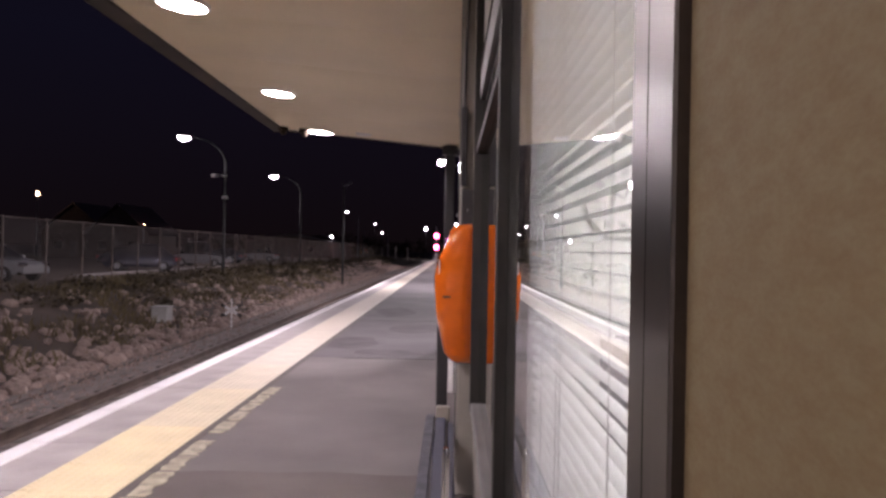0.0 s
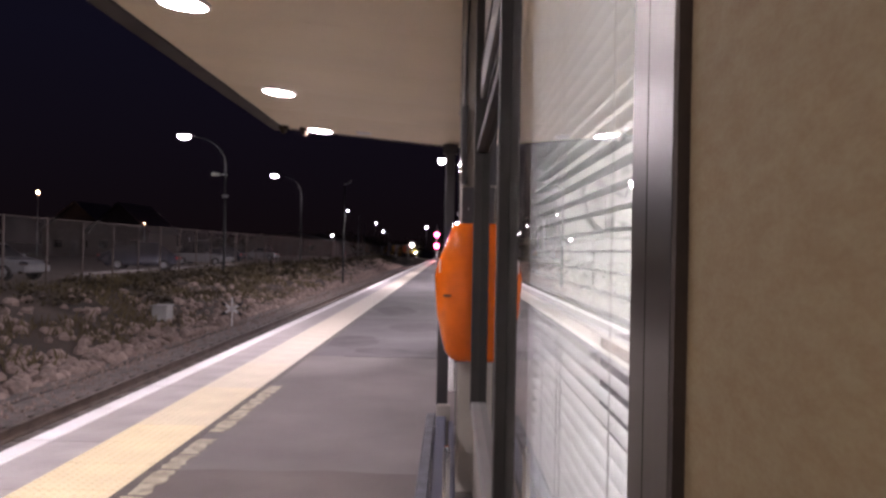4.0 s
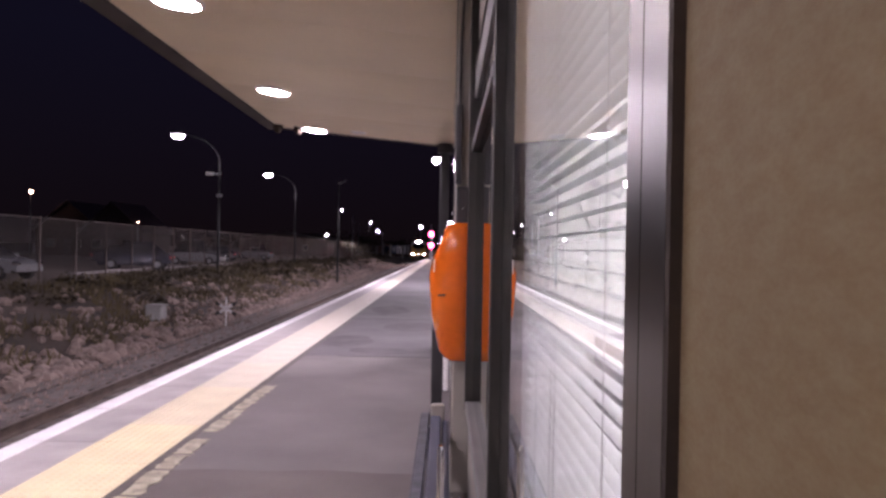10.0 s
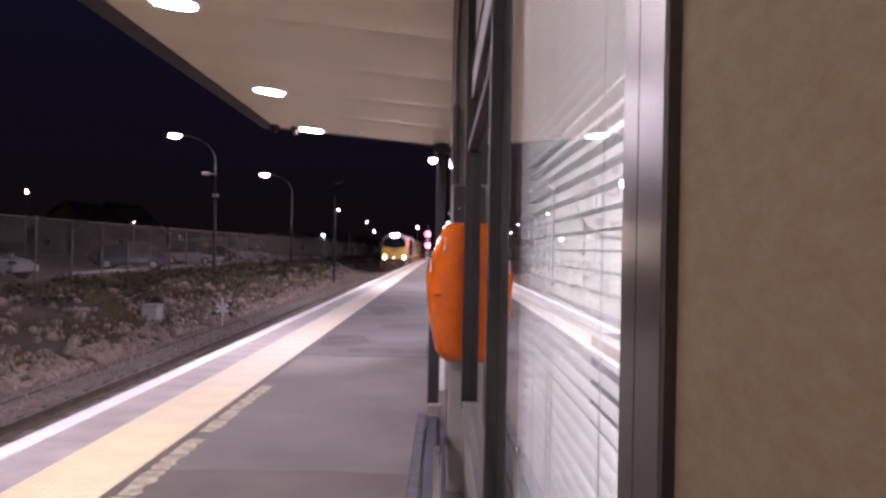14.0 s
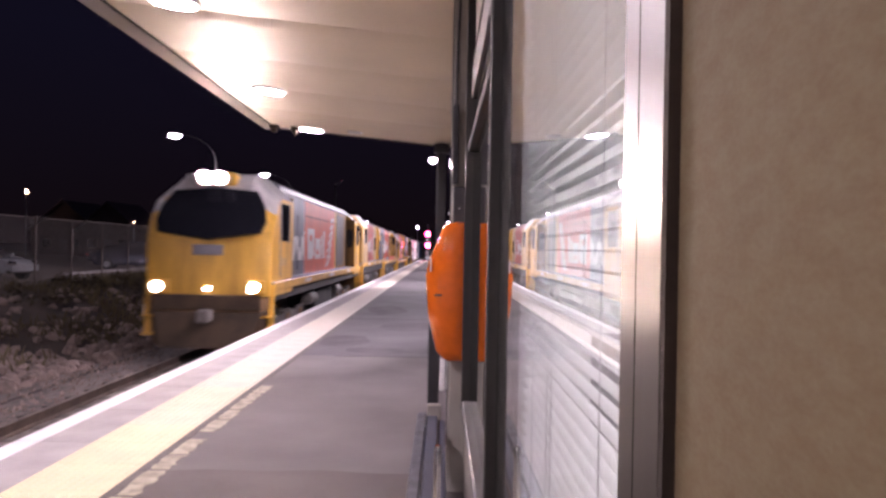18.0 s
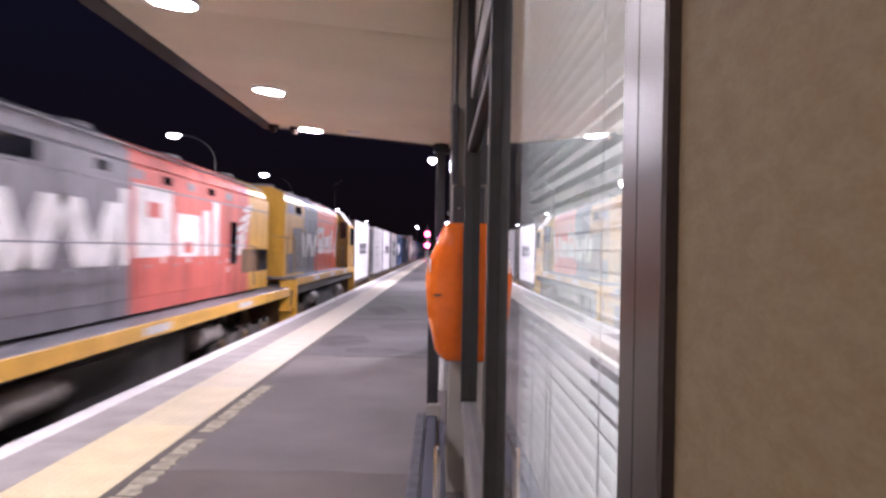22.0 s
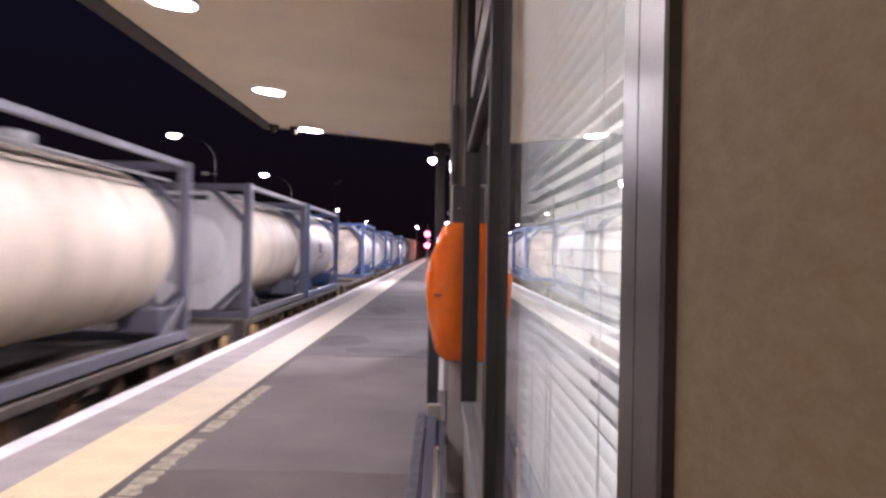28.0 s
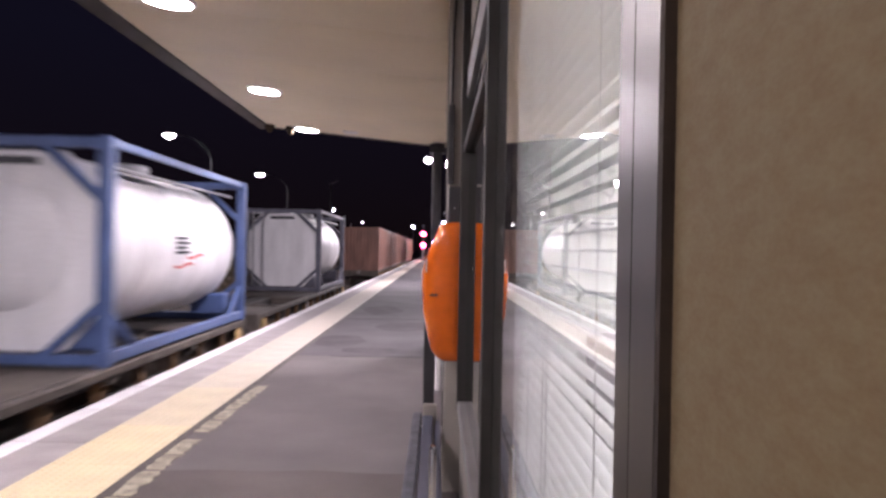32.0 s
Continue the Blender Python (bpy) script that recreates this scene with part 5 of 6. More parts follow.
    roof = rows[2:] if raked else rows[1:]
    ringed = [[(w * 0.995, my(y), zs + 0.015), (w * (ridge + 0.005), my(y), zt + 0.018), (-w * (ridge + 0.005), my(y), zt + 0.018), (-w * 0.995, my(y), zs + 0.015), (-w * (ridge - 0.05), my(y), zt - 0.05), (w * (ridge - 0.05), my(y), zt - 0.05)] for y, w, zb, zs, zt in roof]
    part("cab_roof", Geo().loft(ringed), M["t_pale"], body, "pale grey sloped cab roof", smooth=False)
    for sx in (-1, 1):
        low, high = (2.34, 3.06) if raked else (2.78 - drop, 3.42 - drop)
        ring = [(sx * x, my(y_back + 0.004), z) for x, z in ((1.0, low + 0.08), (1.04, low), (1.20, low), (1.24, low + 0.08), (1.24, high - 0.10), (1.18, high), (1.04, high), (1.0, high - 0.08))]
        part("rear_window", Geo().slab(ring, (0, my(0.012) - my(0), 0)), M["dark_glass"], body, "dark rounded window")
    a, b = sorted((my(f + 0.88 if raked else f + 0.20), my(f + 1.86 if raked else f + 1.36)))
    for sx in (-1, 1):
        x0, x1 = sorted((sx * (hw - 0.02), sx * (hw + 0.012)))
        low, high = (2.42, 3.26) if raked else (2.53 - drop, 3.21 - drop)
        w = part("side_window", Geo().box(x0, x1, a, b, low, high, 0.01), M["dark_glass"], body, "dark cab side window")
        for y0, y1 in ((a - 0.05, a - 0.005), (b + 0.005, b + 0.05)):
            part("window_trim", Geo().box(x0, x1 + sx * 0.004, y0, y1, low - 0.04, high + 0.01, 0.004), M["galv"], w)
        x0, x1 = sorted((sx * (hw + 0.03), sx * (hw + 0.05)))
        part("handrail", Geo().tube([(sx * (hw + 0.05), a - 0.18, 1.65), (sx * (hw + 0.05), a - 0.18, 2.9)], 0.016, 6), M["galv"], body)
        part("number_bar", Geo().box(min(sx * hw, sx * (hw + 0.006)), max(sx * hw, sx * (hw + 0.006)), a + 0.02, a + 0.62, 1.88, 2.05), M["t_tan"], body, "faint painted bars")
    return body


def underframe(t, L, sill_paint, lift=0.0, pilots="rust"):
    part("frame", Geo().box(-1.28, 1.28, 0.25, L - 0.25, 1.12, 1.40 + lift, 0.02), M["under"], t)
    part("walkway", Geo().box(-1.34, 1.34, 0.22, L - 0.22, 1.50 + lift, 1.55 + lift, 0.008), M["t_silver"], t, "grey walkway plate")
    for sx in (-1, 1):
        x0, x1 = sorted((sx * 1.30, sx * 1.36))
        part("sill", Geo().box(x0, x1, 0.3, L - 0.3, 1.36 + lift, 1.545 + lift, 0.008), M[sill_paint], t, "yellow sill stripe")
        for k in range(3):
            y = L * (0.25 + 0.25 * k)
            part("sill_panel", Geo().box(x0, x1 + 0.004 * sx if sx > 0 else x1, y - 0.45, y + 0.45, 1.40 + lift, 1.50 + lift), M["letter"], t, "white reflective panel")
    part("fuel_tank", Geo().box(-1.1, 1.1, L / 2 - 1.9, L / 2 + 1.9, 0.32, 1.12, 0.12), M["under"], t)
    for y in (L / 2 - 3.2, L / 2 + 2.1):
        part("air_tank", Geo().tube([(1.1, y, 0.85), (1.1, y + 0.05, 0.85), (1.1, y + 1.05, 0.85), (1.1, y + 1.1, 0.85)], [0.1, 0.17, 0.17, 0.1], 12), M["bogie"], t, smooth=True)
    for y, d in ((0.25, -1), (L - 0.25, 1)):
        part("pilot", Geo().loft([[(-1.22, y, 0.28), (1.22, y, 0.28), (1.30, y, 1.25), (-1.30, y, 1.25)], [(-1.0, y + d * 0.22, 0.22), (1.0, y + d * 0.22, 0.22), (1.12, y + d * 0.12, 1.2), (-1.12, y + d * 0.12, 1.2)]]), M[pilots], t, "grimy pilot plate")
        part("coupler", Geo().box(-0.13, 0.13, y + min(0, d * 0.55), y + max(0, d * 0.55), 0.72, 0.98, 0.03), M["bogie"], t)
        for sx in (-1, 1):
            part("step", Geo().box(sx * 1.24 - 0.12, sx * 1.24 + 0.12, y - 0.16, y + 0.16, 0.42, 0.46, 0.006).box(sx * 1.24 - 0.12, sx * 1.24 + 0.12, y - 0.16, y + 0.16, 0.80, 0.84, 0.006).box(sx * 1.24 - 0.12, sx * 1.24 + 0.12, y - 0.02, y + 0.02, 0.4, 1.5, 0.006), M["t_yellow"], t, "yellow corner steps")
            part("handrail", Geo().tube([(sx * 1.28, y - d * 0.05, 1.5), (sx * 1.28, y - d * 0.05, 2.5), (sx * 0.95, y - d * 0.05, 2.55)], 0.018, 6), M["t_tan"], t)


def lamp_disc(parent, name, x, y, z, r, d, material, label, wide=1.0):
    rings = []
    n = 16
    hood = 0.36 if material == "head" else 0.16
    tube = [[(x + rr * wide * math.cos(2 * math.pi * i / n), y + yy, z + rr * math.sin(2 * math.pi * i / n)) for i in range(n)] for yy, rr in ((-hood, r * 1.12), (-hood, r * 1.25), (0.05, r * 1.25), (0.05, r * 1.12))]
    if material in ("head", "ditch"):
        part("lamp_hood", Geo().loft(tube + tube[:1], caps=False), M["t_roof"], parent, "dark lamp hood")
    for k, rr in ((0.02, r), (-0.03, r * 0.95), (-0.05, r * 0.5)):
        rings.append([(x + rr * wide * math.cos(2 * math.pi * i / 14), y + d * -k, z + rr * math.sin(2 * math.pi * i / 14)) for i in range(14)])
    part(name, Geo().loft(rings), M[material], parent, label, smooth=True)


def lead_engine(L):
    t = thing("locomotive", (TRACK_X, 60, RAIL_Z), "yellow, grey and red diesel locomotive with a cab at each end", "locomotive", "engines of the train")
    underframe(t, L, "t_yellow")
    bogie(t, 3.4, 3.4, 0.50)
    bogie(t, L - 3.4, 3.4, 0.50)
    hw = 0.98
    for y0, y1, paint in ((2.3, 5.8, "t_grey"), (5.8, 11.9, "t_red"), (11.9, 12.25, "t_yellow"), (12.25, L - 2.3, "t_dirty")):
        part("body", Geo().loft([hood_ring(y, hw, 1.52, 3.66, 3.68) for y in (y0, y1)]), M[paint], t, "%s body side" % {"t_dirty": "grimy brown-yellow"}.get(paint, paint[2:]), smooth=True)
    part("roof", Geo().loft([hood_ring(y, hw + 0.015, 3.64, 3.70, z) for y, z in ((2.3, 3.92), (L - 2.3, 3.92))]), M["t_roof"], t, "dark grey roof", smooth=True)
    for y in (4.4, 7.2, 8.6, 10.4):
        part("roof_fan", Geo().tube([(0, y, 3.88), (0, y, 4.0)], 0.45, 16), M["t_roof"], t, smooth=True)
    part("rain_strip", Geo().box(hw, hw + 0.03, 2.3, L - 2.3, 3.605, 3.635, 0.004), M["t_silver"], t)
    cab(t, lambda y: y, "t_yellow", 0.0, 2.3, 1.33, True)
    cab(t, lambda y: L - y, "t_yellow", 0.0, 2.3, 1.33, True)
    grille(t, hw, 12.3, 14.42, 1.64, 3.50, 20, "nose_shade", "black", 0.022)
    for y in (2.7, 3.7, 4.7):
        part("door", Geo().box(hw, hw + 0.015, y, y + 0.85, 1.70, 3.15, 0.006), M["t_grey"], t)
        part("latch", Geo().box(hw + 0.015, hw + 0.03, y + 0.06, y + 0.12, 2.3, 2.45, 0.004), M["galv"], t)
    zigzag_mark(t, hw + 0.018, 5.7, 1.95, 0.88, 2.4)
    short_mark(t, hw + 0.001, 6.3, 1.95, 0.90, "t_red", 1.75)
    part("seam_strip", Geo().box(hw, hw + 0.010, 5.8, 11.9, 3.18, 3.20), M["t_grille"], t)
    fern(t, hw + 0.001, 10.2, 1.70, 3.3, 1.75, 1)
    # lights
    part("headlight_box", Geo().box(-0.42, 0.42, 0.62, 0.95, 3.60, 3.88, 0.04), M["t_yellow"], t)
    lamp_disc(t, "headlight", -0.15, 0.61, 3.74, 0.115, 1, "head", "glowing headlight", 1.15)
    lamp_disc(t, "headlight", 0.15, 0.61, 3.74, 0.115, 1, "head", "glowing headlight", 1.15)
    for sx in (-1, 1):
        part("lamp_shroud", Geo().box(sx * 1.0 - 0.2, sx * 1.0 + 0.2, 0.02, 0.2, 1.28, 1.60, 0.04), M["t_yellow"], t)
        lamp_disc(t, "ditch_light", sx * 1.0, 0.012, 1.44, 0.095, 1, "ditch", "glowing ditch light")
    lamp_disc(t, "marker_light", 0.0, 0.075, 1.40, 0.05, 1, "marker", "small white marker light", 1.4)
    part("nose_emblem", Geo().box(-0.32, 0.32, 0.055, 0.075, 2.10, 2.32, 0.01), M["t_roof"], t, "dark oval emblem plate")
    part("nose_panel", Geo().box(-1.12, 1.12, 0.05, 0.09, 0.95, 1.28, 0.02), M["nose_grime"], t, "grimy lower nose")
    part("snow_plough", Geo().loft([[(-1.15, 0.15, 0.25), (1.15, 0.15, 0.25), (1.25, 0.2, 0.95), (-1.25, 0.2, 0.95)], [(-0.9, -0.1, 0.18), (0.9, -0.1, 0.18), (1.1, 0.05, 0.9), (-1.1, 0.05, 0.9)]]), M["nose_grime"], t, "grimy plough plate")
    return t


def hood_engine(L, cab_first, grey, red, label, nose, cuts, cab_paint="t_yellow", word=0.74, end_paint="t_tan", skirt=False, lift=0.0, top=0.0, drop=0.0):
    """cuts: distances from the train's leading end at which the hood's paint changes."""
    t = thing("locomotive", (TRACK_X, 80, RAIL_Z), label, "locomotive", "engines of the train")
    my = (lambda y: y) if cab_first else (lambda y: L - y)
    underframe(t, L, "t_yellow", lift)
    bogie(t, 3.0, 3.2, 0.48)
    bogie(t, L - 3.0, 3.2, 0.48)
    hw = 0.93
    # low nose, cab, long hood, yellow end
    c0, c1 = nose, nose + (1.5 if nose > 1.5 else 1.9)
    if nose > 0.6:
        long = nose > 1.5
        w, zt = (0.86, 2.56) if long else (0.95, 2.48)
        part("nose", Geo().loft([hood_ring(my(y), w - dw, 1.42, 2.32 if long else 2.15, zt - dz) for y, dw, dz in ((0.45, 0.09, 0.18), (0.56, 0.02, 0.07), (nose + 0.1, 0.0, 0.0))]), M["t_worn_shaded" if long else "t_dirty"], t, "worn golden-brown low nose" if long else "dirty yellow low nose", smooth=True)
        if long:
            for y in (0.95, 1.75):
                part("nose_door", Geo().box(w - 0.004, w + 0.012, my(y), my(y) + 0.66, 1.62, 2.24, 0.006), M["t_worn_shaded"], t)
    cab(t, my, cab_paint, c0, c1, 1.31, False, drop)
    far = L - 0.75
    ends = (c1, far) if cab_first else (L - far, L - c1)
    marks = [ends[0], *cuts, ends[1]]
    paints = (grey, red, end_paint, "t_yellow") if cab_first else ("t_yellow", grey, red, "t_yellow")
    for y0, y1, paint in zip(marks, marks[1:], paints):
        part("hood", Geo().loft([hood_ring(y, hw, 1.40, 3.42 + top, 3.58 + top) for y in (y0, y1)]), M[paint], t, "%s hood side" % paint[2:].replace("2", ""), smooth=True)
    g0, g1 = (cuts[0], cuts[1]) if cab_first else (cuts[1], cuts[2])
    a, b = ends[0] + 0.05, ends[1] - 0.15
    for y0, y1, paint in zip(marks, marks[1:], paints):
        part("roof", Geo().loft([hood_ring(y, hw * 0.96, 3.47 + top, 3.57 + top, 3.81 + top) for y in (max(y0, a), min(y1, b))]), M[paint], t, "%s painted roof" % paint[2:].replace("2", ""), smooth=True)
    if nose > 1.5:
        part("slit_window", Geo().box(hw, hw + 0.012, g1 - 1.35, g1 - 0.9, 1.95, 2.75, 0.004), M["dark_glass"], t, "dark slit window")
        part("battery_box", Geo().box(hw - 0.01, hw + 0.014, g1 - 0.55, g1 + 0.55, 1.77, 2.24, 0.006), M["rust"], t, "brown louvred panel")
    for k in range(4):
        y = a + 1.0 + k * (b - a - 2.0) / 3
        part("roof_fan", Geo().tube([(0, y, 3.7 + top), (0, y, 3.92 + top)], 0.42, 14), M["t_roof"], t, smooth=True)
    part("exhaust", Geo().box(-0.25, 0.25, my(7.0) - 0.3, my(7.0) + 0.3, 3.7 + top, 3.93 + top, 0.03), M["black"], t)
    part("roof_rail", Geo().tube([(hw - 0.06, a + 0.3, 3.66 + top), (hw - 0.06, b - 0.3, 3.66 + top)], 0.018, 6), M["galv"], t)
    part("seam_strip", Geo().box(hw, hw + 0.012, a, b, 3.16 + top, 3.185 + top), M["t_roof"], t)
    k = int((g1 - ends[0] - 0.6) / 1.05)
    for i in range(k):
        y = ends[0] + 0.35 + i * 1.05
        big = i < 2
        if not big and nose < 1.5:
            continue
        part("side_vent", Geo().box(hw - 0.01, hw + 0.012, y, y + (0.85 if big else 0.34), (3.20 if big else 3.26) + top, (3.40 if big else 3.38) + top, 0.004), M["dark_glass" if i % 2 else "t_roof"], t, "dark vent under the roof edge")
    if not cab_first:
        hi = max(2.25, cuts[0] - 0.4)
        grille(t, hw, hi - 1.3, hi, 1.66, 2.82, 12, "nose_shade")
    y0, y1, z0, z1 = (g1 + 0.65, g1 + 1.68, 1.77, 2.24) if nose > 1.5 else (g1 + 0.52, g1 + (1.40 if cab_first else 0.95), 2.20, 2.93)
    part("end_window", Geo().box(hw, hw + 0.012, y0, y1, z0, z1, 0.004), M["dark_glass"], t, "dark louvre window")
    if not cab_first:
        part("end_window", Geo().box(hw, hw + 0.012, g1 + 0.52, g1 + 1.68, 3.06 + top, 3.40 + top, 0.004), M["dark_glass"], t, "dark intake under the roof edge")
        part("grab_rail", Geo().tube([(hw + 0.03, g1 + 0.50, 3.0), (hw + 0.03, g1 + 1.70, 3.0)], 0.014, 6), M["galv"], t)
    for i in range(int((g1 - ends[0] - 0.4) / 1.1)):
        y = ends[0] + 0.2 + i * 1.1
        part("hood_door", Geo().box(hw, hw + 0.010, y, y + 0.98, 1.60, 2.12, 0.004), M[grey if y + 0.5 < g0 else red], t)
        part("door_latch", Geo().box(hw + 0.010, hw + 0.022, y + 0.44, y + 0.54, 1.98, 2.02, 0.003), M["galv"], t)
    if skirt:
        part("side_skirt", Geo().box(1.30, 1.372, 4.0, L - 4.75, 1.556, 1.80, 0.006), M[red], t, "red painted side skirt")
        part("skirt_end", Geo().box(1.30, 1.371, 1.6, 4.0, 1.556, 1.80, 0.006), M[grey], t, "grey painted side skirt")
        part("skirt_end", Geo().box(1.30, 1.371, L - 4.75, L - 2.2, 1.556, 1.80, 0.006), M["t_yellow"], t, "yellow painted side skirt")
    elif nose < 1.5:
        for y0 in (g0 - 3.1, g0 - 2.45):
            grille(t, hw, y0, y0 + 0.5, 1.70, 2.85, 14, "t_grille")
    # panel seams and louvred doors
    y = ends[0] + 0.55
    while y < ends[1] - 0.4:
        part("panel_seam", Geo().box(hw, hw + 0.004, y - 0.009, y + 0.009, 2.12, 3.12 + top), M["t_grille"], t)
        y += 1.05
    if cab_first and nose < 1.5:
        for k in range(3):
            y = ends[0] + 0.30 + k * 0.95
            grille(t, hw + 0.004, y, y + 0.42, 2.30, 3.02 + top, 9, grey)
            part("hood_window", Geo().box(hw, hw + 0.012, y + 0.48, y + 0.80, 2.62, 3.0 + top, 0.004), M["black"], t, "dark recessed panel")
    # painted marks along the hood from the train's front to its end
    if not cab_first or nose > 1.5:
        zigzag_mark(t, hw + 0.013, g0 - 0.12 * word, 2.03, word, 3.1 * word if word > 0.9 else 1.5 * word)
    short_mark(t, hw + 0.001, g0 + 0.14 * word, 2.03, word, red, 1.72)
    fern(t, hw + 0.001, g1 - (1.2 if nose > 1.5 else 0.75), 1.85, 3.1, 1.9 if nose > 1.5 else 1.35, 1)
    for sx in (-1, 1):
        part("walkway_rail", Geo().tube([(sx * 1.30, 3.5, 1.55), (sx * 1.30, 3.5, 2.3), (sx * 1.30, L - 3.5, 2.3), (sx * 1.30, L - 3.5, 1.55)], 0.010, 6), M["t_grey"], t)
    return t


def container_wagon(L):
    t = thing("flat_wagon", (TRACK_X, 100, RAIL_Z), "grimy brown skeletal container wagon", "wagon", "container wagons")
    for sx in (-1, 1):
        part("side_beam", Geo().box(sx * 1.16 - 0.06, sx * 1.16 + 0.06, 0.3, L - 0.3, 0.78, 0.90, 0.02), M["deck"], t)
        part("lower_chord", Geo().box(sx * 1.05 - 0.05, sx * 1.05 + 0.05, 2.6, L - 2.6, 0.42, 0.52, 0.015), M["under"], t)
        k = int(L / 1.3)
        for i in range(k):
            y = 0.9 + (L - 1.8) * (i + 0.5) / k
            part("bracket", Geo().slab([(sx * 1.08, y - 0.10, 0.78), (sx * 1.08, y + 0.10, 0.78), (sx * 1.08, y + 0.05, 0.46), (sx * 1.08, y - 0.05, 0.46)], (sx * 0.07, 0, 0)), M["rust"], t, "rusty bracket")
    part("centre_beam", Geo().box(-0.25, 0.25, 0.3, L - 0.3, 0.55, 0.88, 0.02), M["under"], t)
    n = max(3, int(L / 2.6))
    for i in range(n + 1):
        y = 0.35 + (L - 0.7) * i / n
        part("cross_beam", Geo().box(-1.2, 1.2, y - 0.12, y + 0.12, 0.70, 0.885, 0.012), M["deck"], t)
    for y0, y1 in ((0.3, 2.5), (L / 2 - 1.2, L / 2 + 1.2), (L - 2.5, L - 0.3)):
        part("deck_plate", Geo().box(-1.09, 1.09, y0, y1, 0.886, 0.90, 0.004), M["deck"], t)
    for y in (L * 0.3, L * 0.7):
        part("brake_tank", Geo().tube([(0.85, y - 0.5, 0.58), (0.85, y - 0.45, 0.58), (0.85, y + 0.4, 0.58), (0.85, y + 0.45, 0.58)], [0.08, 0.14, 0.14, 0.08], 10), M["bogie"], t, smooth=True)
    for y, d in ((0.3, -1), (L - 0.3, 1)):
        part("headstock", Geo().box(-1.22, 1.22, y - 0.08, y + 0.08, 0.55, 0.92, 0.02), M["deck"], t)
        part("coupler", Geo().box(-0.12, 0.12, min(y, y + d * 0.6), max(y, y + d * 0.6), 0.70, 0.94, 0.03), M["bogie"], t)
        part("hand_wheel", Geo().tube([(1.2, y - d * 0.5, 0.62), (1.26, y - d * 0.5, 0.62)], 0.16, 12), M["t_tan"], t)
    part("brake_cylinder", Geo().tube([(0.7, L / 2 - 0.8, 0.5), (0.7, L / 2 + 0.4, 0.5)], 0.16, 10), M["under"], t, smooth=True)
    bogie(t, 1.9, 1.7, 0.42)
    bogie(t, L - 1.9, 1.7, 0.42)
    return t


DECK_Z = 0.905


def reefer(words, length=6.06):
    """A white insulated container; words: rows of (start, height of base, height, block widths)."""
    t = thing("reefer_container", (TRACK_X, 100, RAIL_Z + DECK_Z), "white insulated freight container with dark grey markings", "container", "white containers")
    H, W = 2.59, 1.22
    part("box", Geo().box(-W + 0.03, W - 0.03, 0.06, length - 0.06, 0.12, H - 0.05, 0.01), M["c_white"], t)
    for sx in (-1, 1):
        for y in (0.0, length - 0.14):
            part("corner_post", Geo().box(min(sx * W, sx * (W - 0.14)), max(sx * W, sx * (W - 0.14)), y, y + 0.14, 0, H, 0.012), M["c_white"], t)
        part("post_seal", Geo().box(min(sx * (W - 0.15), sx * (W - 0.02)), max(sx * (W - 0.15), sx * (W - 0.02)), -0.010, -0.002, 0.12, H - 0.12), M["t_roof"], t, "dark grey post face")
        x0, x1 = sorted((sx * (W - 0.08), sx * W))
        part("bottom_rail", Geo().box(x0, x1, 0.14, length - 0.14, 0.02, 0.20, 0.01), M["c_white"], t)
        part("top_rail", Geo().box(x0, x1, 0.14, length - 0.14, H - 0.10, H, 0.01), M["c_white"], t)
        for k in range(1, 9):
            y = length * k / 9
            x0, x1 = sorted((sx * (W - 0.03), sx * (W - 0.024)))
            part("side_rib", Geo().box(x0, x1, y - 0.012, y + 0.012, 0.20, H - 0.10), M["c_white"], t)
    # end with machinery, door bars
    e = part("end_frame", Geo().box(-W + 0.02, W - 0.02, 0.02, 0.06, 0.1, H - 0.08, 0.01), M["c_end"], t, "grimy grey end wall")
    for x in (-1.03, 0.0, 1.03):
        part("door_seal", Geo().box(x - 0.025, x + 0.025, 0.0, 0.019, 0.14, H - 0.14), M["black"], e, "dark door seal")
    for z in (0.16, H - 0.16):
        part("door_seal", Geo().box(-1.0, 1.0, 0.004, 0.019, z - 0.03, z + 0.03), M["black"], e, "dark door seal")
    for x, z in ((-0.55, 1.05), (0.55, 1.0), (0.45, 2.1)):
        part("door_plate", Geo().box(x - 0.22, x + 0.22, 0.002, 0.019, z - 0.10, z + 0.10, 0.006), M["t_roof"], e, "dark plate")
    for x in (-0.8, -0.3, 0.3, 0.8):
        part("lock_bar", Geo().tube([(x, -0.015, 0.15), (x, -0.015, H - 0.15)], 0.02, 6), M["t_roof"], e)
    for z in (0.35, 0.75):
        part("cross_bar", Geo().box(-1.0, 1.0, -0.012, 0.02, z, z + 0.05, 0.008), M["t_roof"], e)
    for x in (-W + 0.09, W - 0.09):
        for y in (0.09, length - 0.09):
            for z in (0.06, H - 0.06):
                part("corner_casting", Geo().box(x - 0.092, x + 0.092, y - 0.092, y + 0.092, z - 0.062, z + 0.062, 0.012), M["c_end"], t)
    for y in (length * 0.36, length * 0.64):
        part("panel_seam", Geo().box(W - 0.031, W - 0.0265, y, y + 0.014, 0.22, H - 0.12), M["c_end"], t, "dirty seam")
        for z in (0.45, 1.05, 1.75, 2.25):
            part("hinge", Geo().box(W - 0.03, W - 0.012, y + 0.03, y + 0.13, z, z + 0.05, 0.004), M["t_roof"], t, "dark hinge")
    for y, z, h, widths, m in words:
        block_word(t, W - 0.024, y, z, h, widths, h * 0.16, m, hole="c_white")
    return t


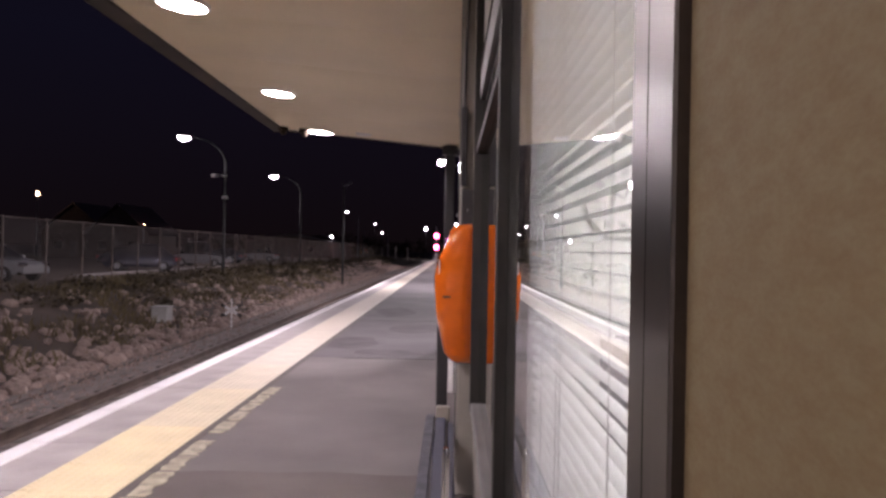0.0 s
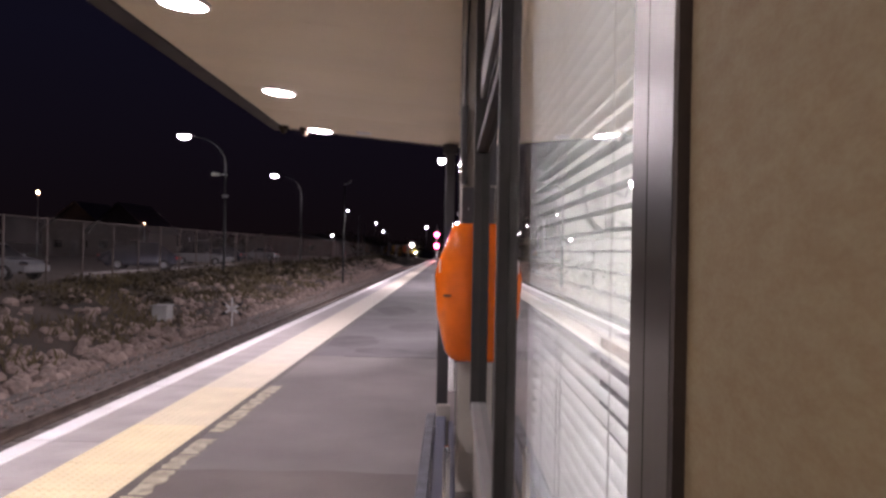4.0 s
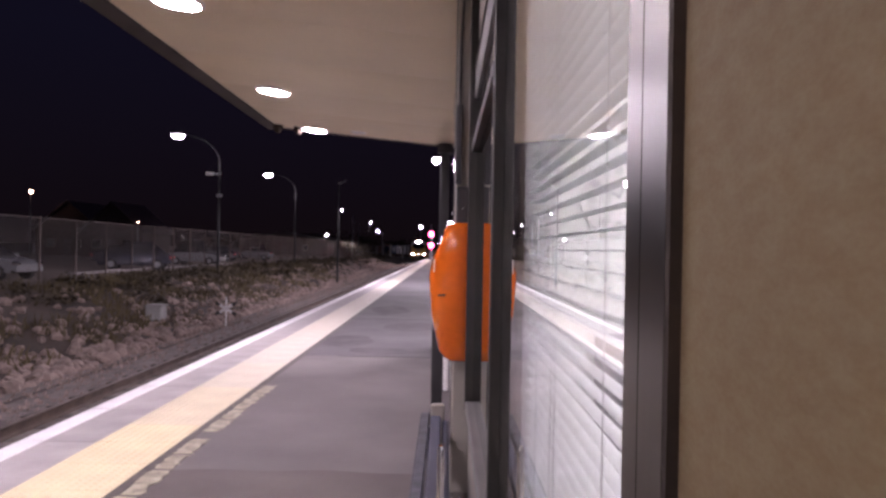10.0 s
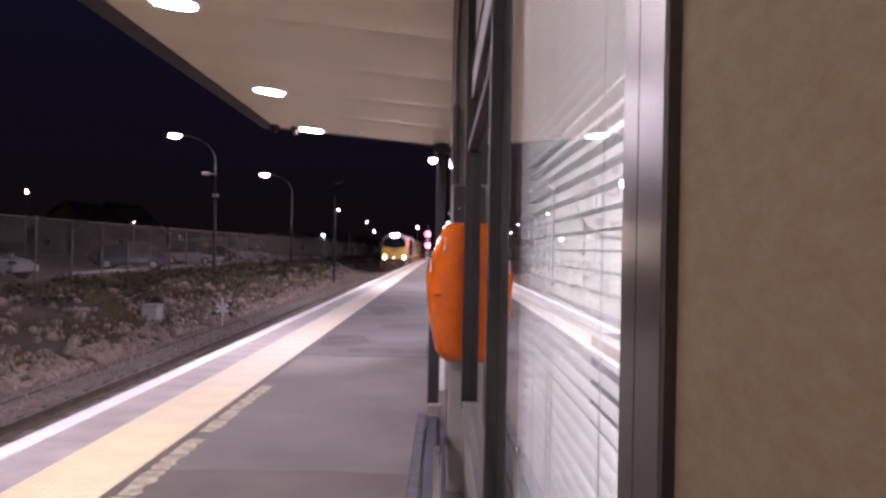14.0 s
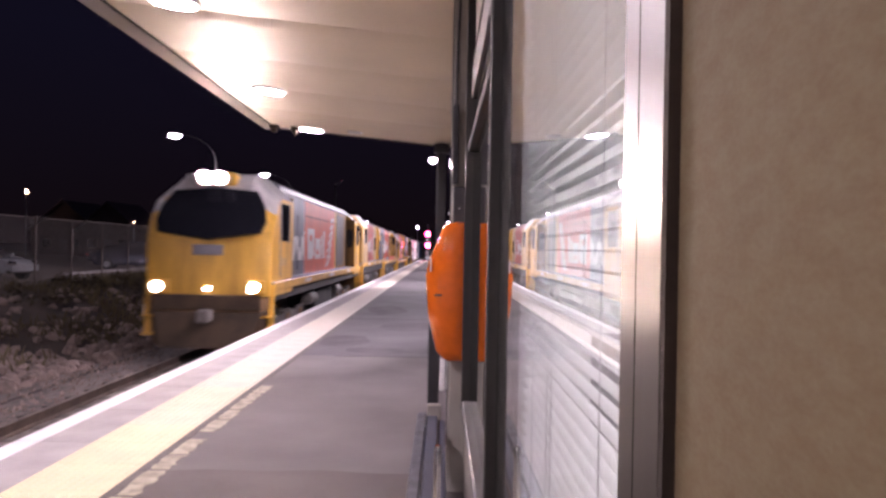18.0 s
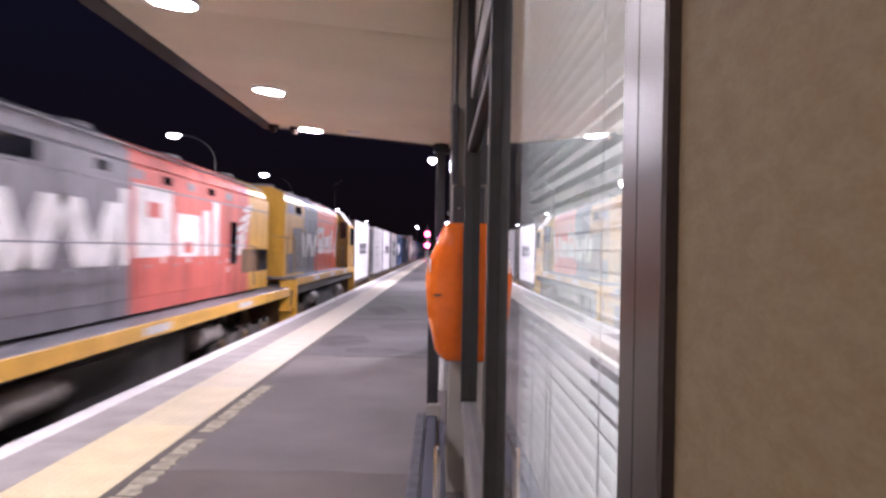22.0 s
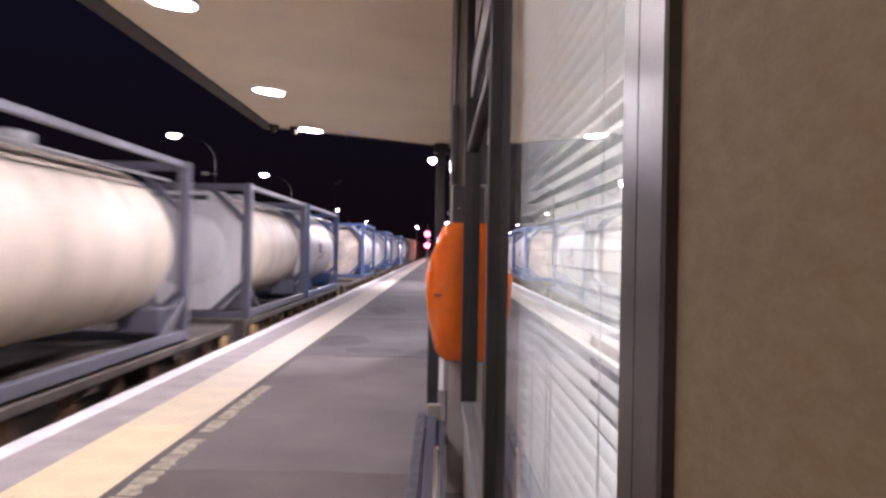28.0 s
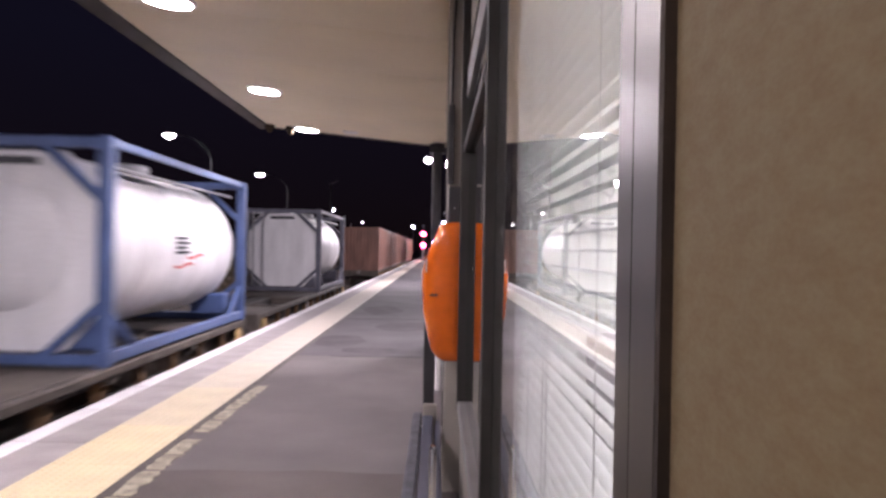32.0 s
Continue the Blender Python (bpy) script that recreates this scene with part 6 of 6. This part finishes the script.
def dry_box(paint, label, length=6.06, H=2.59, group="dry containers"):
    t = thing("freight_container", (TRACK_X, 100, RAIL_Z + DECK_Z), label, "container", group)
    W = 1.22
    for sx in (-1, 1):
        n = int(length / 0.28)
        ring_lo = []
        for i in range(n):
            y = 0.14 + (length - 0.28) * i / n
            s = (length - 0.28) / n
            for dy, dx in ((0, 0.0), (0.30, 0.0), (0.42, 0.035), (0.88, 0.035)):
                ring_lo.append((sx * (W - 0.045 + dx), y + dy * s, 0.15))
        back = [(sx * (W - 0.09), p[1], 0.15) for p in reversed(ring_lo)]
        ring = ring_lo + back
        part("corrugated_side", Geo().loft([ring, [(x, y, H - 0.1) for x, y, z in ring]]), M[paint], t)
        for y in (0.0, length - 0.15):
            part("corner_post", Geo().box(min(sx * W, sx * (W - 0.15)), max(sx * W, sx * (W - 0.15)), y, y + 0.15, 0, H, 0.012), M[paint], t)
        x0, x1 = sorted((sx * (W - 0.08), sx * W))
        part("bottom_rail", Geo().box(x0, x1, 0.15, length - 0.15, 0.0, 0.16, 0.01), M[paint], t)
        part("top_rail", Geo().box(x0, x1, 0.15, length - 0.15, H - 0.11, H, 0.01), M[paint], t)
    ring, n = [], 10
    for i in range(n):
        x = -W + 0.15 + (2 * W - 0.3) * i / n
        s = (2 * W - 0.3) / n
        for dx, dy in ((0, 0.06), (0.30, 0.06), (0.42, 0.02), (0.88, 0.02)):
            ring.append((x + dx * s, dy, 0.15))
    ring += [(x, 0.10, 0.15) for x, y, z in reversed(ring)]
    part("corrugated_end", Geo().loft([ring, [(x, y, H - 0.1) for x, y, z in ring]]), M[paint], t)
    part("rear_end", Geo().box(-W + 0.15, W - 0.15, length - 0.1, length - 0.05, 0.1, H - 0.1), M[paint], t)
    part("roof_sheet", Geo().box(-W + 0.05, W - 0.05, 0.1, length - 0.1, H - 0.06, H - 0.02), M[paint], t)
    part("floor_pan", Geo().box(-W + 0.09, W - 0.09, 0.1, length - 0.1, 0.08, 0.15), M["under"], t)
    for y in (0.07, length - 0.08):
        for z in (0.09, H - 0.11):
            part("end_beam", Geo().box(-W + 0.15, W - 0.15, y - 0.06, y + 0.06, z - 0.09, z + 0.09, 0.01), M[paint], t)
    return t


def tank_container(frame, barrel, label, swoosh, dome=True, length=6.06, shield="tank_white"):
    t = thing("tank_container", (TRACK_X, 100, RAIL_Z + DECK_Z), label, "tank container", "tank containers")
    H, W, c = 2.59, 1.22, 0.075
    for sx in (-1, 1):
        for y in (c, length - c):
            part("corner_post", Geo().box(sx * (W - c) - c, sx * (W - c) + c, y - c, y + c, 0, H, 0.012), M[frame], t)
            part("gusset", Geo().beam((sx * (W - c), y, 0.75), (sx * 0.45, y, 0.10), 0.10, 0.09, 0.01), M[frame], t)
            part("gusset", Geo().beam((sx * (W - c), y, H - 0.75), (sx * 0.45, y, H - 0.10), 0.10, 0.09, 0.01), M[frame], t)
        part("bottom_rail", Geo().box(sx * (W - c) - 0.055, sx * (W - c) + 0.055, 2 * c, length - 2 * c, 0.03, 0.17, 0.01), M[frame], t)
        part("top_rail", Geo().box(sx * (W - c) - 0.04, sx * (W - c) + 0.04, 2 * c, length - 2 * c, H - 0.10, H - 0.01, 0.01), M[frame], t)
        for y, d in ((2 * c, 1), (length - 2 * c, -1)):
            part("brace", Geo().beam((sx * (W - c), y, 0.62), (sx * (W - c), y + d * 0.75, 0.14), 0.10, 0.07, 0.01), M[frame], t)
            part("saddle", Geo().box(sx * 0.7 - 0.3, sx * 0.7 + 0.3, y + min(0.1 * d, 0.5 * d), y + max(0.1 * d, 0.5 * d), 0.15, 0.52, 0.03), M[frame], t)
    for y in (c, length - c):
        for z in (0.09, H - 0.06):
            part("end_beam", Geo().box(-W + 2 * c, W - 2 * c, y - 0.06, y + 0.06, z - 0.07, z + 0.05, 0.01), M[frame], t)
    n = 40
    R, zc = 1.10, 1.36
    ring = lambda r, y: [(r * math.cos(2 * math.pi * k / n), y, zc + r * math.sin(2 * math.pi * k / n)) for k in range(n)]
    prof = [(0.16, 0.50), (0.19, 0.80), (0.24, 0.96), (0.33, 1.06), (0.46, R)]
    secs = [ring(r, y) for y, r in prof] + [ring(r, length - y) for y, r in reversed(prof)]
    b = part("barrel", Geo().loft(secs), M[barrel], t, smooth=True)
    for y in (1.5, 2.9, 4.4):
        part("band", Geo().loft([ring(R + 0.006, y), ring(R + 0.010, y + 0.02), ring(R + 0.006, y + 0.06)]), M[barrel], b, smooth=True)
    # walkway on top and its ladder
    part("catwalk", Geo().box(-0.55, 0.1, 0.8, length - 0.8, 2.47, 2.51, 0.005), M["galv"], t)
    part("manhole", Geo().tube([(0.2, length / 2, 2.40), (0.2, length / 2, 2.56)], 0.28, 16), M["galv"], t, smooth=True)
    for x in (-0.9, -0.6):
        part("ladder_rail", Geo().beam((x, 0.03, 0.2), (x, 0.03, H - 0.1), 0.04), M["galv"], t)
    part("handrail", Geo().tube([(W - 0.25, 0.2, 2.30), (W - 0.25, length - 0.2, 2.30)], 0.022, 6), M["galv"], t)
    # eight-sided end shield
    k = 0.42
    w, z0, z1 = W - 0.13, 0.16, H - 0.16
    ring8 = [(-w + k, 0.13, z0), (w - k, 0.13, z0), (w, 0.13, z0 + k * 1.1), (w, 0.13, z1 - k * 1.1), (w - k, 0.13, z1), (-w + k, 0.13, z1), (-w, 0.13, z1 - k * 1.1), (-w, 0.13, z0 + k * 1.1)]
    sh = part("end_shield", Geo().slab(ring8, (0, 0.02, 0)), M[shield], t, "white eight-sided end shield")
    if dome:
        rr = lambda r, y: [(-0.05 + r * math.cos(2 * math.pi * i / 28), y, 1.34 + r * math.sin(2 * math.pi * i / 28)) for i in range(28)]
        part("dished_end", Geo().loft([rr(0.74, 0.128), rr(0.70, 0.09), rr(0.55, 0.04), rr(0.30, 0.01), rr(0.1, 0.0)]), M[shield], sh, smooth=True)
    part("data_plate", Geo().box(-0.4, 0.35, 0.118, 0.129, z1 - 0.16, z1 - 0.07), M["grey_letter"], sh, "dark marking bar")
    # markings on the cladding
    if swoosh:
        ym = length * 0.62 - 0.55
        for dz, y0, wd in ((0.13, -0.66, 0.52), (0.06, -0.66, 0.62), (-0.01, -0.66, 0.46), (-0.08, -0.66, 0.60)):
            xm = math.sqrt((R + 0.004) ** 2 - dz ** 2)
            part("marking_bar", Geo().box(xm - 0.006, xm + 0.006, ym + y0, ym + y0 + wd, zc + dz - 0.022, zc + dz + 0.022), M["grey_letter"], b, "dark marking bar")
        for y0, dz in ((-0.15, -0.16), (-0.62, -0.29)):
            pts = []
            for i in range(9):
                d = dz - 0.03 * math.sin(i / 8 * math.pi * 2)
                pts.append((math.sqrt((R + 0.004) ** 2 - d ** 2), ym + y0 + i * 0.10, zc + d))
            part("swoosh", Geo().slab(pts + [(x + 0.001, y, z + 0.03) for x, y, z in reversed(pts)], (0.006, 0, 0)), M["red_letter"], b, "thin red wave line")
    return t


def louvre_wagon(L, H=3.92):
    t = thing("box_wagon", (TRACK_X, 100, RAIL_Z), "tall oxide-brown box wagon with louvred sides", "wagon", "box wagons")
    W = 1.22
    part("frame", Geo().box(-1.2, 1.2, 0.3, L - 0.3, 0.70, 0.95, 0.02), M["under"], t)
    bogie(t, 1.8, 1.7, 0.42)
    bogie(t, L - 1.8, 1.7, 0.42)
    part("body", Geo().box(-W + 0.06, W - 0.06, 0.25, L - 0.25, 0.95, H - 0.12, 0.01), M["c_brown"], t)
    part("roof", Geo().loft([[(-W - 0.02, y, H - 0.16), (-W - 0.02, y, H - 0.08), (-0.6, y, H), (0.6, y, H), (W + 0.02, y, H - 0.08), (W + 0.02, y, H - 0.16)] for y in (0.2, L - 0.2)]), M["t_silver"], t, "grey roof edge")
    doors = ((0.25, 0.36), (1.3, 1.95), (L - 4.65, L - 3.75), (L - 2.35, L - 1.8), (L - 0.62, L - 0.25))
    for y0, y1 in doors:
        for sx in (-1, 1):
            x0, x1 = sorted((sx * (W - 0.06), sx * W))
            part("post_panel", Geo().box(x0, x1, y0, y1, 0.95, H - 0.16, 0.01), M["c_brown2"], t)
            for yy in ((y0 + y1) / 2 - 0.15, (y0 + y1) / 2 + 0.15) if y1 - y0 > 0.5 else ():
                part("post_rib", Geo().box(min(x0, x1) + (0.05 if sx > 0 else -0.02), max(x0, x1) + (0.02 if sx > 0 else -0.05), yy - 0.03, yy + 0.03, 1.0, H - 0.2, 0.008), M["c_brown2"], t)
    for sx in (-1, 1):
        for (a0, a1), (b0, b1) in zip(doors, doors[1:]):
            me = Geo().slab([(sx * (W - 0.06), a1, 0), (sx * (W - 0.06), b0, 0), (sx * (W + 0.010), b0, -0.115), (sx * (W + 0.010), a1, -0.115)], (0, 0, 0.018)).mesh("louvre")
            me.materials.append(M["c_brown"])
            for i in range(16):
                s = new("louvre", me)
                s.parent = t
                s.location = (0, 0, 1.17 + i * 0.167)
    for y, d in ((0.3, -1), (L - 0.3, 1)):
        part("coupler", Geo().box(-0.12, 0.12, min(y, y + d * 0.6), max(y, y + d * 0.6), 0.70, 0.94, 0.03), M["bogie"], t)
    part("sill_beam", Geo().box(W - 0.1, W + 0.02, 0.3, L - 0.3, 0.86, 1.0, 0.01), M["c_brown"], t)
    return t


# name, distance of its front end behind the camera's plane at 18 s, length
TRAIN = []


def ride(ob, start, length):
    TRAIN.append((ob, start, length))


ride(lead_engine(17.55), 15.9, 17.55)
ride(hood_engine(12.85, True, "t_grey", "t_red2", "faded grey and red diesel locomotive, cab leading", 0.85, (5.3, 10.05, 11.7), "t_tan", 0.92, lift=0.09), 34.25, 12.85)
ride(hood_engine(14.5, False, "t_grey", "t_red", "dark grey and red diesel locomotive with its yellow cab trailing", 0.18, (2.3, 5.6, 10.1), word=0.82, skirt=True, top=-0.05, drop=0.14), 47.4, 14.5)
ride(hood_engine(17.2, True, "t_silver", "t_red2", "weathered silver and red diesel locomotive, cab leading", 2.75, (8.75, 14.7, 16.2), "t_yellow", 1.05, "t_yellow", lift=-0.20, top=-0.12, drop=0.31), 62.35, 17.2)
ride(hood_engine(12.9, False, "t_grey", "t_red", "grey and red diesel locomotive with a bright yellow trailing cab", 0.18, (3.5, 5.85, 10.3), word=0.92, drop=0.12), 79.9, 12.9)
for s, n in ((93.3, 8.6), (102.3, 14.7), (117.6, 15.0), (133.2, 15.4), (157.5, 8.6), (166.5, 13.9), (180.8, 14.3), (195.6, 14.7), (210.8, 15.3), (226.6, 15.2)):
    ride(container_wagon(n), s, n)
ride(louvre_wagon(8.4), 148.70, 8.4)
EMB = "blue_letter"
ride(reefer([(1.2, 1.25, 0.5, [0.42], EMB), (2.0, 1.15, 0.5, [0.46, 0.46, 0.46, 0.46, 0.46, 0.46], "grey_letter")]), 93.9, 6.06)
ride(reefer([(2.0, 1.42, 0.12, [0.3, 0.5, 0.25], "c_end"), (2.6, 0.95, 0.1, [0.1], "grey_letter")]), 103.0, 6.06)
ride(reefer([(0.9, 1.6, 0.45, [0.42], EMB), (0.9, 1.0, 0.3, [0.42], EMB), (2.05, 1.12, 0.47, [0.5, 0.5, 0.5, 0.5, 0.5, 0.5], "grey_letter")]), 110.0, 6.06)
ride(reefer([(1.0, 1.7, 0.3, [0.42], EMB), (1.0, 1.05, 0.3, [0.42], EMB), (2.1, 1.5, 0.42, [0.36, 0.36, 0.36, 0.36, 0.36, 0.36], "grey_letter"), (2.1, 0.9, 0.36, [0.3, 0.3, 0.3, 0.3, 0.3, 0.3, 0.3], "grey_letter")]), 118.4, 6.06)
ride(tank_container("fr_blue", "tank_white", "white tank in a dark blue steel frame", True), 126.2, 6.06)
b = dry_box("c_blue", "dark blue corrugated freight container")
part("label_panel", Geo().box(1.222, 1.226, 0.6, 1.5, 1.4, 2.0), M["letter"], b, "pale painted panel")
part("warning_plate", Geo().box(-0.75, -0.4, 0.012, 0.018, 0.7, 1.0), M["t_yellow"], b, "yellow plate")
ride(b, 142.3, 6.06)
ride(tank_container("fr_grey", "tank_cream", "cream tank in a dark grey steel frame", False), 157.45, 6.06)
ride(tank_container("fr_grey", "tank_cream", "cream tank in a grey frame with a grey end", False), 167.0, 6.06)
ride(tank_container("fr_blue", "tank_white", "white tank in a blue steel frame", True), 173.5, 6.06)
# this tank's end has its shade put into the shield colour
ride(tank_container("fr_blue", "tank_white", "white tank in a blue steel frame with shade painted on its end", True, False, shield="tank_end_shaded"), 188.77, 6.06)
ride(tank_container("fr_blue", "tank_white", "white tank in a blue frame on a half-empty wagon", True), 204.05, 6.06)
ride(tank_container("fr_blue", "tank_white", "white tank in a blue steel frame with red wave lines", True), 219.7, 6.06)
ride(tank_container("fr_grey", "tank_white", "white tank in a dark grey steel frame", False, False), 235.2, 6.06)
for i in range(5):
    s = 259.3 + i * 13.2
    ride(container_wagon(12.9), s - 0.3, 12.9)
    ride(dry_box("c_brown2", "dull brown corrugated freight container", 12.19, 2.75, "brown containers"), s, 12.19)


def advance(t):
    """Metres that the train has gone since 18 s."""
    if t <= 19:
        return 15.8 * (t - 18)
    if t <= 27.5:
        return 15.8 + 15.2 * (t - 19)
    return 145.0 + 14.7 * (t - 27.5)


def motions():
    for ob, start, length in TRAIN:
        z = ob.matrix_basis.translation.z
        rows = []
        for i in range(65):
            t = i * 0.5
            u = start - advance(t)
            a, _ = track_point(u)
            b, _ = track_point(u + length)
            d = b - a
            rows.append((t, pose(a.x, a.y, z, 0, 0, math.degrees(math.atan2(-d.x, d.y)))))
        walk(ob, rows)


motions()
